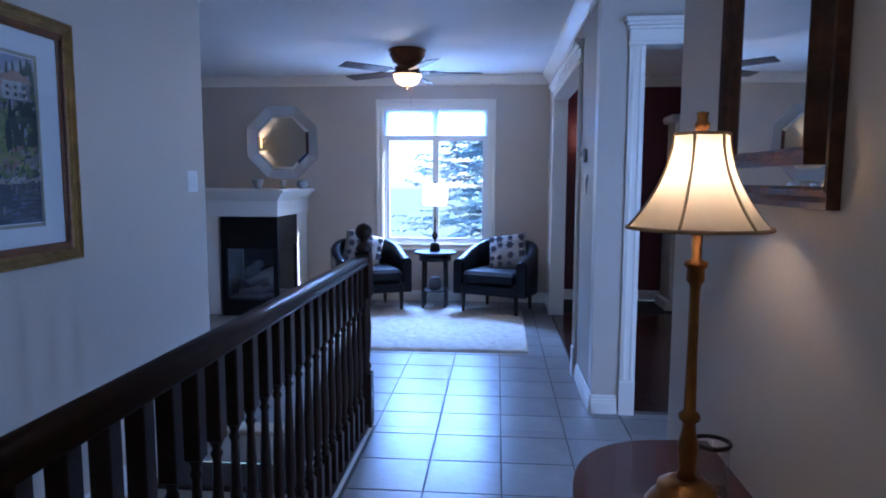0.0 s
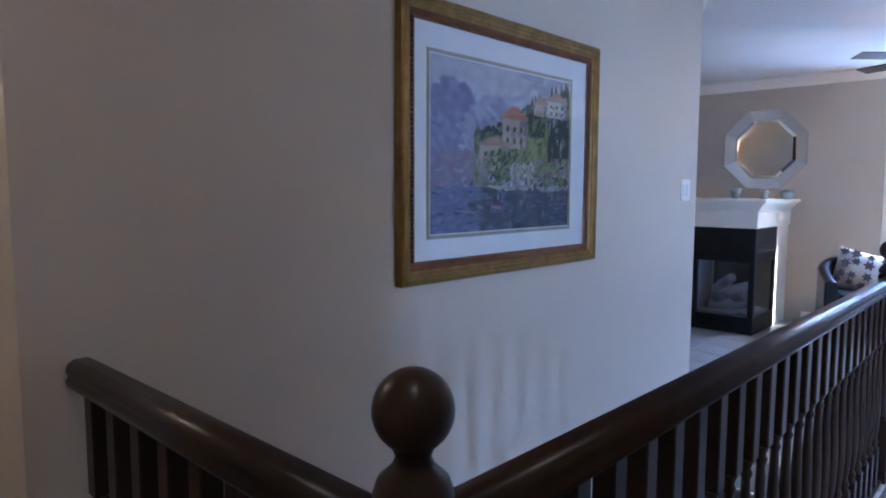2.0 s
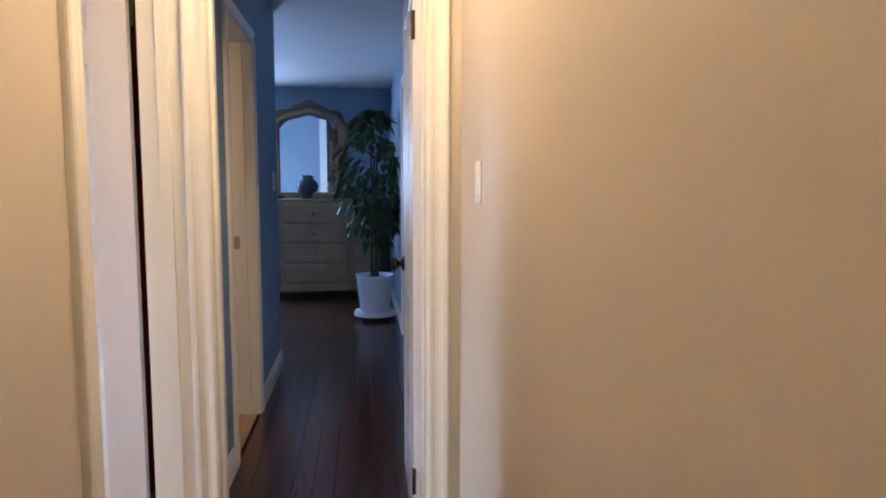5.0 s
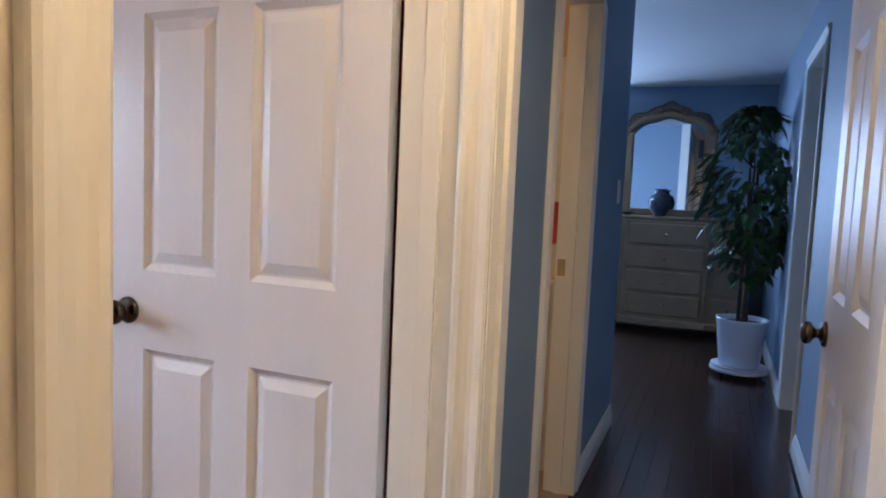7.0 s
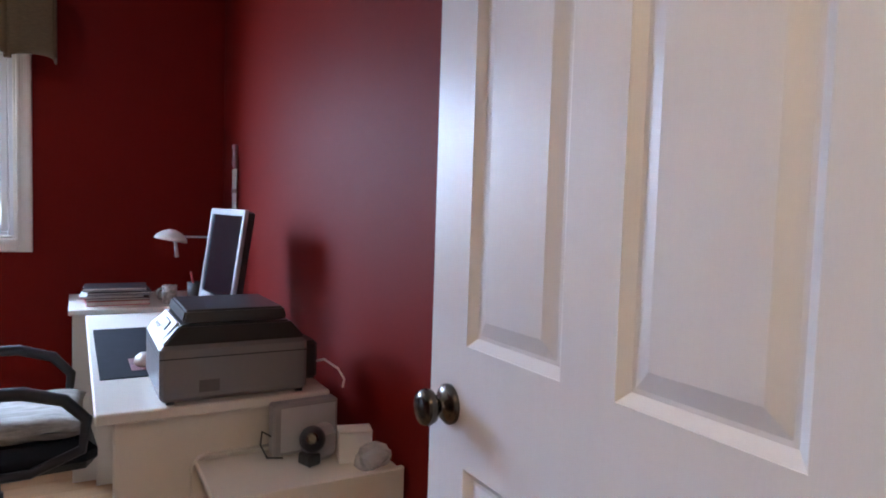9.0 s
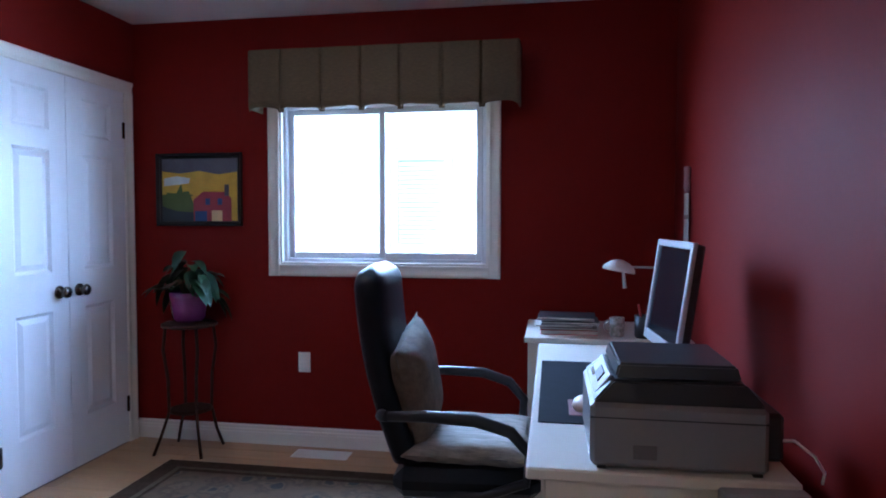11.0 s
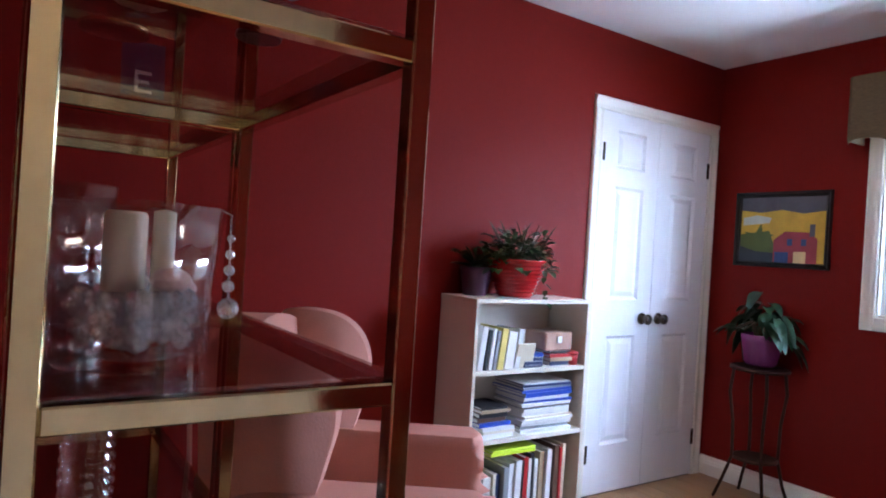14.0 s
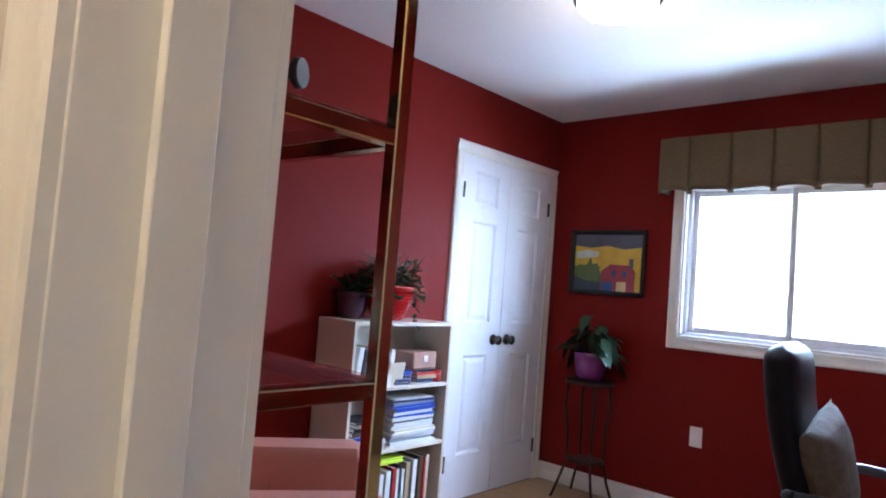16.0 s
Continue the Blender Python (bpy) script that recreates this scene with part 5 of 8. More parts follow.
sc = thing("wall_sconce", pose(1.62, 3.965, 1.73, 0, 0, 180), "small lit brass wall sconce", "wall lamp")
boxpart("backplate", (-0.03, 0.03, 0.0, 0.012, -0.10, 0.04), BRASS, sc, bevel=0.004)
piece("shade", lambda bm: lathe(bm, [(0.03, -0.06), (0.042, 0.05)], 16, Matrix.Translation((0, 0.06, 0))), LITGLASS, sc)

# ---- office ----
VALM = shader("tan_woven_valance", (0.135, 0.090, 0.042), 0.9, var=0.22, scale=40, bump=0.35, bscale=160, stretch=(1, 1, 5))
val = thing("window_valance", pose(-1.675, -7.69, 1.912), "brown woven pleated valance over the window", "valance")


def swag(bm, x0, x1):
    """A hanging cloth panel whose hem dips at its pleats."""
    n, rows = 14, 8
    grid = []
    for j in range(rows + 1):
        v = j / rows
        line = []
        for i in range(n + 1):
            u = i / n
            e = abs(2 * u - 1)
            hem = -0.012 - 0.016 * e ** 6 + 0.004 * math.sin(5 * u + 9 * x0)
            z = 0.30 + (hem - 0.30) * v
            y = 0.172 + 0.010 * (1 - e ** 4) * (0.4 + 0.6 * v) + 0.004 * noise.noise((x0 * 7 + u * 3, v * 2, 1.0))
            line.append((x0 + (x1 - x0) * u, y, z))
        grid.append(line)
    f = [[bm.verts.new(p) for p in line] for line in grid]
    b = [[bm.verts.new((p[0], p[1] - 0.006, p[2])) for p in line] for line in grid]
    for j in range(rows):
        for i in range(n):
            bm.faces.new((f[j][i], f[j][i + 1], f[j + 1][i + 1], f[j + 1][i])).smooth = True
            bm.faces.new((b[j][i], b[j + 1][i], b[j + 1][i + 1], b[j][i + 1])).smooth = True
    for i in range(n):
        bm.faces.new((f[rows][i], f[rows][i + 1], b[rows][i + 1], b[rows][i]))
    for j in range(rows):
        bm.faces.new((f[j][0], f[j + 1][0], b[j + 1][0], b[j][0]))
        bm.faces.new((f[j][n], b[j][n], b[j + 1][n], f[j + 1][n]))


VALCUT = [-0.73, -0.54, -0.33, -0.11, 0.10, 0.32, 0.55, 0.73]
for a, b in zip(VALCUT, VALCUT[1:]):
    piece("panel", lambda bm: swag(bm, a + 0.003, b - 0.003), VALM, val)
for a in VALCUT[1:-1]:
    boxpart("pleat", (a - 0.016, a + 0.016, 0.150, 0.160, -0.034, 0.296), VALM, val, bevel=0.003)
boxpart("return", (-0.734, -0.722, 0.002, 0.17, -0.015, 0.30), VALM, val)
boxpart("return", (0.722, 0.734, 0.002, 0.17, -0.015, 0.30), VALM, val)
boxpart("top_board", (-0.72, 0.72, 0.002, 0.17, 0.285, 0.298), VALM, val)

pic = thing("framed_picture", pose(-0.29, -7.686, 1.262, 0, 0, 90), "bright naive house picture in a black frame", "picture")
BLACKFRAME = shader("black_picture_frame", (0.012, 0.011, 0.011), 0.35, var=0.2)
picture_frame(pic, 0, 0.53, 0, 0.42, 0.030, 0.022, BLACKFRAME)
PICC = [shader("painted_" + n, c, 0.6, var=0.15, scale=12) for n, c in (("grey_cloud", (0.10, 0.10, 0.12)), ("yellow_field", (0.62, 0.40, 0.035)), ("green_hill", (0.09, 0.13, 0.03)), ("red_house", (0.30, 0.035, 0.05)), ("blue_patch", (0.03, 0.07, 0.20)), ("pale_door", (0.70, 0.55, 0.25)), ("white_cloud", (0.55, 0.60, 0.55)), ("dark_ground", (0.03, 0.04, 0.05)))]


def naive(bm):
    y0, y1, z0, z1 = 0.028, 0.502, 0.028, 0.392

    def P(u, v):
        return (y0 + u * (y1 - y0), z0 + v * (z1 - z0))
    flat(bm, [P(0, 0), P(1, 0), P(1, 1), P(0, 1)], 0.004, 0)
    flat(bm, [P(0, 0.1), P(1, 0), P(1, 0.78), P(0.75, 0.74), P(0.5, 0.80), P(0.25, 0.76), P(0, 0.80)], 0.0046, 1)
    flat(bm, [P(0, 0.42), P(0.36, 0.48), P(0.46, 0.15), P(0, 0.0)], 0.0052, 2)
    flat(bm, [P(0.03, 0.20), P(0.13, 0.34), P(0.05, 0.46), P(0.19, 0.44), P(0.26, 0.60), P(0.28, 0.44), P(0.42, 0.42), P(0.31, 0.32), P(0.36, 0.15), P(0.22, 0.26)], 0.0056, 2)
    flat(bm, [P(0.03, 0.56), P(0.36, 0.60), P(0.38, 0.68), P(0.2, 0.72), P(0.03, 0.68)], 0.0058, 6)
    flat(bm, [P(0, 0), P(0.55, 0), P(0.45, 0.14), P(0.2, 0.16), P(0, 0.24)], 0.0060, 7)
    flat(bm, [P(0.42, 0.0), P(0.92, 0.0), P(0.92, 0.36), P(0.84, 0.46), P(0.55, 0.47), P(0.42, 0.34)], 0.0064, 3)
    flat(bm, [P(0.83, 0.40), P(0.89, 0.40), P(0.89, 0.58), P(0.83, 0.58)], 0.0066, 0)
    flat(bm, [P(0.44, 0.0), P(0.60, 0.0), P(0.60, 0.16), P(0.44, 0.16)], 0.0068, 4)
    flat(bm, [P(0.66, 0.0), P(0.80, 0.0), P(0.80, 0.17), P(0.66, 0.17)], 0.0070, 5)
    for u in (0.58, 0.74):
        flat(bm, [P(u, 0.26), P(u + 0.06, 0.26), P(u + 0.06, 0.36), P(u, 0.36)], 0.0072, 4)


pim = piece("image", naive, PICC, pic)
pic.matrix_world = pose(-0.29, -7.686, 1.262) @ Matrix(((0, -1, 0, 0), (1, 0, 0, 0), (0, 0, 1, 0), (0, 0, 0, 1)))

switch_plate("wall_outlet", pose(-1.185, -7.69, 0.485), 0.072, 0.115, (0.0,), "white wall outlet on the red wall", "outlet")
vent = thing("floor_register", pose(-1.33, -7.56, 0.0), "white slotted floor register by the baseboard", "floor vent")
boxpart("rim", (-0.16, 0.16, -0.06, 0.06, 0.0, 0.006), WHITEPLASTIC, vent)
for k in range(9):
    boxpart("slat", (-0.14, 0.14, -0.046 + 0.0108 * k, -0.041 + 0.0108 * k, 0.006, 0.010), WHITEPLASTIC, vent, bevel=0.001)

# patterned rug
ORIENT = bpy.data.materials.new("oriental_rug_wool")
ORIENT.use_nodes = True
on = ORIENT.node_tree
ob_ = on.nodes["Principled BSDF"]
ob_.inputs["Roughness"].default_value = 0.95
otc = on.nodes.new("ShaderNodeTexCoord")
ovo = on.nodes.new("ShaderNodeTexVoronoi")
ovo.inputs["Scale"].default_value = 9
ono = on.nodes.new("ShaderNodeTexNoise")
ono.inputs["Scale"].default_value, ono.inputs["Detail"].default_value = 22, 6
orr = on.nodes.new("ShaderNodeValToRGB")
for pos, col in ((0.0, (0.035, 0.026, 0.018, 1)), (0.32, (0.03, 0.024, 0.018, 1)), (0.40, (0.125, 0.078, 0.040, 1)), (0.52, (0.060, 0.034, 0.018, 1)), (0.7, (0.105, 0.062, 0.030, 1))):
    e = orr.color_ramp.elements.new(pos)
    e.color = col
orr.color_ramp.elements[-1].color = (0.085, 0.05, 0.026, 1)
oad = on.nodes.new("ShaderNodeMath")
oad.operation = "MULTIPLY_ADD"
oad.inputs[1].default_value = 0.9
on.links.new(otc.outputs["Object"], ovo.inputs["Vector"])
on.links.new(otc.outputs["Object"], ono.inputs["Vector"])
on.links.new(ovo.outputs["Distance"], oad.inputs[0])
osub = on.nodes.new("ShaderNodeMath")
osub.operation = "MULTIPLY_ADD"
osub.inputs[1].default_value, osub.inputs[2].default_value = 0.7, -0.25
on.links.new(ono.outputs["Fac"], osub.inputs[0])
on.links.new(osub.outputs[0], oad.inputs[2])
on.links.new(oad.outputs[0], orr.inputs[0])
on.links.new(orr.outputs[0], ob_.inputs["Base Color"])
obp = on.nodes.new("ShaderNodeBump")
obp.inputs["Strength"].default_value = 0.4
on.links.new(ono.outputs["Fac"], obp.inputs["Height"])
on.links.new(obp.outputs[0], ob_.inputs["Normal"])
RUGEDGE = shader("dark_brown_rug_border", (0.060, 0.034, 0.020), 0.95, spec=0.1, var=0.25, scale=30, bump=0.3)
rug2 = thing("rug", pose(0, 0, 0), "brown patterned oriental rug on the oak floor", "rug")
boxpart("field", (-2.05, -0.70, -7.20, -5.10, 0.0, 0.011), ORIENT, rug2, bevel=0.002)
for dims in ((-2.20, -0.56, -7.34, -7.20), (-2.20, -0.56, -5.10, -4.96), (-2.20, -2.05, -7.20, -5.10), (-0.70, -0.56, -7.20, -5.10)):
    boxpart("border", (*dims, 0.0, 0.010), RUGEDGE, rug2, bevel=0.002)
GOLDLINE = shader("tan_rug_stripe", (0.11, 0.08, 0.05), 0.95, var=0.25, scale=40, spec=0.1)
for dims in ((-2.10, -0.66, -7.25, -7.225), (-2.10, -2.075, -7.225, -5.07), (-0.685, -0.66, -7.225, -5.07)):
    boxpart("stripe", (*dims, 0.0, 0.0125), GOLDLINE, rug2, bevel=0)

# bookcase and what it holds
CREAM = shader("cream_melamine", (0.66, 0.60, 0.50), 0.4, var=0.03, scale=4)
bx0, bx1, by0, by1, bt_ = -0.405, -0.145, -6.38, -5.725, 0.016
bc = thing("bookcase", pose(0, 0, 0), "cream three-shelf bookcase full of books and papers", "bookcase")
boxpart("side_panel", (bx0, bx1, by0, by0 + bt_, 0, 1.037), CREAM, bc, bevel=0.001)
boxpart("side_panel", (bx0, bx1, by1 - bt_, by1, 0, 1.037), CREAM, bc, bevel=0.001)
boxpart("back_panel", (bx1 - 0.006, bx1, by0 + bt_, by1 - bt_, 0.02, 1.035), CREAM, bc, bevel=0)
SHELVES = (0.06, 0.465, 0.755)
boxpart("top_panel", (bx0 - 0.002, bx1, by0 - 0.001, by1 + 0.001, 1.037, 1.055), CREAM, bc, bevel=0.001)
for z in SHELVES:
    boxpart("shelf", (bx0 + 0.003, bx1 - 0.006, by0 + bt_, by1 - bt_, z - 0.018, z), CREAM, bc, bevel=0.001)
boxpart("plinth", (bx0 + 0.02, bx0 + 0.035, by0 + bt_, by1 - bt_, 0, 0.042), CREAM, bc, bevel=0)
PAPER = shader("white_page_edges", (0.74, 0.72, 0.66), 0.85, var=0.10, scale=3, bump=0.3, bscale=90, stretch=(1, 1, 12))
COVERS = {n: shader(n + "_book_cover", c, 0.4, var=0.08, scale=8) for n, c in dict(
    white=(0.72, 0.72, 0.70), blue=(0.02, 0.06, 0.36), navy=(0.02, 0.03, 0.10), black=(0.015, 0.015, 0.018), red=(0.50, 0.02, 0.02), yellow=(0.70, 0.58, 0.16),
    lime=(0.52, 0.66, 0.02), grey=(0.25, 0.26, 0.27), tan=(0.45, 0.33, 0.20), brown=(0.12, 0.06, 0.035), teal=(0.05, 0.22, 0.24), cream=(0.68, 0.60, 0.45)).items()}


def book(m, w, d, h, cover, label, pages=True):
    """A book standing: spine width w along y, depth d along x (spine at -x), height h."""
    b = thing("book", m, label, "book", "books in the bookcase")
    c = COVERS[cover]

    def fill(bm):
        box(bm, 0, d, -w / 2, -w / 2 + 0.0022, 0, h, 0.0005)
        box(bm, 0, d, w / 2 - 0.0022, w / 2, 0, h, 0.0005)
        box(bm, 0, 0.003, -w / 2 + 0.002, w / 2 - 0.002, 0, h, 0.0008)
    piece("cover", fill, c, b)
    boxpart("page_block", (0.0032, d - 0.004, -w / 2 + 0.0024, w / 2 - 0.0024, 0.003, h - 0.003), PAPER, b, bevel=0)
    return b


rb = random.Random(12)
# bottom row: standing books, leaning slightly
y = by1 - bt_ - 0.03
row = (("black", .03, .23), ("teal", .03, .22), ("white", .022, .24), ("white", .03, .235), ("cream", .018, .25), ("navy", .035, .24), ("grey", .03, .27), ("white", .03, .28), ("white", .035, .29), ("black", .012, .29), ("red", .026, .30), ("white", .02, .29), ("black", .025, .31), ("white", .022, .28), ("tan", .03, .31), ("white", .03, .32), ("grey", .02, .31), ("brown", .03, .33), ("red", .016, .32), ("cream", .022, .33))
for cv, w, h in row:
    if y - w < by0 + bt_ + 0.004:
        break
    book(pose(bx0 + 0.025 + rb.uniform(0, 0.02), y - w / 2, 0.0603, rb.uniform(-1.2, 1.2)), w - 0.002, 0.19 + rb.uniform(-.02, .01), h, cv, "%s book standing on the lower shelf" % cv)
    y -= w + 0.0015


def flat_stack(names, y0, y1, z, label_end, x=bx0 + 0.02, depth=0.20):
    for cv, t in names:
        a, b = rb.uniform(-0.012, 0.012), rb.uniform(-0.012, 0.012)
        w = (y1 - y0) * rb.uniform(0.86, 1.0)
        book(pose(x + a + 0.01, (y0 + y1) / 2 + b, z + t / 2, 90, 0, rb.uniform(-3, 3)) @ pose(0, 0, -w / 2), t - 0.001, depth, w, cv, "%s magazine lying %s" % (cv, label_end))
        z += t
    return z


flat_stack([("lime", .014), ("lime", .010)], -6.13, -5.86, 0.395 - 0.008, "across the standing books")
# middle row
flat_stack([("white", .02), ("cream", .012), ("white", .016), ("blue", .018)], -5.99, -5.80, 0.4653, "in a low pile")
flat_stack([("white", .016), ("grey", .012), ("white", .02), ("white", .014), ("cream", .01), ("white", .018), ("white", .015), ("black", .01), ("white", .014), ("blue", .012), ("white", .016), ("blue", .020), ("blue", .012), ("grey", .01), ("navy", .012), ("white", .006)], -6.34, -6.02, 0.4653, "in the tall paper pile")
flat_stack([("brown", .02), ("black", .02), ("tan", .014), ("black", .012)], -5.96, -5.80, 0.5313, "on the low pile", depth=0.15)
# top row
y = by1 - bt_ - 0.02
for cv, w, h in (("white", .03, .185), ("black", .02, .17), ("white", .02, .175), ("grey", .02, .165), ("yellow", .034, .175), ("white", .05, .16), ("white", .03, .17)):
    book(pose(bx0 + 0.02, y - w / 2, 0.7553, 7), w - 0.002, 0.16, h, cv, "%s book leaning on the top shelf" % cv)
    y -= w + 0.004
note = boxpart("note_card", (-0.004, 0.004, -0.05, 0.05, 0.0, 0.11), COVERS["cream"], None, bevel=0.002)
note.matrix_world = pose(bx0 + 0.035, -6.02, 0.7555, 0, -12, 0)
tagged(note, "cream greeting card standing on the top shelf", "card")
bxs = thing("gift_box", pose(bx0 + 0.075, -6.075, 0.7553), "small navy gift box with white dots", "box")
boxpart("body", (-0.05, 0.05, -0.055, 0.055, 0, 0.045), COVERS["navy"], bxs)
boxpart("lid", (-0.053, 0.053, -0.058, 0.058, 0.045, 0.062), COVERS["blue"], bxs)


def dots(bm):
    for k in range(8):
        for j in range(3):
            box(bm, -0.0545, -0.0525, -0.052 + 0.0135 * k, -0.048 + 0.0135 * k, 0.008 + 0.017 * j, 0.012 + 0.017 * j)


piece("dots", dots, COVERS["white"], bxs)
flat_stack([("navy", .02), ("tan", .018), ("red", .014), ("black", .012)], -6.32, -6.17, 0.7553, "under the wooden box", depth=0.14)
wb = thing("wooden_box", pose(bx0 + 0.11, -6.235, 0.820), "pale pink wooden trinket box with a clasp", "box")
boxpart("body", (-0.07, 0.07, -0.085, 0.085, 0, 0.085), shader("pink_brown_wood", (0.45, 0.27, 0.20), 0.4, var=0.2, scale=12), wb, bevel=0.006)
boxpart("clasp", (-0.075, -0.07, -0.016, 0.016, 0.035, 0.066), WHITEPLASTIC, wb, bevel=0.003)
rc = thing("red_cup", pose(bx0 + 0.055, -6.325, 0.7553), "small red lidded tin", "tin")
piece("body", lambda bm: lathe(bm, [(0.034, 0.0), (0.036, 0.03), (0.036, 0.045)], 20), COVERS["red"], rc)
piece("lid", lambda bm: lathe(bm, [(0.038, 0.045), (0.038, 0.056), (0.02, 0.060)], 20), COVERS["red"], rc)


# ---- plants ----
LEAFM = shader("dark_green_leaf", (0.035, 0.085, 0.022), 0.42, var=0.35, scale=9, bump=0.06, per_piece=0.35, island=True)
LEAF2 = shader("glossy_green_leaf", (0.020, 0.062, 0.022), 0.45, var=0.35, scale=14, bump=0.06, per_piece=0.3, island=True)
GRASSM = shader("purple_green_blade", (0.085, 0.085, 0.045), 0.5, var=0.4, scale=12, per_piece=0.3, island=True)
STEMM = shader("brown_stem", (0.09, 0.055, 0.03), 0.7, var=0.3, scale=20, bump=0.2)
SOIL = shader("dark_soil", (0.03, 0.02, 0.014), 0.95, var=0.3, scale=40, bump=0.6)


def leaf(bm, base, d, up, length, width, droop=0.3, n=4):
    """One folded, drooping leaf blade."""
    d = Vector(d).normalized()
    s = d.cross(Vector(up)).normalized()
    u = s.cross(d).normalized()
    prev = None
    for k in range(n + 1):
        v = k / n
        c = Vector(base) + d * length * v - Vector((0, 0, 1)) * droop * length * v * v
        w = width * math.sin(math.pi * min(1, 0.08 + 0.92 * v)) ** 0.8 * 0.5 if k < n else 0.0005
        trio = [bm.verts.new(c + s * w + u * w * 0.35), bm.verts.new(c), bm.verts.new(c - s * w + u * w * 0.35)]
        if prev:
            bm.faces.new((prev[0], prev[1], trio[1], trio[0])).smooth = True
            bm.faces.new((prev[1], prev[2], trio[2], trio[1])).smooth = True
        prev = trio


REDPOT = shader("glossy_red_ribbed_pot", (0.50, 0.012, 0.014), 0.14, var=0.06, scale=5, bump=0.0, coat=0.6)
pp = thing("potted_plant", pose(-0.275, -6.03, 1.055), "bushy green plant in a glossy red ribbed pot", "plant")
prof = [(0.075, 0.001)]
for k in range(9):
    r = 0.078 + 0.052 * k / 8
    prof += [(r, 0.008 + 0.0165 * k), (r + 0.009, 0.0135 + 0.0165 * k), (r + 0.001, 0.0215 + 0.0165 * k)]
prof += [(0.140, 0.157), (0.142, 0.168), (0.130, 0.168), (0.122, 0.140)]
piece("pot", lambda bm: lathe(bm, prof, 36, cap=False), REDPOT, pp)
piece("soil", lambda bm: lathe(bm, [(0.125, 0.142), (0.10, 0.15), (0.001, 0.152)], 20), SOIL, pp)


def bush(bm):
    r = random.Random(3)
    for k in range(340):
        a, e = r.uniform(0, 2 * math.pi), r.uniform(-0.25, 1.25)
        rad = r.uniform(0.04, 0.17)
        c = Vector((0.8 * rad * math.cos(a), 1.15 * rad * math.sin(a), 0.17 + 0.10 * math.sin(max(0, e)) * r.uniform(0.2, 1.3) - (0.05 if rad > 0.14 else 0)))
        c.x = min(c.x, 0.11)
        leaf(bm, c, (math.cos(a) + r.uniform(-.6, .6), math.sin(a) + r.uniform(-.6, .6), e * 0.7), (0, 0, 1), r.uniform(0.035, 0.06), r.uniform(0.025, 0.042), 0.4, 3)
    for k in range(7):
        p = Vector((-0.11, -0.06 - 0.006 * k, 0.15 - 0.028 * k))
        leaf(bm, p, (r.uniform(-1, 0), r.uniform(-1, 1), -0.3), (0, 0, 1), 0.035, 0.025, 0.3, 3)


def blades(bm):
    r = random.Random(5)
    for k in range(34):
        a = r.uniform(0, 2 * math.pi)
        d = (0.35 * math.cos(a), 0.55 * math.sin(a), 1)
        leaf(bm, (r.uniform(-.05, .03), r.uniform(-.07, .07), 0.16), d, (math.sin(a), -math.cos(a), 0.1), r.uniform(0.13, 0.24), 0.009, 0.15, 4)
    for s in (1, -1):
        for k in range(10):
            leaf(bm, (-.02, s * 0.10, 0.18 + 0.012 * k), (r.uniform(-.5, .5), s * (0.5 + 0.1 * k), 0.6), (0, 0, 1), 0.05, 0.012, 0.2, 3)


piece("foliage", bush, LEAFM, pp)
piece("grass", blades, GRASSM, pp, "purple-green grass blades")

PLUM = shader("plum_glazed_pot", (0.060, 0.012, 0.035), 0.35, var=0.12, scale=6)
pl = thing("potted_plant", pose(-0.225, -5.845, 1.055), "wispy fern in a dark plum pot on the bookcase", "plant")
piece("pot", lambda bm: lathe(bm, [(0.050, 0.001), (0.056, 0.02), (0.068, 0.10), (0.074, 0.125), (0.067, 0.125), (0.060, 0.10)], 26, cap=False), PLUM, pl)
piece("soil", lambda bm: lathe(bm, [(0.062, 0.105), (0.001, 0.110)], 18), SOIL, pl)


def fronds(bm):
    r = random.Random(17)
    for k in range(26):
        a = r.uniform(0, 2 * math.pi)
        d = Vector((min(0.3, 0.7 * math.cos(a)), 0.9 * math.sin(a), r.uniform(0.5, 1.3))).normalized()
        n = r.randint(5, 8)
        length = r.uniform(0.10, 0.20)
        for j in range(n):
            v = (j + 1) / n
            c = Vector((0, 0, 0.11)) + d * length * v - Vector((0, 0, 0.35 * length * v * v))
            c.x = min(c.x, 0.06)
            for g in (-1, 1):
                leaf(bm, c, d * 0.5 + Vector((-d.y, d.x, 0.1)) * g, (0, 0, 1), r.uniform(0.022, 0.038), 0.014, 0.3, 2)


piece("foliage", fronds, LEAFM, pl)

STANDW = shader("brown_bentwood", (0.050, 0.020, 0.012), 0.5, spec=0.15, var=0.3, scale=18, stretch=(3, 3, 1))
ps = thing("plant_stand", pose(-0.57, -7.53, 0), "tall brown four-legged plant stand", "plant stand")
piece("top", lambda bm: lathe(bm, [(0.13, 0.70), (0.15, 0.705), (0.15, 0.718), (0.14, 0.722)], 28), STANDW, ps)
piece("lower_shelf", lambda bm: lathe(bm, [(0.10, 0.22), (0.115, 0.225), (0.115, 0.235), (0.10, 0.24)], 24), STANDW, ps)
for k in range(4):
    a = radians(45 + 90 * k)
    c, s = math.cos(a), math.sin(a)
    q = 0.72 if s < 0 else 1.0
    piece("leg", lambda bm: tube(bm, [(0.20 * c, 0.20 * s * q, 0.002), (0.16 * c, 0.16 * s * q, 0.10), (0.115 * c, 0.115 * s, 0.23), (0.12 * c, 0.12 * s, 0.42), (0.145 * c, 0.14 * s, 0.58), (0.13 * c, 0.13 * s, 0.70)], 0.0085, 8), STANDW, ps)
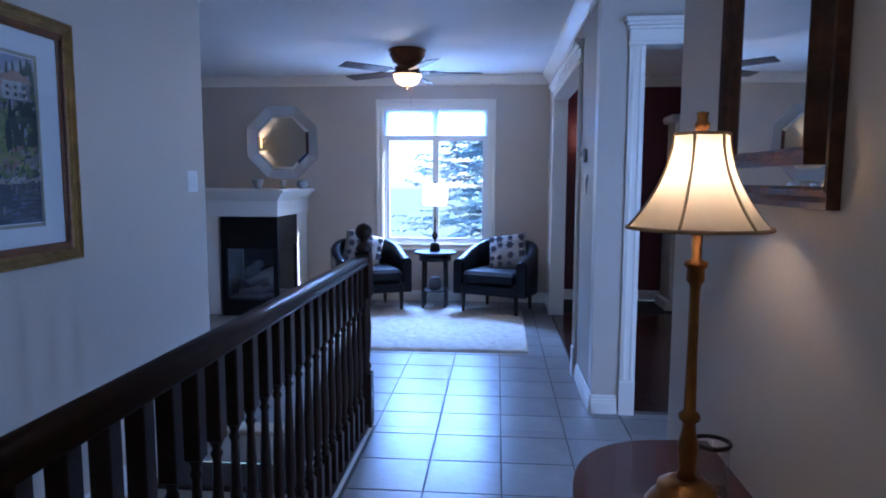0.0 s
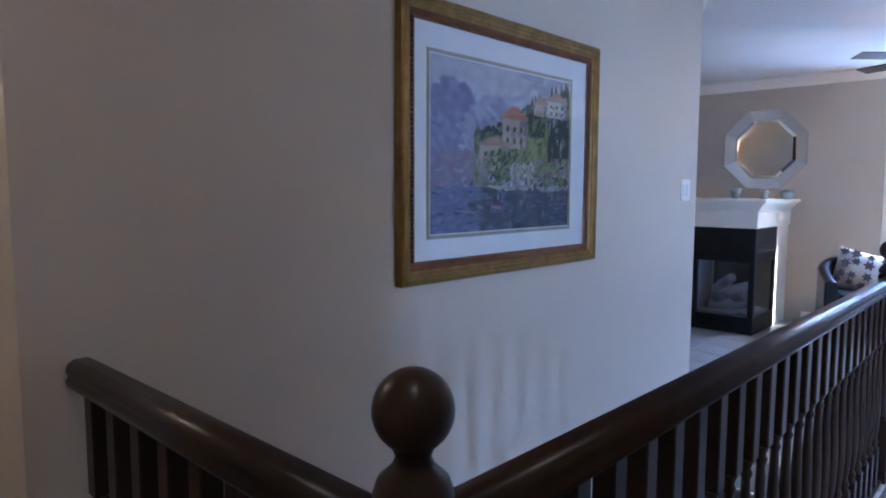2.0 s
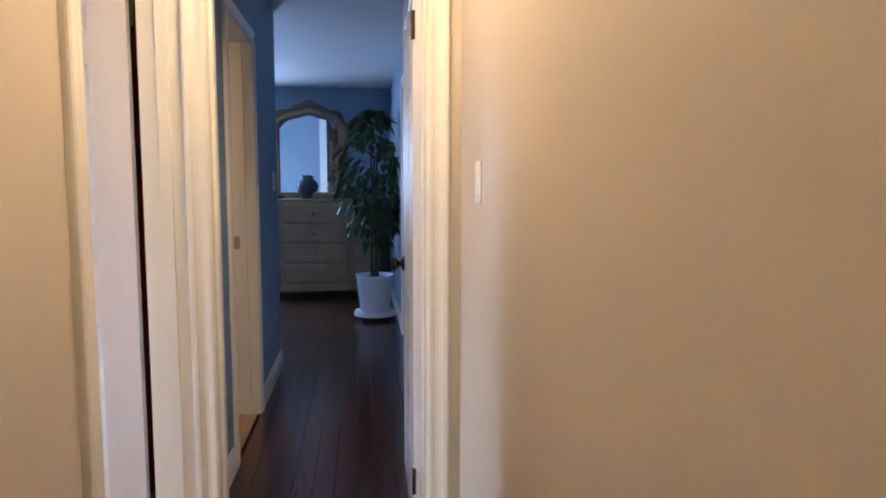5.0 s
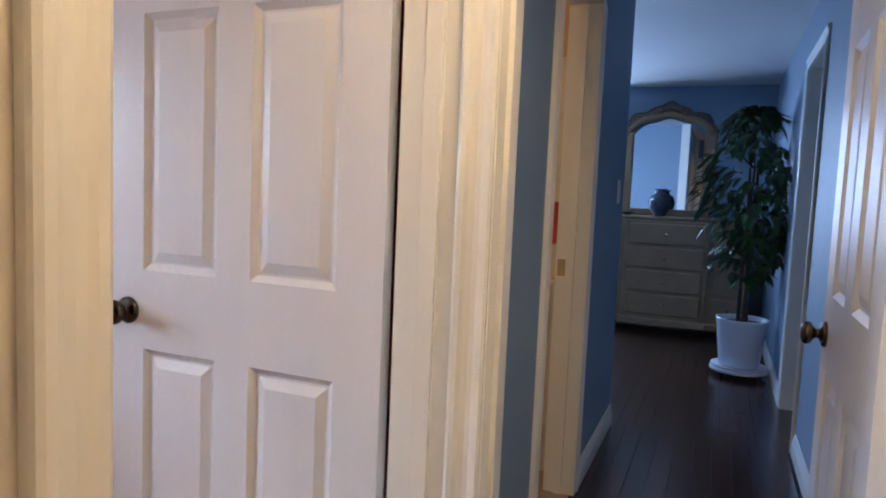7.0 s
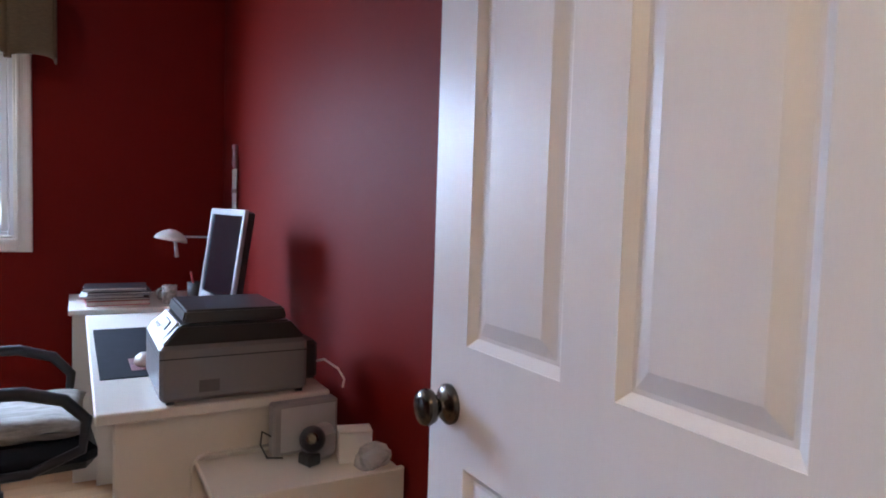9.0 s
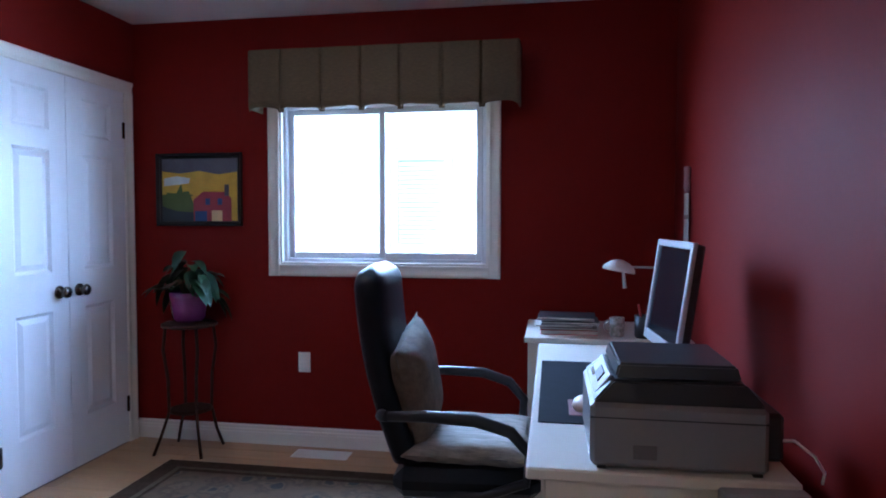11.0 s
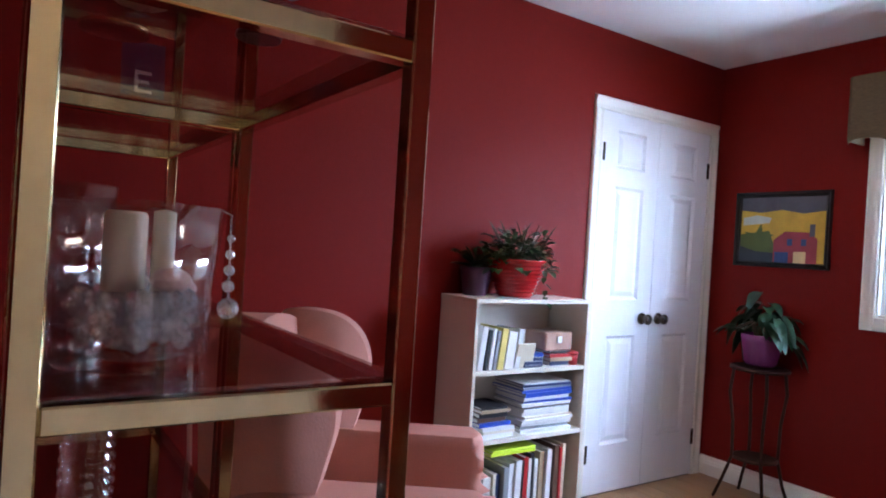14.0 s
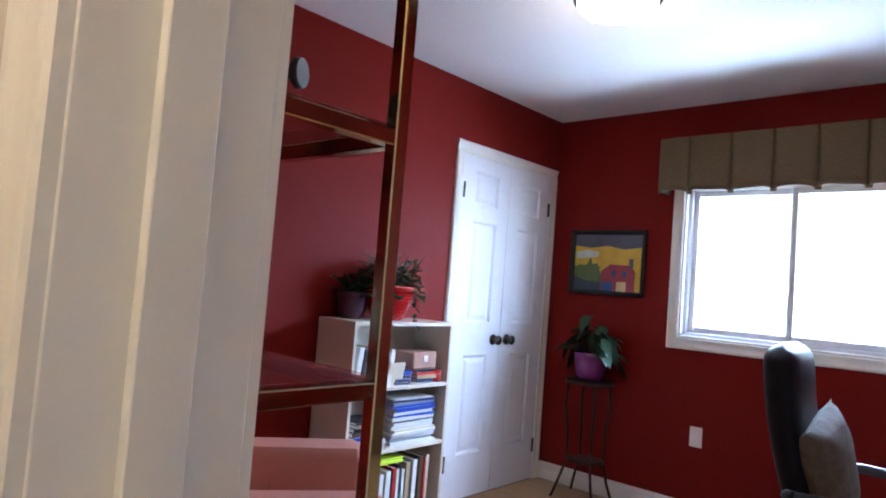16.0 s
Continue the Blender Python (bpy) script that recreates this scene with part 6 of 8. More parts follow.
VIOLET = shader("violet_glazed_pot", (0.17, 0.022, 0.13), 0.2, var=0.12, scale=6, coat=0.4)
vp = thing("potted_plant", pose(-0.57, -7.53, 0.722), "broad-leaved trailing plant in a violet pot", "plant")
piece("saucer", lambda bm: lathe(bm, [(0.09, 0.001), (0.12, 0.012), (0.125, 0.022), (0.115, 0.022), (0.09, 0.01)], 24, cap=False), GLASS, vp)
piece("pot", lambda bm: lathe(bm, [(0.075, 0.008), (0.09, 0.03), (0.105, 0.14), (0.112, 0.175), (0.104, 0.175), (0.095, 0.15)], 28, cap=False), VIOLET, vp)
piece("soil", lambda bm: lathe(bm, [(0.10, 0.155), (0.001, 0.160)], 20), SOIL, vp)


def broad(bm):
    r = random.Random(21)
    for k in range(64):
        a = r.uniform(0, 2 * math.pi)
        rad = r.uniform(0.02, 0.155)
        z = 0.31 - rad * 0.95 + r.uniform(-0.04, 0.07)
        if math.sin(a) > 0.3 and abs(math.cos(a)) < 0.6 and k:
            continue
        if k == 0:
            a, rad, z = 1.4, 0.03, 0.40
        y = rad * math.sin(a)
        y = y if y > -0.09 else -0.09
        leaf(bm, (rad * math.cos(a), y, z), (math.cos(a), max(-0.2, math.sin(a)), r.uniform(-0.9, 0.5)), (0, 0, 1), r.uniform(0.08, 0.13), r.uniform(0.06, 0.085), r.uniform(0.4, 1.1), 5)


def stems(bm):
    r = random.Random(22)
    for k in range(12):
        a = r.uniform(0, 2 * math.pi)
        tube(bm, [(0.03 * math.cos(a), 0.03 * math.sin(a), 0.155), (0.06 * math.cos(a), 0.06 * math.sin(a), 0.24), (0.14 * math.cos(a), max(-.08, 0.14 * math.sin(a)), 0.20)], 0.004, 5)


piece("leaves", broad, LEAF2, vp)
piece("stems", stems, STEMM, vp)

# ---- desk and its things ----
DESKM = shader("white_desk_laminate", (0.72, 0.69, 0.62), 0.35, var=0.03, scale=4)
dk = thing("desk", pose(0, 0, 0), "white laminate desk along the red wall", "desk")
boxpart("desktop", (-3.09, -2.52, -7.10, -5.60, 0.718, 0.745), DESKM, dk, bevel=0.004)
boxpart("end_panel", (-3.07, -2.56, -5.66, -5.635, 0, 0.718), DESKM, dk)
boxpart("end_panel", (-3.07, -2.56, -7.08, -7.055, 0, 0.718), DESKM, dk)
boxpart("modesty_panel", (-3.07, -3.05, -7.055, -5.66, 0.25, 0.718), DESKM, dk)
lu = thing("side_cabinet", pose(0, 0, 0), "low white open cabinet with a rounded side panel beside the desk", "cabinet")


def rounded_side(bm, y0, y1):
    """An upright board across x with its upper front corner rounded."""
    r = 0.035
    pts = [(-3.19, 0.0), (-2.735, 0.0)] + [(-2.735 - r + r * math.cos(radians(a)), 0.608 - r + r * math.sin(radians(a))) for a in range(0, 91, 10)] + [(-3.19, 0.608)]
    a = [bm.verts.new((x, y0, z)) for x, z in pts]
    b = [bm.verts.new((x, y1, z)) for x, z in pts]
    k = len(pts)
    for i in range(k):
        bm.faces.new((a[i], a[(i + 1) % k], b[(i + 1) % k], b[i]))
    fa, fb = bm.faces.new(a[::-1]), bm.faces.new(b)
    bmesh.ops.bevel(bm, geom=list(set(fa.edges) | set(fb.edges)), offset=0.003, segments=2, affect="EDGES", profile=0.5)


piece("side_panel", lambda bm: rounded_side(bm, -5.352, -5.332), DESKM, lu)
piece("side_panel", lambda bm: rounded_side(bm, -5.632, -5.612), DESKM, lu)
boxpart("top", (-3.19, -2.742, -5.611, -5.353, 0.578, 0.600), DESKM, lu, bevel=0.004)
boxpart("shelf", (-3.19, -2.76, -5.611, -5.353, 0.30, 0.318), DESKM, lu, bevel=0.002)
boxpart("back_panel", (-3.19, -3.176, -5.611, -5.353, 0.02, 0.577), DESKM, lu, bevel=0)
boxpart("floor_panel", (-3.19, -2.76, -5.611, -5.353, 0.02, 0.038), DESKM, lu, bevel=0.002)
cb = thing("white_cabinet", pose(0, 0, 0), "white cabinet under the window beside the desk", "cabinet")
boxpart("body", (-3.18, -2.47, -7.66, -7.13, 0.0, 0.742), DESKM, cb, bevel=0.003)
boxpart("top", (-3.19, -2.455, -7.67, -7.118, 0.742, 0.766), DESKM, cb, bevel=0.003)
SILVER = shader("silver_bezel_plastic", (0.55, 0.57, 0.60), 0.3, metal=0.3, var=0.03)
GADGET = shader("silver_grey_plastic", (0.33, 0.33, 0.35), 0.35, metal=0.2, var=0.06)
DARKPL = shader("charcoal_plastic", (0.022, 0.022, 0.026), 0.35, var=0.15)
gd = thing("media_drive", pose(-3.008, -5.572, 0.60, 0, 0, 4), "silver external drive box standing on the cabinet", "drive")
boxpart("case", (-0.088, 0.088, -0.022, 0.022, 0.0, 0.135), GADGET, gd, bevel=0.005)
boxpart("face_plate", (-0.080, 0.070, 0.022, 0.0245, 0.01, 0.125), SILVER, gd, bevel=0.002)
piece("cable", lambda bm: tube(bm, [(0.088, 0.0, 0.05), (0.115, 0.01, 0.07), (0.122, 0.02, 0.04), (0.108, 0.03, 0.008), (0.07, 0.04, 0.004)], 0.0025, 6), DARKPL, gd)
gw = thing("web_camera", pose(-3.018, -5.492, 0.60, 0, 0, 20), "silver desktop camera with a black ball lens", "camera")
boxpart("body", (-0.052, 0.040, -0.030, 0.030, 0.0, 0.088), GADGET, gw, bevel=0.018)
piece("ball", lambda bm: bmesh.ops.create_uvsphere(bm, u_segments=20, v_segments=12, radius=0.033, matrix=Matrix.Translation((0.030, 0.020, 0.066))), DARKPL, gw)
piece("lens", lambda bm: lathe(bm, [(0.016, 0.029), (0.015, 0.036), (0.006, 0.034)], 16, pose(0.030, 0.020, 0.066, -70, 0, -40)), NICKEL, gw)
boxpart("stand", (0.012, 0.052, -0.012, 0.036, 0.0, 0.030), DARKPL, gw, bevel=0.005)
pcb = thing("paper_cube", pose(-3.105, -5.455, 0.60, 0, 0, -14), "small white paper box", "box")
boxpart("body", (-0.042, 0.042, -0.030, 0.030, 0.0, 0.078), WHITEPLASTIC, pcb, bevel=0.003)
boxpart("lid_flap", (-0.043, 0.043, -0.031, 0.031, 0.078, 0.081), PAPER, pcb, bevel=0.001)
cf = thing("crumpled_bag", pose(-3.125, -5.392, 0.60), "crumpled clear plastic bag on the cabinet", "bag")


def crumple(bm):
    bmesh.ops.create_icosphere(bm, subdivisions=3, radius=0.034)
    for v in bm.verts:
        v.co *= 1 + 0.45 * noise.noise(v.co * 40)
        v.co.x *= 1.4
        v.co.z = max(0.0, v.co.z + 0.024)


piece("film", crumple, shader("clear_wrinkled_film", (0.85, 0.86, 0.88), 0.15, transmission=0.5, bump=0.3, bscale=30), cf)

PRSIDE = shader("pewter_printer_plastic", (0.21, 0.205, 0.21), 0.42, metal=0.1, var=0.05, scale=5)
pr = thing("printer", pose(-2.660, -5.615, 0.745) @ Matrix.Diagonal((0.83, 0.88, 0.89, 1)), "grey and black all-in-one printer on the desk", "printer")


def printer_body(bm):
    # cross section across the width (x towards the wall), run along the depth
    x0, x1, y0, y1 = -0.445, 0.0, -0.40, 0.0
    box(bm, x0, x1, y0, y1, 0.006, 0.165, 0.012)


piece("body", printer_body, PRSIDE, pr)


def taper(bm, lo, hi, z0, z1):
    a = [bm.verts.new((x, y, z0)) for x, y in ((lo[0], lo[2]), (lo[1], lo[2]), (lo[1], lo[3]), (lo[0], lo[3]))]
    b = [bm.verts.new((x, y, z1)) for x, y in ((hi[0], hi[2]), (hi[1], hi[2]), (hi[1], hi[3]), (hi[0], hi[3]))]
    for i in range(4):
        bm.faces.new((a[i], a[(i + 1) % 4], b[(i + 1) % 4], b[i]))
    bm.faces.new(a[::-1])
    bm.faces.new(b)
    bmesh.ops.bevel(bm, geom=bm.edges[:], offset=0.006, segments=2, affect="EDGES")


piece("scanner_waist", lambda bm: taper(bm, (-0.44, -0.005, -0.395, -0.005), (-0.395, -0.060, -0.36, -0.035), 0.165, 0.216), DARKPL, pr)
piece("scanner_lid", lambda bm: taper(bm, (-0.385, -0.065, -0.35, -0.030), (-0.375, -0.075, -0.345, -0.038), 0.222, 0.258), DARKPL, pr)
panel = piece("control_panel", lambda bm: box(bm, -0.004, 0.004, -0.33, -0.06, -0.036, 0.036, 0.003), GADGET, pr)
panel.matrix_local = pose(-0.036, 0, 0.194, 0, -40, 0)
boxpart("display", (0.004, 0.008, -0.22, -0.12, -0.010, 0.022), DARKPL, panel, bevel=0.002)
for k in range(4):
    boxpart("button", (0.004, 0.009, -0.30 + 0.02 * k, -0.288 + 0.02 * k, -0.02, -0.008), WHITEPLASTIC, panel, bevel=0.002)
boxpart("seam", (-0.446, 0.001, -0.39, 0.0015, 0.128, 0.131), DARKPL, pr, bevel=0)
boxpart("badge", (-0.17, -0.11, -0.001, 0.002, 0.03, 0.065), shader("brushed_badge", (0.12, 0.11, 0.11), 0.4), pr, bevel=0.001)
boxpart("rear_duplexer", (-0.50, -0.445, -0.34, -0.06, 0.02, 0.14), DARKPL, pr, bevel=0.01)
piece("cable", lambda bm: tube(bm, [(-0.49, -0.08, 0.07), (-0.52, -0.05, 0.08), (-0.55, 0.0, 0.06), (-0.565, 0.02, 0.03), (-0.56, 0.02, 0.004)], 0.004, 6), WHITEPLASTIC, pr)
for x in (-0.42, -0.03):
    boxpart("foot", (x - 0.012, x + 0.012, -0.03, -0.006, 0.0, 0.008), DARKPL, pr, bevel=0.001)

pad = boxpart("desk_pad", (-2.80, -2.54, -6.72, -5.93, 0.745, 0.748), shader("dark_grey_desk_pad", (0.009, 0.010, 0.016), 0.9, var=0.15, scale=20, spec=0.1), None, bevel=0.001)
tagged(pad, "dark grey rectangular desk pad", "desk pad")
mp_ = boxpart("mouse_pad", (-2.80, -2.625, -6.16, -6.00, 0.7483, 0.7503), shader("pink_brown_mouse_pad", (0.20, 0.08, 0.09), 0.6, var=0.3, scale=25), None, bevel=0.001)
tagged(mp_, "small pinkish mouse pad on the desk pad", "mouse pad")
ms = thing("computer_mouse", pose(-2.668, -6.07, 0.7503), "pale rounded computer mouse on its pad", "mouse")
piece("shell", lambda bm: lathe(bm, [(0.030, 0.0), (0.033, 0.008), (0.029, 0.022), (0.018, 0.032), (0.001, 0.035)], 20, Matrix.Diagonal((1, 1.55, 1, 1))), shader("pale_mouse_plastic", (0.72, 0.60, 0.52), 0.35), ms)
mo = thing("monitor", pose(-2.97, -6.42, 0.745, 0, 0, 0), "silver-framed flat monitor facing the chair", "monitor")
SCREEN = shader("dark_glossy_screen", (0.012, 0.012, 0.016), 0.12, var=0.0, bump=0.0)
tilt = pose(0, 0, 0.30, 0, -8, 4)
hd = piece("display", lambda bm: box(bm, -0.018, 0.012, -0.215, 0.215, -0.175, 0.175, 0.006), DARKPL, mo)
hd.matrix_local = tilt
piece("bezel", lambda bm: (box(bm, 0.008, 0.022, -0.225, -0.200, -0.18, 0.18, 0.003), box(bm, 0.008, 0.022, 0.200, 0.225, -0.18, 0.18, 0.003), box(bm, 0.008, 0.022, -0.2, 0.2, 0.157, 0.18, 0.003), box(bm, 0.008, 0.022, -0.2, 0.2, -0.18, -0.145, 0.003)), SILVER, hd)
boxpart("screen", (0.012, 0.016, -0.2, 0.2, -0.145, 0.157), SCREEN, hd, bevel=0)
piece("neck", lambda bm: box(bm, -0.05, -0.02, -0.04, 0.04, 0.008, 0.26, 0.006), SILVER, mo)
piece("foot", lambda bm: lathe(bm, [(0.12, 0.0), (0.12, 0.006), (0.10, 0.012), (0.03, 0.016)], 28), SILVER, mo)
dl = thing("desk_lamp", pose(-3.13, -7.30, 0.766), "small white desk lamp with a thin arm", "lamp")
piece("base", lambda bm: lathe(bm, [(0.06, 0.0), (0.06, 0.01), (0.02, 0.016)], 24), DARKPL, dl)
piece("arm", lambda bm: tube(bm, [(0, 0, 0.012), (0, 0, 0.29), (0.03, 0.0, 0.31), (0.23, 0.03, 0.313)], 0.005, 8), SILVER, dl)
piece("shade", lambda bm: lathe(bm, [(0.075, 0.0), (0.07, 0.018), (0.045, 0.04), (0.015, 0.052), (0.001, 0.053)], 24, pose(0.25, 0.03, 0.295, 0, -10, 0)), WHITEPLASTIC, dl)
piece("handle", lambda bm: tube(bm, [(0.23, 0.03, 0.30), (0.222, 0.03, 0.215)], [0.006, 0.009], 8), SILVER, dl)
for k, (cv, t) in enumerate((("red", .022), ("brown", .012), ("white", .010), ("grey", .008), ("black", .012), ("white", .006), ("black", .014))):
    z = 0.766 + sum(x for _, x in (("red", .022), ("brown", .012), ("white", .010), ("grey", .008), ("black", .012), ("white", .006), ("black", .014))[:k])
    book(pose(-2.65 + rb.uniform(-.02, .02), -7.30 + rb.uniform(-.015, .015), z + t / 2, 90, 0, 90 + rb.uniform(-6, 6)) @ pose(-0.10, 0, -0.13), t - 0.001, 0.20, 0.26, cv, "%s magazine in the pile on the white cabinet" % cv)
mg = thing("mug", pose(-2.87, -7.22, 0.766), "patterned grey ceramic mug", "mug")
piece("body", lambda bm: lathe(bm, [(0.030, 0.0), (0.033, 0.004), (0.034, 0.085), (0.031, 0.085), (0.030, 0.008), (0.001, 0.006)], 22, cap=False), shader("speckled_mug_glaze", (0.38, 0.36, 0.32), 0.3, var=0.6, scale=60), mg)
piece("handle", lambda bm: tube(bm, [(0.033 + 0.022 * math.sin(a), 0, 0.045 + 0.026 * math.cos(a)) for a in [k * math.pi / 8 for k in range(9)]], 0.005, 6), shader("mug_glaze", (0.4, 0.38, 0.34), 0.3), mg)
pc = thing("pen_cup", pose(-2.99, -7.20, 0.766), "black pen cup with a red pen", "pen cup")
piece("cup", lambda bm: lathe(bm, [(0.04, 0.0), (0.045, 0.01), (0.045, 0.10), (0.041, 0.10), (0.04, 0.012), (0.001, 0.01)], 20, cap=False), DARKPL, pc)
piece("pen", lambda bm: tube(bm, [(0.0, 0.0, 0.012), (0.03, 0.01, 0.15)], 0.005, 6), COVERS["red"], pc)
sc2 = thing("wall_hanging", pose(-3.19, -7.34, 1.12), "narrow pale paper hanging pinned to the red wall", "wall hanging")
boxpart("sheet", (0.0, 0.004, -0.05, 0.05, 0.05, 0.30), shader("grey_paper", (0.45, 0.44, 0.42), 0.8, var=0.15, scale=12), sc2, bevel=0.001)
boxpart("band", (0.004, 0.008, -0.05, 0.05, 0.18, 0.20), COVERS["brown"], sc2, bevel=0.001)
piece("bow", lambda bm: lathe(bm, [(0.01, 0.30), (0.03, 0.33), (0.022, 0.38), (0.03, 0.42), (0.005, 0.425)], 10, Matrix.Diagonal((0.6, 1, 1, 1))), shader("mauve_ribbon", (0.30, 0.16, 0.17), 0.6), sc2)

# ---- office chair ----
och = thing("office_chair", pose(-2.24, -6.50, 0, 0, 0, 4), "black leather high-back office chair with cushions", "chair")


def chair_back(bm):
    # a padded slab that leans and curves; local +x is behind the sitter
    nz = 30
    rings = []
    for k in range(nz + 1):
        v = k / nz
        z = 0.47 + 0.665 * v
        x = 0.16 + 0.13 * v + 0.03 * math.sin(v * 3.1)
        half = 0.235 * (1 - 0.12 * (1 - v)) * (1 - 0.42 * max(0, (v - 0.88) / 0.12) ** 3)
        th = 0.060 * max(0.03, 1 - max(0, (v - 0.90) / 0.10) ** 2) ** 0.5
        ring = []
        for i in range(24):
            a = 2 * math.pi * i / 24
            c, s = math.cos(a), math.sin(a)
            ring.append(bm.verts.new((x + th * (abs(c) ** 0.6) * (1 if c > 0 else -1), half * (abs(s) ** 0.45) * (1 if s > 0 else -1), z)))
        rings.append(ring)
    for a, b in zip(rings, rings[1:]):
        for i in range(24):
            bm.faces.new((a[i], a[(i + 1) % 24], b[(i + 1) % 24], b[i])).smooth = True
    bm.faces.new(rings[0][::-1])
    bm.faces.new(rings[-1])


piece("backrest", chair_back, LEATHER, och)
boxpart("seat", (-0.29, 0.20, -0.26, 0.26, 0.37, 0.47), LEATHER, och, bevel=0.035)
for s in (-1, 1):
    arm = piece("armrest", lambda bm: tube(bm, [(0.20, s * 0.315, 0.665), (0.08, s * 0.325, 0.672), (-0.08, s * 0.33, 0.665), (-0.19, s * 0.325, 0.63), (-0.25, s * 0.315, 0.56), (-0.24, s * 0.30, 0.46), (-0.10, s * 0.28, 0.40), (0.05, s * 0.25, 0.39)], [0.016, 0.019, 0.021, 0.020, 0.018, 0.016, 0.015, 0.014], 10), DARKPL, och)
    piece("arm_bracket", lambda bm: tube(bm, [(0.20, s * 0.315, 0.665), (0.235, s * 0.26, 0.65), (0.24, s * 0.20, 0.64)], 0.018, 8), DARKPL, och)
piece("gas_column", lambda bm: lathe(bm, [(0.03, 0.10), (0.03, 0.25), (0.022, 0.25), (0.022, 0.36), (0.09, 0.372)], 16), DARKPL, och)
for k in range(5):
    a = radians(72 * k + 20)
    c, s = math.cos(a), math.sin(a)
    sp = piece("spoke", lambda bm: tube(bm, [(0.02 * c, 0.02 * s, 0.115), (0.29 * c, 0.29 * s, 0.075)], [0.028, 0.018], 8), DARKPL, och)
    piece("caster", lambda bm: lathe(bm, [(0.001, -0.022), (0.022, -0.022), (0.027, -0.015), (0.027, 0.015), (0.022, 0.022), (0.001, 0.022)], 16, pose(0.29 * c, 0.29 * s, 0.038, 90, 0, 72 * k + 20)), DARKPL, sp)
QUILT = shader("grey_beige_cushion_cloth", (0.14, 0.10, 0.065), 0.85, var=0.28, scale=22, bump=0.25, bscale=90)
cq = piece("cushion", lambda bm: soft(bm, 0.205, 0.205, 0.075), QUILT)
cq.matrix_world = pose(-2.095, -6.47, 0.70, 0, -82, 0) @ pose(0, 0, 0, 0, 0, 12)
tagged(cq, "grey-beige square cushion against the chair back", "cushion")
SEATC = shader("pale_striped_seat_cloth", (0.30, 0.27, 0.23), 0.85, var=0.38, scale=14, bump=0.3, bscale=60, stretch=(1, 5, 1))
cs = piece("seat_cushion", lambda bm: soft(bm, 0.22, 0.24, 0.042, p=6), SEATC)
cs.matrix_world = pose(-2.30, -6.50, 0.505)
tagged(cs, "pale striped flat cushion on the office chair seat", "cushion")

# ---- wing chair ----
PINK = shader("dusty_pink_velvet", (0.46, 0.195, 0.14), 0.75, var=0.10, scale=5, bump=0.10, bscale=160)
wc = thing("armchair", pose(-0.78, -5.034, 0, 0, 0, -35), "dusty pink velvet wing armchair", "armchair")


def roundslab(bm, pts, x0, x1, bev=0.03):
    """A slab with the outline pts (y, z), from x0 to x1, its rims rounded."""
    for _ in range(2):
        pts = [p for (y, z), (v, w) in zip(pts, pts[1:] + pts[:1]) for p in ((0.75 * y + 0.25 * v, 0.75 * z + 0.25 * w), (0.25 * y + 0.75 * v, 0.25 * z + 0.75 * w))]
    a = [bm.verts.new((x0, y, z)) for y, z in pts]
    b = [bm.verts.new((x1, y, z)) for y, z in pts]
    k = len(pts)
    es = []
    for i in range(k):
        bm.faces.new((a[i], a[(i + 1) % k], b[(i + 1) % k], b[i]))
    fa, fb = bm.faces.new(a[::-1]), bm.faces.new(b)
    bmesh.ops.bevel(bm, geom=list(set(fa.edges) | set(fb.edges)), offset=bev, segments=4, affect="EDGES", profile=0.5)
    for f in bm.faces:
        f.smooth = True


boxpart("seat", (-0.25, 0.25, -0.48, 0.22, 0.30, 0.45), PINK, wc, bevel=0.05)
boxpart("base", (-0.30, 0.30, -0.42, 0.28, 0.14, 0.30), PINK, wc, bevel=0.02)


def wing_back(bm):
    n = 12
    front, rear = [], []
    for k in range(n + 1):
        u = -1 + 2 * k / n
        top = 1.02 - 0.05 * u * u
        front.append((0.30 * u, top))
    pts = [(-0.29, 0.30)] + [(x, z) for x, z in front] + [(0.29, 0.30)]
    a = [bm.verts.new((x, 0.20 + 0.10 * (z - 0.3), z)) for x, z in pts]
    b = [bm.verts.new((x * 0.98, 0.33 + 0.10 * (z - 0.3), z - 0.004)) for x, z in pts]
    k = len(pts)
    for i in range(k):
        bm.faces.new((a[i], a[(i + 1) % k], b[(i + 1) % k], b[i]))
    fa, fb = bm.faces.new(a[::-1]), bm.faces.new(b)
    bmesh.ops.bevel(bm, geom=list(set(fa.edges) | set(fb.edges)), offset=0.035, segments=4, affect="EDGES", profile=0.5)
    for f in bm.faces:
        f.smooth = True


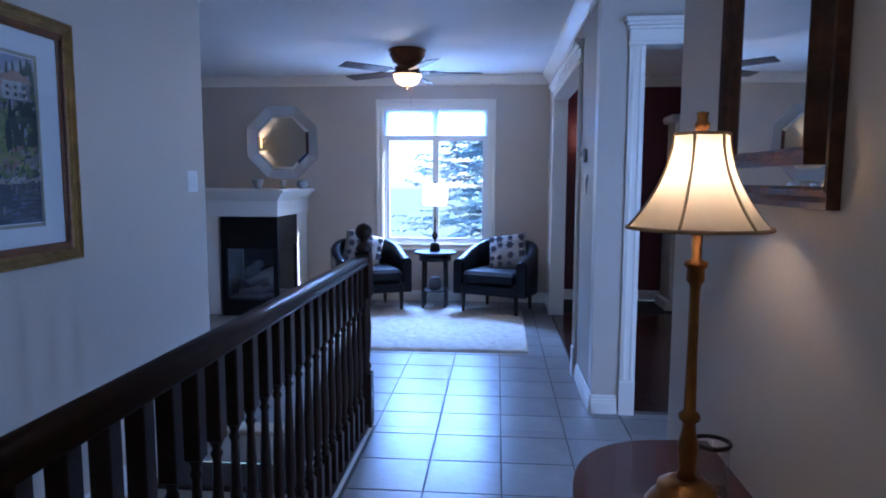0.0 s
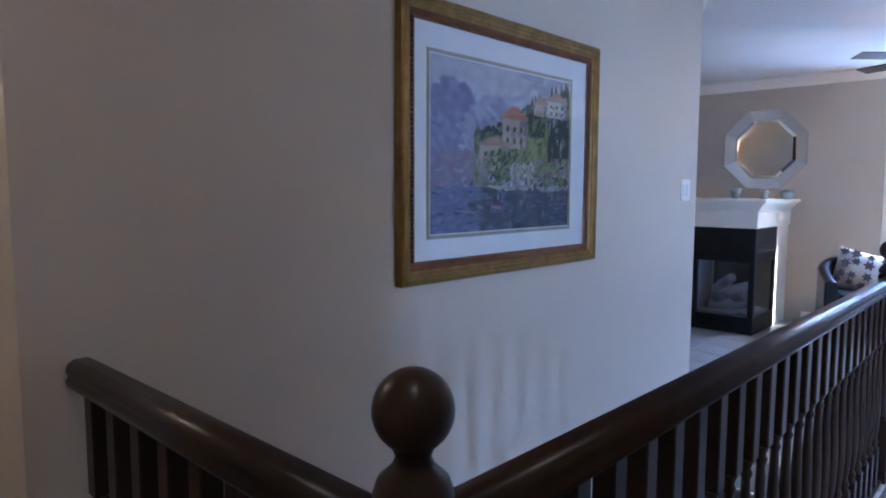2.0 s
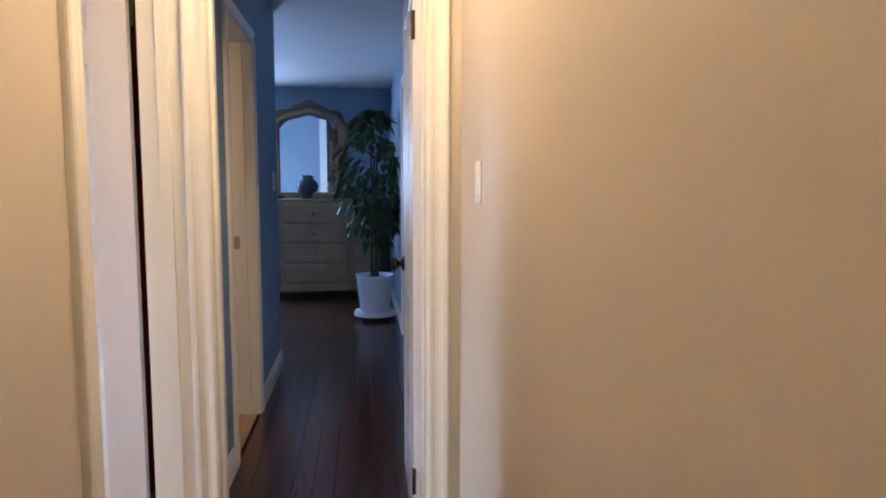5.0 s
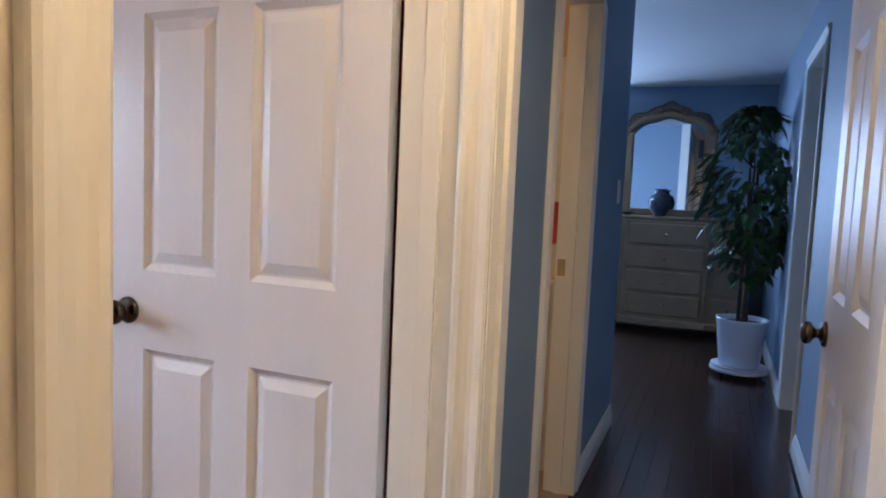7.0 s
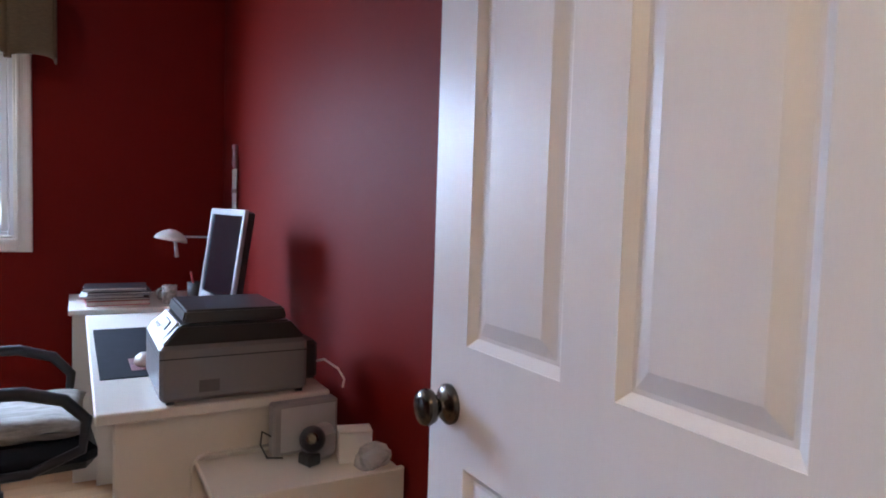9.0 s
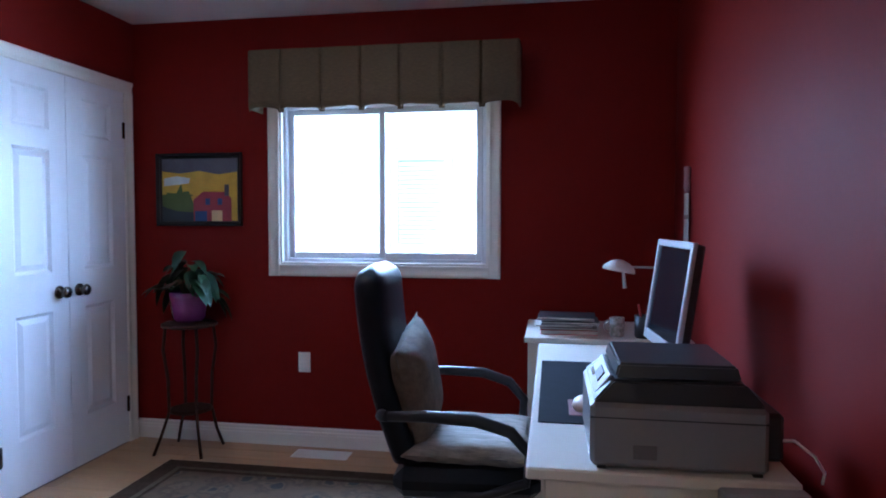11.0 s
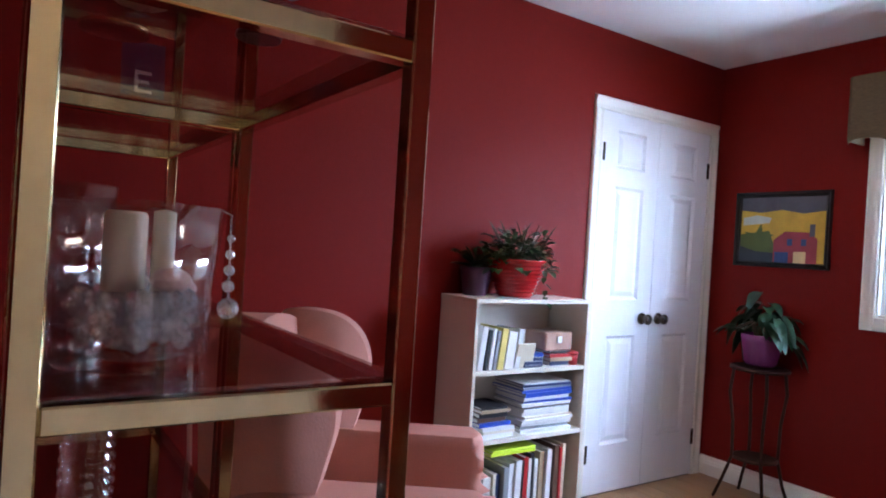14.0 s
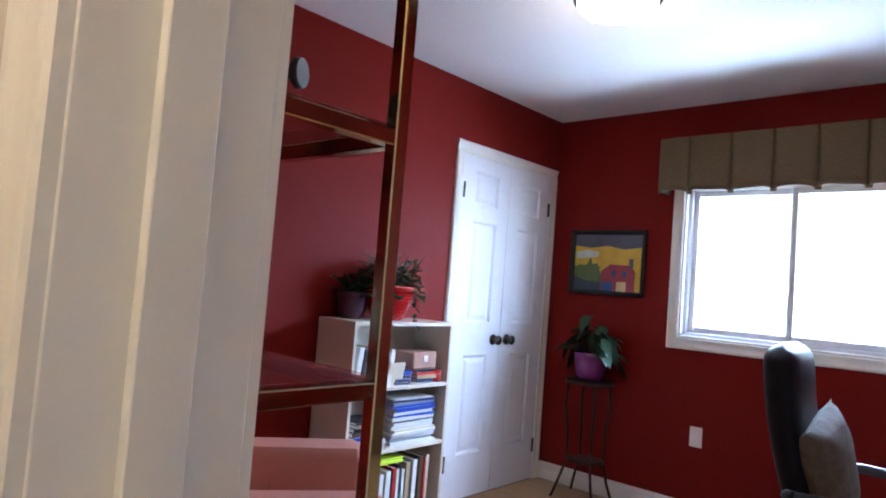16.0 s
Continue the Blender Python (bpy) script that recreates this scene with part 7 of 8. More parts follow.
piece("backrest", wing_back, PINK, wc)
for s in (-1, 1):
    piece("wing", lambda bm: roundslab(bm, [(0.33, 0.42), (0.35, 0.70), (0.365, 1.00), (0.24, 1.02), (0.11, 1.00), (0.03, 0.92), (0.01, 0.80), (0.04, 0.68), (0.07, 0.57), (0.09, 0.42)], s * 0.30 - 0.045, s * 0.30 + 0.045, 0.028), PINK, wc)
    armp = piece("arm", lambda bm: roundslab(bm, [(0.32, 0.14), (0.32, 0.38), (0.32, 0.625), (0.0, 0.625), (-0.32, 0.625), (-0.39, 0.625), (-0.39, 0.50), (-0.37, 0.44), (-0.37, 0.14)], s * 0.305 - 0.068, s * 0.305 + 0.068, 0.042), PINK, wc)
    piece("arm_cover_seam", lambda bm: tube(bm, [(s * 0.305 - 0.068, -0.05, 0.45), (s * 0.305 - 0.062, -0.05, 0.58), (s * 0.305, -0.05, 0.617), (s * 0.305 + 0.062, -0.05, 0.58), (s * 0.305 + 0.068, -0.05, 0.45)], 0.004, 6), PINK, armp)
    piece("piping", lambda bm: tube(bm, [(s * 0.345, 0.355, 0.30), (s * 0.345, 0.365, 0.6), (s * 0.343, 0.385, 0.97)], 0.006, 6), shader("pale_pink_piping", (0.60, 0.36, 0.30), 0.7), wc)
for x in (-0.26, 0.26):
    for yy in (-0.36, 0.24):
        piece("leg", lambda bm: tube(bm, [(x, yy, 0.0), (x, yy, 0.15)], [0.016, 0.026], 8), CHAIRLEG, wc)
bag = piece("tote_bag", lambda bm: soft(bm, 0.17, 0.11, 0.15, p=5), shader("dark_navy_canvas", (0.012, 0.014, 0.03), 0.8, var=0.2, bump=0.2))
bag.matrix_world = pose(-0.32, -4.33, 0.155)
tagged(bag, "dark navy bag on the floor by the armchair", "bag")

# ---- brass etagere ----
et = thing("etagere", pose(0, 0, 0), "polished brass etagere with glass shelves", "shelf unit")
ex0, ex1, ey0, ey1, w_ = -1.895, -1.235, -4.515, -4.135, 0.025
SHELFGLASS = thin_glass("smoked_shelf_glass", (0.84, 0.80, 0.79), 0.05)
for x in (ex0, ex1 - w_):
    for yy in (ey0, ey1 - w_):
        boxpart("post", (x, x + w_, yy, yy + w_, 0.0, 2.02), BRASS, et, bevel=0.002)
for z in (0.32, 0.71, 1.096, 1.472, 1.80, 2.02):
    for yy in (ey0, ey1 - w_):
        boxpart("rail", (ex0 + w_, ex1 - w_, yy, yy + w_, z - w_, z), BRASS, et, bevel=0.002)
    for x in (ex0, ex1 - w_):
        boxpart("rail", (x, x + w_, ey0 + w_, ey1 - w_, z - w_, z), BRASS, et, bevel=0.002)
    boxpart("glass_shelf", (ex0 + 0.008, ex1 - 0.008, ey0 + 0.008, ey1 - 0.008, z + 0.0005, z + 0.0065), SHELFGLASS, et, bevel=0.001)
twin = copy_thing(et, pose(0.668, 0, 0))
tagged(twin, "polished brass etagere standing beside its twin")
CRYSTAL = thin_glass("crystal_glass", (0.98, 0.98, 0.99), 0.08)
BEADGLASS = shader("faceted_crystal", (0.97, 0.95, 0.96), 0.04, var=0.01, bump=0.0, transmission=0.74, coat=1.0)
CANDLE = shader("ivory_candle_wax", (0.78, 0.66, 0.48), 0.5, var=0.05)


def glass_vase(x, yy, z, r, h, label):
    v = thing("crystal_vase", pose(x, yy, z), label, "vase")

    def wavy(bm):
        rings = []
        for rr, zz in ((0.80, 0.0), (0.86, 0.01), (0.88, h * 0.5), (1.0, h), (0.955, h), (0.84, h * 0.5), (0.81, 0.014)):
            rings.append([bm.verts.new((r * rr * (1 + 0.10 * math.cos(4 * a)) * math.cos(a), r * rr * (1 + 0.10 * math.cos(4 * a)) * math.sin(a), zz)) for a in [2 * math.pi * i / 40 for i in range(40)]])
        for p, q in zip(rings, rings[1:]):
            for i in range(40):
                bm.faces.new((p[i], p[(i + 1) % 40], q[(i + 1) % 40], q[i])).smooth = True
        bm.faces.new(rings[0][::-1])
        bm.faces.new(rings[-1])
    piece("glass", wavy, CRYSTAL, v)
    rr_ = random.Random(int(1000 * r))

    def pebbles(bm):
        for k in range(280):
            a, q = rr_.uniform(0, 6.28), r * 0.74 * math.sqrt(rr_.random())
            zz = rr_.uniform(0.024, h * 0.45)
            bmesh.ops.create_icosphere(bm, subdivisions=1, radius=rr_.uniform(0.0065, 0.0105), matrix=Matrix.Translation((q * math.cos(a), q * math.sin(a), zz)))
    piece("crystal_beads", pebbles, BEADGLASS, v, "clear crystal beads filling the vase")
    return v


v1 = glass_vase(-1.748, -4.248, 1.1026, 0.083, 0.172, "clear lobed glass vase half full of crystal beads")
piece("candle", lambda bm: lathe(bm, [(0.021, 0.08), (0.021, 0.158), (0.018, 0.162), (0.001, 0.160)], 20, Matrix.Translation((-0.02, 0.015, 0))), CANDLE, v1, "ivory pillar candle")
piece("candle", lambda bm: lathe(bm, [(0.012, 0.075), (0.012, 0.165), (0.001, 0.168)], 14, Matrix.Translation((0.02, -0.03, 0))), CANDLE, v1, "ivory pillar candle")


def shells(bm):
    for p, r in (((-0.03, -0.03, 0.092), 0.017), ((-0.005, -0.045, 0.082), 0.014), ((0.03, 0.0, 0.086), 0.015)):
        bmesh.ops.create_icosphere(bm, subdivisions=2, radius=r, matrix=Matrix.Translation(p) @ Matrix.Diagonal((1, 1.3, 0.8, 1)))


piece("sea_shells", shells, shader("pale_pink_shell", (0.72, 0.50, 0.42), 0.4, var=0.2, scale=30), v1)


def drops(bm):
    for k in range(4):
        bmesh.ops.create_icosphere(bm, subdivisions=2, radius=0.0048 + 0.0008 * k, matrix=Matrix.Translation((-0.020, -0.093, 0.140 - 0.018 * k)))
    bmesh.ops.create_icosphere(bm, subdivisions=2, radius=0.0125, matrix=Matrix.Translation((-0.020, -0.094, 0.061)))
    tube(bm, [(-0.017, -0.080, 0.172), (-0.020, -0.092, 0.166), (-0.020, -0.094, 0.070)], 0.0012, 5)


piece("pendant_string", drops, BEADGLASS, v1, "string of faceted crystal drops")
glass_vase(-1.60, -4.195, 1.1026, 0.046, 0.195, "slim clear glass vase with crystal beads")
# lower shelf
cj = thing("candle_jar", pose(-1.76, -4.235, 0.7166), "white pillar candle in a clear glass jar", "candle")
piece("glass", lambda bm: lathe(bm, [(0.05, 0.001), (0.056, 0.02), (0.062, 0.16), (0.059, 0.16), (0.053, 0.02), (0.001, 0.012)], 28, cap=False), CRYSTAL, cj)
piece("candle", lambda bm: lathe(bm, [(0.036, 0.013), (0.036, 0.13), (0.03, 0.134), (0.001, 0.13)], 24), CANDLE, cj)
gb = thing("glass_bowl", pose(-1.64, -4.33, 0.7166), "flared clear glass bowl", "bowl")
piece("bowl", lambda bm: lathe(bm, [(0.04, 0.001), (0.045, 0.01), (0.05, 0.06), (0.075, 0.16), (0.072, 0.16), (0.046, 0.06), (0.001, 0.014)], 32, cap=False), CRYSTAL, gb)
wt = thing("glass_candle_holder", pose(-1.50, -4.24, 0.7166), "tall ribbed clear glass candle holder", "candle holder")


def ribbed(bm):
    prof = [(0.030, 0.001)]
    for k in range(16):
        z = 0.006 + 0.0165 * k
        prof += [(0.031, z), (0.036, z + 0.006), (0.036, z + 0.010), (0.031, z + 0.0155)]
    prof += [(0.033, 0.272), (0.030, 0.272), (0.028, 0.012), (0.001, 0.010)]
    lathe(bm, prof, 28, cap=False)


piece("glass", ribbed, CRYSTAL, wt)
# upper shelf
GOLDCREAM = shader("quilted_gold_satin", (0.55, 0.40, 0.27), 0.35, metal=0.25, var=0.15, scale=12)
qb = thing("quilted_ball", pose(-1.76, -4.235, 1.4786), "quilted gold ball ornament with brass studs", "ornament")


def ball(bm):
    bmesh.ops.create_uvsphere(bm, u_segments=32, v_segments=20, radius=0.062, matrix=Matrix.Translation((0, 0, 0.060)))
    for v in bm.verts:
        d = v.co - Vector((0, 0, 0.06))
        a, e = math.atan2(d.y, d.x), math.asin(max(-1, min(1, d.z / 0.062)))
        v.co -= d * 0.05 * (1 - abs(math.sin(4 * a + 4 * e)) ** 0.4 * abs(math.sin(4 * a - 4 * e)) ** 0.4)
        v.co.z = max(0.0, v.co.z)
    for f in bm.faces:
        f.smooth = True


piece("ball", ball, GOLDCREAM, qb)


def studs(bm):
    for k in range(12):
        for e in (-25, 0, 25, 50):
            a = radians(30 * k + (15 if e in (-25, 25) else 0))
            c = Vector((math.cos(a) * math.cos(radians(e)), math.sin(a) * math.cos(radians(e)), math.sin(radians(e)))) * 0.062 + Vector((0, 0, 0.06))
            bmesh.ops.create_icosphere(bm, subdivisions=1, radius=0.0032, matrix=Matrix.Translation(c))


tagged(piece("studs", studs, BRASS, qb), kind="stuff")
bw = thing("black_figurine", pose(-1.745, -4.365, 1.4786), "black lacquered spool ornament", "ornament")
piece("body", lambda bm: (lathe(bm, [(0.026, 0.0), (0.026, 0.006), (0.008, 0.012), (0.008, 0.06)], 20), lathe(bm, [(0.022, -0.05), (0.024, -0.04), (0.010, -0.03), (0.010, 0.03), (0.024, 0.04), (0.022, 0.05)], 20, pose(0, 0, 0.066, 0, 90, 30))), DARKPL, bw)
gd = thing("candle_dish", pose(-1.64, -4.225, 1.4786), "gold footed candle dish on the glass shelf", "candle holder")
piece("foot", lambda bm: lathe(bm, [(0.038, 0.0), (0.040, 0.006), (0.030, 0.012), (0.010, 0.02), (0.010, 0.03)], 28), BRASS, gd)
piece("dish", lambda bm: lathe(bm, [(0.012, 0.03), (0.045, 0.034), (0.056, 0.045), (0.052, 0.045), (0.02, 0.040)], 28), BRASS, gd)
ec = thing("letter_card", pose(-1.27, -4.315, 1.4786, 0, 10, 0), "small violet card with a white letter", "card")
boxpart("sheet", (0.0, 0.002, -0.035, 0.035, 0.0, 0.10), COVERS["navy"], ec, bevel=0)
piece("letter", lambda bm: (box(bm, -0.0012, -0.0002, 0.008, 0.014, 0.006, 0.046), box(bm, -0.0012, -0.0002, -0.014, 0.008, 0.006, 0.012), box(bm, -0.0012, -0.0002, -0.010, 0.008, 0.023, 0.029), box(bm, -0.0012, -0.0002, -0.014, 0.008, 0.040, 0.046)), COVERS["white"], ec, "white capital letter")
# ceiling light
cl = thing("ceiling_light", pose(-1.37, -6.10, H), "lit flush round glass ceiling light", "ceiling light")
WARMGLASS = shader("lit_white_glass", (1.0, 0.88, 0.68), 0.4, var=0.02, glow=1.6)
piece("pan", lambda bm: lathe(bm, [(0.165, -0.001), (0.175, -0.012), (0.172, -0.026), (0.16, -0.03)], 36), NICKEL, cl)
piece("diffuser", lambda bm: lathe(bm, [(0.158, -0.028), (0.155, -0.05), (0.13, -0.070), (0.08, -0.084), (0.03, -0.090), (0.001, -0.091)], 36, cap=False), WARMGLASS, cl, "lit white glass dome")
hl = copy_thing(cl, pose(-2.30, -3.55, H))
tagged(hl, "lit flush round glass ceiling light in the hall")
tagged(copy_thing(cl, pose(0.35, -3.30, H)), "lit flush round glass ceiling light in the foyer")

# ---- bedroom ----
DRESS = shader("antique_cream_dresser_paint", (0.34, 0.22, 0.12), 0.5, var=0.14, scale=7, bump=0.06)
dr = thing("dresser", pose(-8.945, -3.965, 0), "antique cream dresser with carved drawers", "dresser")
boxpart("body", (0.0, 0.46, -0.75, 0.75, 0.12, 1.09), DRESS, dr, bevel=0.01)
boxpart("top", (-0.0, 0.50, -0.79, 0.79, 1.09, 1.125), DRESS, dr, bevel=0.012)
boxpart("breakfront", (0.455, 0.510, -0.385, 0.385, 0.12, 1.089), DRESS, dr, bevel=0.014)
boxpart("breakfront_plinth", (0.478, 0.530, -0.41, 0.41, 0.06, 0.135), DRESS, dr, bevel=0.014)
boxpart("plinth", (0.02, 0.48, -0.77, 0.77, 0.06, 0.13), DRESS, dr, bevel=0.015)
for yy in (-0.70, 0.70):
    for xx in (0.06, 0.42):
        piece("foot", lambda bm: lathe(bm, [(0.03, 0.0), (0.045, 0.03), (0.035, 0.06)], 14, Matrix.Translation((xx, yy, 0))), DRESS, dr)
for k in range(4):
    for y0, y1, x0 in ((-0.73, -0.43, 0.44), (-0.345, 0.345, 0.505), (0.43, 0.73, 0.44)):
        dw = boxpart("drawer", (x0, x0 + 0.027, y0, y1, 0.17 + 0.228 * k, 0.375 + 0.228 * k), DRESS, dr, bevel=0.012)
        piece("drawer_knob", lambda bm: lathe(bm, [(0.008, 0.0), (0.008, 0.015), (0.018, 0.022), (0.012, 0.032), (0.001, 0.034)], 12, pose(x0 + 0.027, (y0 + y1) / 2, 0.272 + 0.228 * k, 0, 90, 0)), BRASS, dw)
dm = thing("dresser_mirror", pose(-8.94, -4.04, 1.125), "arched mirror in a carved cream frame above the dresser", "mirror")
CARVE = shader("carved_bronze_crest", (0.16, 0.11, 0.075), 0.5, var=0.4, scale=20, bump=0.4, bscale=50)


def arch(t):
    """Outline of the mirror's top for t in -1..1."""
    return 0.84 + 0.185 * (1 - abs(t) ** 2.4) + 0.012 * math.cos(9 * t)


def mirror_pane(bm):
    vs = [bm.verts.new((0.02, y, 0.06)) for y in (-0.37, 0.37)]
    vs += [bm.verts.new((0.02, 0.37 - 0.74 * k / 16, arch(1 - 2 * k / 16) - 0.05)) for k in range(17)]
    bm.faces.new(vs)


piece("mirror_glass", mirror_pane, MIRROR, dm)
piece("frame", lambda bm: (box(bm, 0.0, 0.05, -0.46, -0.34, 0.0, 0.86, 0.016), box(bm, 0.0, 0.05, 0.34, 0.46, 0.0, 0.86, 0.016), box(bm, 0.0, 0.05, -0.34, 0.34, 0.0, 0.07, 0.012), tube(bm, [(0.025, -0.425 + 0.85 * k / 20, arch(-1 + 2 * k / 20)) for k in range(21)], 0.036, 8)), DRESS, dm)


def crest(bm):
    r = random.Random(7)
    for k in range(34):
        t = -1 + 2 * k / 33
        y, z = 0.45 * t, arch(t) + 0.035 + 0.05 * math.exp(-(t / 0.25) ** 2)
        bmesh.ops.create_icosphere(bm, subdivisions=2, radius=r.uniform(0.022, 0.036) * (1.3 if abs(t) < 0.2 else 1), matrix=Matrix.Translation((0.03, y, z)) @ Matrix.Diagonal((0.7, 1, 1, 1)))
    for s in (-1, 1):
        tube(bm, [(0.03, s * (0.06 + 0.05 * k), arch(0.12 + 0.11 * k) + 0.06 + 0.02 * math.sin(k * 1.3)) for k in range(8)], [0.026, 0.022, 0.026, 0.02, 0.024, 0.018, 0.02, 0.01], 7)


piece("crest", crest, CARVE, dm, "dark carved scroll crest")
vs_ = piece("vase", lambda bm: lathe(bm, [(0.05, 0.0), (0.055, 0.01), (0.095, 0.08), (0.11, 0.14), (0.09, 0.20), (0.05, 0.23), (0.045, 0.25), (0.065, 0.27), (0.05, 0.27)], 24), shader("blue_grey_glazed_vase", (0.07, 0.085, 0.115), 0.25, var=0.4, scale=22))
vs_.location = (-8.66, -4.06, 1.125)
tagged(vs_, "dark blue-grey glazed vase on the dresser", "vase")
ds = piece("trinket_dish", lambda bm: lathe(bm, [(0.03, 0.0), (0.07, 0.02), (0.075, 0.03), (0.06, 0.025), (0.001, 0.012)], 20, cap=False), DARKPL)
ds.location = (-8.60, -4.36, 1.125)
tagged(ds, "small dark dish on the dresser", "dish")

fx, fy = -7.12, -3.30
fc = thing("ficus_tree", pose(fx, fy, 0.06), "leafy ficus tree in a white pot on a caddy", "plant")
POTW = shader("white_glazed_planter", (0.72, 0.74, 0.78), 0.35, var=0.04)
piece("pot", lambda bm: lathe(bm, [(0.135, 0.02), (0.14, 0.03), (0.175, 0.35), (0.185, 0.37), (0.17, 0.37), (0.16, 0.33)], 32, cap=False), POTW, fc)
piece("pot_base", lambda bm: lathe(bm, [(0.001, 0.02), (0.136, 0.02)], 32, cap=False), POTW, fc)
piece("soil", lambda bm: lathe(bm, [(0.165, 0.335), (0.001, 0.345)], 20), SOIL, fc)
piece("saucer", lambda bm: lathe(bm, [(0.16, 0.0), (0.19, 0.008), (0.195, 0.022), (0.18, 0.022), (0.13, 0.012)], 32), POTW, fc)


def trunks(bm):
    r = random.Random(2)
    for k in range(3):
        a = 2.1 * k
        pts = [(0.03 * math.cos(a + 2.2 * v) + 0.02 * v, 0.03 * math.sin(a + 2.2 * v), 0.33 + 1.15 * v) for v in [j / 12 for j in range(13)]]
        tube(bm, pts, [0.016 - 0.008 * j / 12 for j in range(13)], 7)
    for k in range(26):
        z = r.uniform(0.75, 1.55)
        a = r.uniform(0, 6.28)
        L = r.uniform(0.12, 0.32)
        tube(bm, [(0.02, 0, z), (0.5 * L * math.cos(a), 0.5 * L * math.sin(a) * 0.8, z + 0.10), (L * math.cos(a), L * math.sin(a) * 0.75, z + 0.06)], [0.006, 0.004, 0.002], 5)


def crown(bm):
    r = random.Random(9)
    n = 0
    while n < 720:
        a, z = r.uniform(0, 6.28), r.uniform(0.68, 1.93)
        wmax = 0.40 * math.sin(math.pi * min(1, max(0.02, (z - 0.62) / 1.35))) ** 0.7
        q = wmax * math.sqrt(r.uniform(0.05, 1))
        x, y = q * math.cos(a), q * math.sin(a) * 0.9
        if noise.noise((x * 5, y * 5, z * 4.5)) < 0.06:
            continue
        y = min(y, 0.18)
        leaf(bm, (x, y, z), (math.cos(a) + r.uniform(-.7, .7), math.sin(a) + r.uniform(-.7, .7) - (0.6 if y > 0.12 else 0), r.uniform(-0.8, 0.3)), (0, 0, 1), r.uniform(0.08, 0.125), r.uniform(0.040, 0.058), 0.5, 3)
        n += 1


piece("trunk", trunks, STEMM, fc)
piece("foliage", crown, LEAFM, fc)
cd = thing("plant_caddy", pose(fx, fy, 0), "round plant caddy on casters", "plant caddy")
piece("ring", lambda bm: lathe(bm, [(0.15, 0.040), (0.20, 0.040), (0.20, 0.0595), (0.15, 0.0595)], 32), WHITEPLASTIC, cd)
for k in range(4):
    a = radians(45 + 90 * k)
    piece("caster", lambda bm: lathe(bm, [(0.001, -0.01), (0.02, -0.01), (0.02, 0.01), (0.001, 0.01)], 14, pose(0.16 * math.cos(a), 0.16 * math.sin(a), 0.0205, 90, 0, 0)), DARKPL, cd)

# bathroom glimpse
bv = thing("bathroom_cabinet", pose(-5.07, -4.13, 0), "tall cream bathroom cabinet with a mirror", "cabinet")
boxpart("body", (-0.35, 0.35, -0.60, 0.0, 0.0, 0.84), CREAM, bv)
boxpart("counter", (-0.37, 0.37, -0.62, 0.02, 0.84, 0.87), CREAM, bv)
boxpart("tower", (-0.35, 0.20, -0.60, -0.05, 0.87, 1.90), CREAM, bv)
for z in (1.15, 1.40, 1.65):
    boxpart("shelf_edge", (0.195, 0.215, -0.60, -0.05, z, z + 0.02), CREAM, bv, bevel=0.002)
tw = thing("hand_towel", pose(-4.868, -4.29, 1.04), "red hand towel hanging on the bathroom cabinet", "towel")
boxpart("cloth", (0.0, 0.026, -0.10, 0.10, 0, 0.195), shader("red_towel", (0.45, 0.06, 0.03), 0.9, bump=0.4), tw, bevel=0.010)
boxpart("hook", (0.0, 0.018, -0.012, 0.012, 0.195, 0.225), NICKEL, tw, bevel=0.003)

# ---- outdoors ----
LAWN = shader("lawn", (0.20, 0.22, 0.13), 0.9, var=0.3, scale=1.5, bump=0.4, bscale=30)
gr = slab("ground", [(-300, 300, -300, 300)], -3.2, -3.0, LAWN, "green lawn reaching to the horizon", "ground")
# red-brown brick lightened towards its mortar: the outdoor glare is in the colour
BRICKM = shader("glare_paled_brick", (0.62, 0.48, 0.43), 0.85, var=0.15, scale=14, bump=0.2, per_piece=0.2)
MORTAR = shader("pale_mortar", (0.82, 0.80, 0.78), 0.9, var=0.1)
SIDING = shader("pale_vinyl_siding", (0.82, 0.84, 0.86), 0.5, var=0.04)
ROOFM = shader("grey_roof_shingle", (0.22, 0.20, 0.19), 0.9, var=0.25, scale=12, bump=0.4)
nh = thing("neighbour_house", pose(-1.4, -12.4, -3.0), "neighbouring brick and siding house", "house")
boxpart("brick_wall", (1.05, 7.0, -6.0, 0.0, 0, 5.62), MORTAR, nh, bevel=0)
boxpart("siding_wall", (-7.0, 1.05, -6.0, -0.3, 0, 6.2), SIDING, nh, bevel=0)
for k in range(40):
    boxpart("siding_board", (-7.0, 1.05, -0.302, -0.280, 0.155 * k, 0.155 * k + 0.145), SIDING, nh, bevel=0.004)
wn2 = boxpart("window", (0.22, 0.84, -0.30, -0.262, 4.0, 5.1), DARKGLASS, nh, bevel=0.004)
piece("window_frame", lambda bm: (box(bm, 0.12, 0.22, -0.30, -0.24, 3.9, 5.2, 0.004), box(bm, 0.84, 0.94, -0.30, -0.24, 3.9, 5.2, 0.004), box(bm, 0.22, 0.84, -0.30, -0.24, 3.9, 4.0, 0.004), box(bm, 0.22, 0.84, -0.30, -0.24, 5.1, 5.2, 0.004)), VINYL, wn2)
for k in range(18):
    boxpart("blind_slat", (0.22, 0.84, -0.262, -0.256, 4.01 + 0.06 * k, 4.055 + 0.06 * k), WHITEPLASTIC, wn2, bevel=0)
boxpart("eave", (1.0, 7.2, -6.0, 0.35, 5.62, 5.80), TRIM, nh, bevel=0.01)
roof = piece("roof", lambda bm: taper(bm, (-7.4, 7.4, -7.0, 0.45), (-5, 5, -4.2, -3.2), 6.2, 8.6), ROOFM, nh)
bmb = bmesh.new()
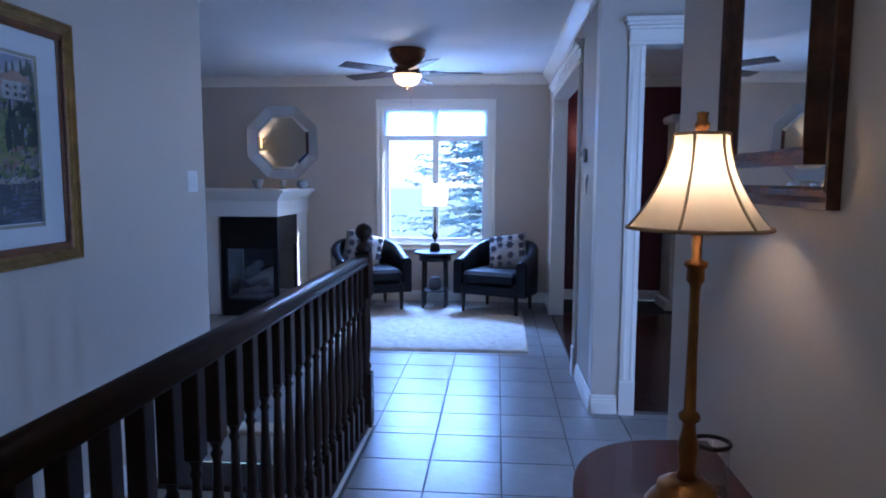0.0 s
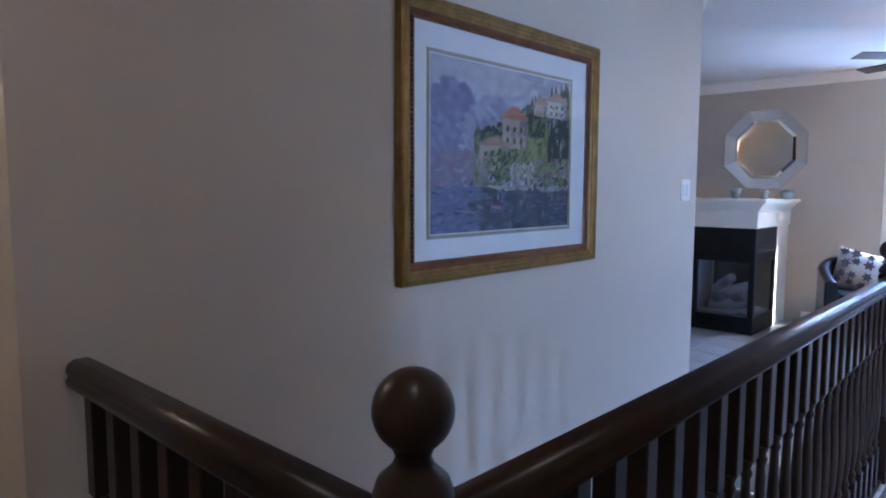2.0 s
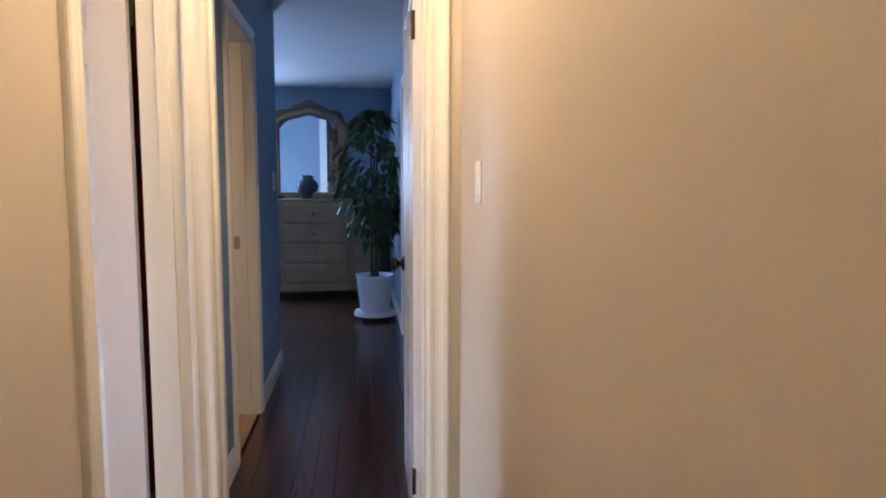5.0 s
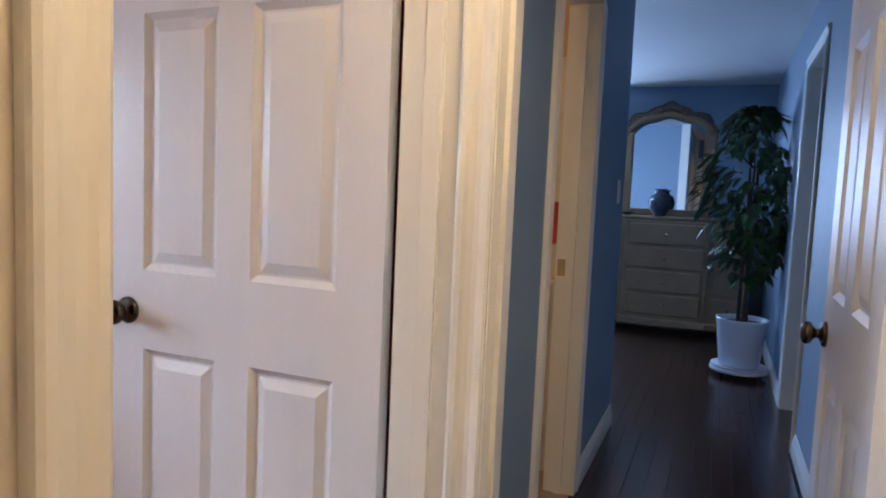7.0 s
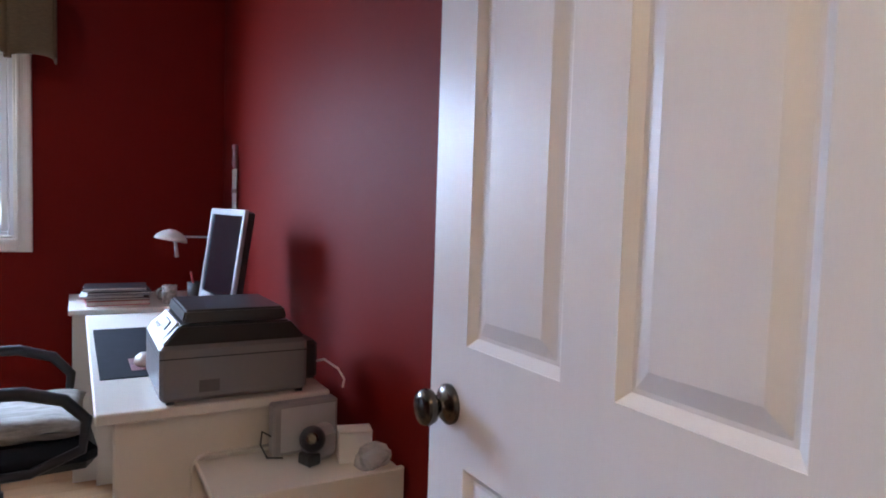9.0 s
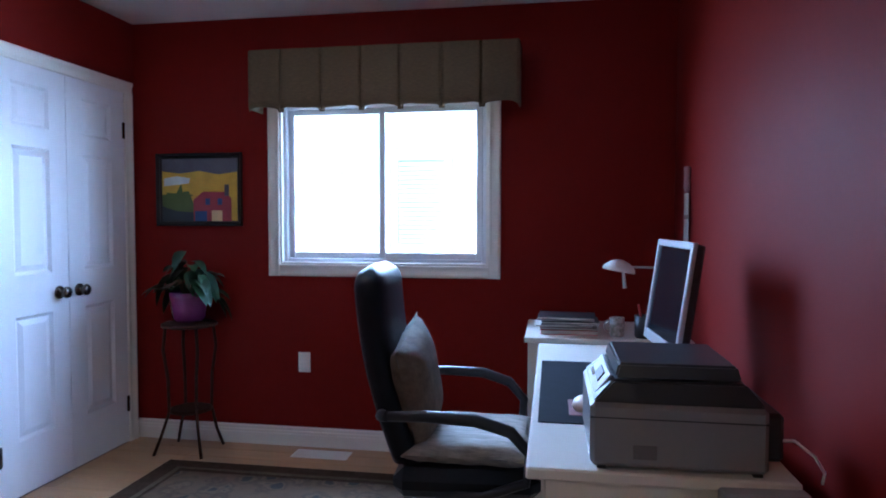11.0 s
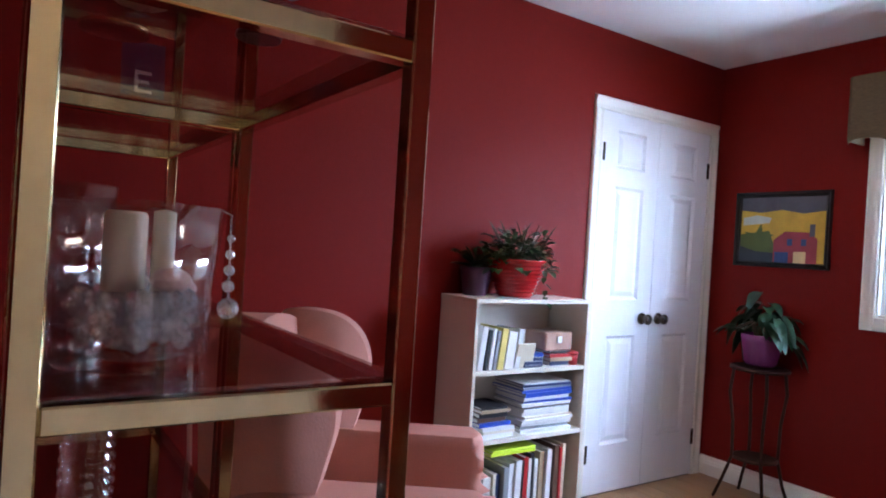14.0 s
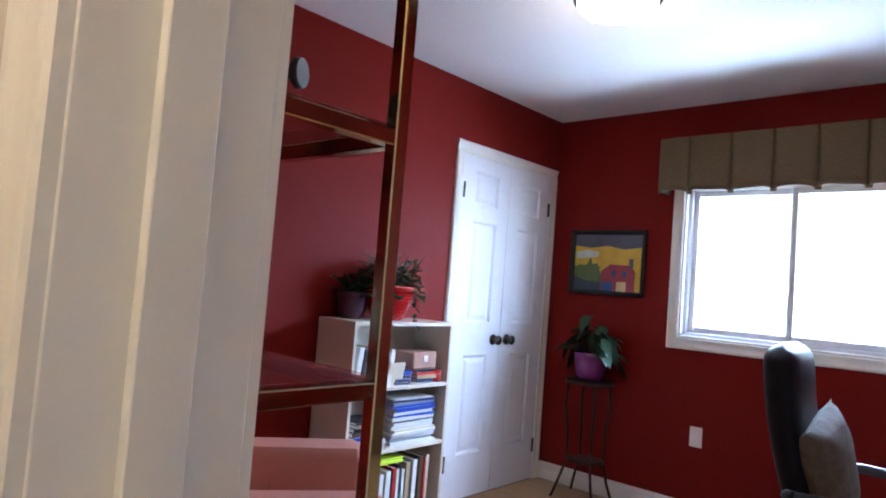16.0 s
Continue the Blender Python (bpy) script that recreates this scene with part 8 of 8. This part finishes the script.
box(bmb, 0, 0.21, 0, 0.012, 0, 0.062, 0.002)
BRICKD = mesh_of("brick", bmb, BRICKM)
# only upper courses are laid; the bare pale wall below stands for glare
for j in range(12, 21):
    for i in range(12):
        b = new("brick", BRICKD)
        b.parent = nh
        b.location = (1.06 + 0.222 * i + (0.11 if j % 2 else 0), -0.002, 4.02 + 0.073 * j)

# needle colour paled well past real foliage, so it carries the daylight glare
NEEDLE = shader("glare_paled_needles", (0.60, 0.70, 0.76), 0.7, var=0.4, scale=6, bump=0.0, per_piece=0.4, island=True)
BARK = shader("grey_brown_bark", (0.13, 0.10, 0.08), 0.9, var=0.3, scale=8, bump=0.5)
sp = thing("spruce_tree", pose(0.58, 8.7, -3.0), "blue-green spruce tree outside the window", "tree")
piece("trunk", lambda bm: tube(bm, [(0, 0, 0), (0.02, 0, 3), (0, 0.02, 7.4)], [0.16, 0.11, 0.02], 9), BARK, sp)


def spruce(bm):
    r = random.Random(14)
    for w in range(26):
        z = 0.8 + 0.25 * w
        L = 2.9 * (1 - (z - 0.6) / 7.0) + 0.15
        for b in range(22):
            z = 0.8 + 0.25 * w + r.uniform(-0.2, 0.2)
            a = r.uniform(0, 6.28)
            d = Vector((math.cos(a), math.sin(a), 0))
            s = Vector((-d.y, d.x, 0))
            Lb = L * r.uniform(0.6, 1.15)
            sag = r.uniform(0.05, 0.4)
            for k in range(16):
                v = (k + 1) / 16
                c = Vector((0, 0, z)) + d * Lb * v + Vector((0, 0, -sag * v * Lb + 0.16 * v * v * Lb))
                for g in (-1, 1):
                    leaf(bm, c, d * 0.8 + s * g * r.uniform(0.5, 1.1) + Vector((0, 0, r.uniform(-.3, .3))), (0, 0, 1), r.uniform(0.16, 0.30) * (1.1 - 0.5 * v), 0.10, 0.2, 2)


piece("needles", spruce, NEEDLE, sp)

# ---- floor pieces: tiles and boards ----
def tile_mesh(name, w, d, material, h=0.0045):
    bm = bmesh.new()
    box(bm, 0, w, 0, d, -0.004, h - 0.004, 0.0012)
    return mesh_of(name, bm, material)


def inside(cx, cy, rects):
    return any(a <= cx <= b and c <= cy <= d for a, b, c, d in rects)


TX, TY, TJ = 0.338, 0.318, 0.007
cuts = {}


def fitted(kind, x0, x1, y0, y1, material, parent, name):
    """A tile or board cut to a size; alike cuts share a mesh."""
    key = (kind, round(x1 - x0, 3), round(y1 - y0, 3))
    if key not in cuts:
        cuts[key] = tile_mesh(name, x1 - x0, y1 - y0, material)
    ob = new(name, cuts[key])
    ob.parent = parent
    ob.location = (x0, y0, 0)


TRECT = ((-2.62, 1.228, 0.0, 3.715), (0.022, 1.118, -3.94, 0.0), (1.118, 2.58, -1.73, 0.0), (1.228, 2.58, 0.0, 0.31), (-1.04, 0.022, -3.94, -3.012))
for i in range(-9, 7):
    for j in range(-14, 12):
        x0, y0 = 0.717 + TX * i, 0.232 + TY * j
        x1, y1 = x0 + TX - TJ, y0 + TY - TJ
        for a, b, c, d in TRECT:
            u0, u1, v0, v1 = max(x0, a), min(x1, b), max(y0, c), min(y1, d)
            if u1 - u0 > 0.03 and v1 - v0 > 0.03:
                fitted("tile", u0, u1, v0, v1, TILE, floor_tiled, "tile")

rbd = random.Random(31)


def boards(parent, rects, width, lengths, material, name):
    for a, b, c, d in rects:
        y = c
        while y < d - 0.005:
            y1 = min(y + width, d)
            x = a - rbd.choice((0.0, 0.2, 0.4, 0.6))
            while x < b:
                x1 = x + rbd.choice(lengths)
                u0, u1 = max(x, a), min(x1, b)
                if u1 - u0 > 0.02:
                    fitted(name + parent.name, u0, u1 - 0.0012, y, y1 - 0.0012, material, parent, name)
                x = x1
            y += width


boards(floor_dark, ((-5.55, -1.05, -3.99, -3.10), (-8.95, -5.55, -4.40, -3.07), (1.242, 3.4, 0.44, 3.2), (1.47, 2.45, 0.375, 0.438)), 0.089, (0.6, 0.8, 1.0, 1.2), DARKWOOD, "floor_board")
boards(floor_dark, ((-8.95, -5.55, -7.1, -4.40), (-6.38, -5.62, -3.07, -2.2)), 0.178, (1.2,), DARKWOOD, "floor_board")
boards(floor_oak, ((-3.20, -0.14, -7.69, -4.01),), 0.127, (0.8, 1.0, 1.2), OAK, "floor_board")
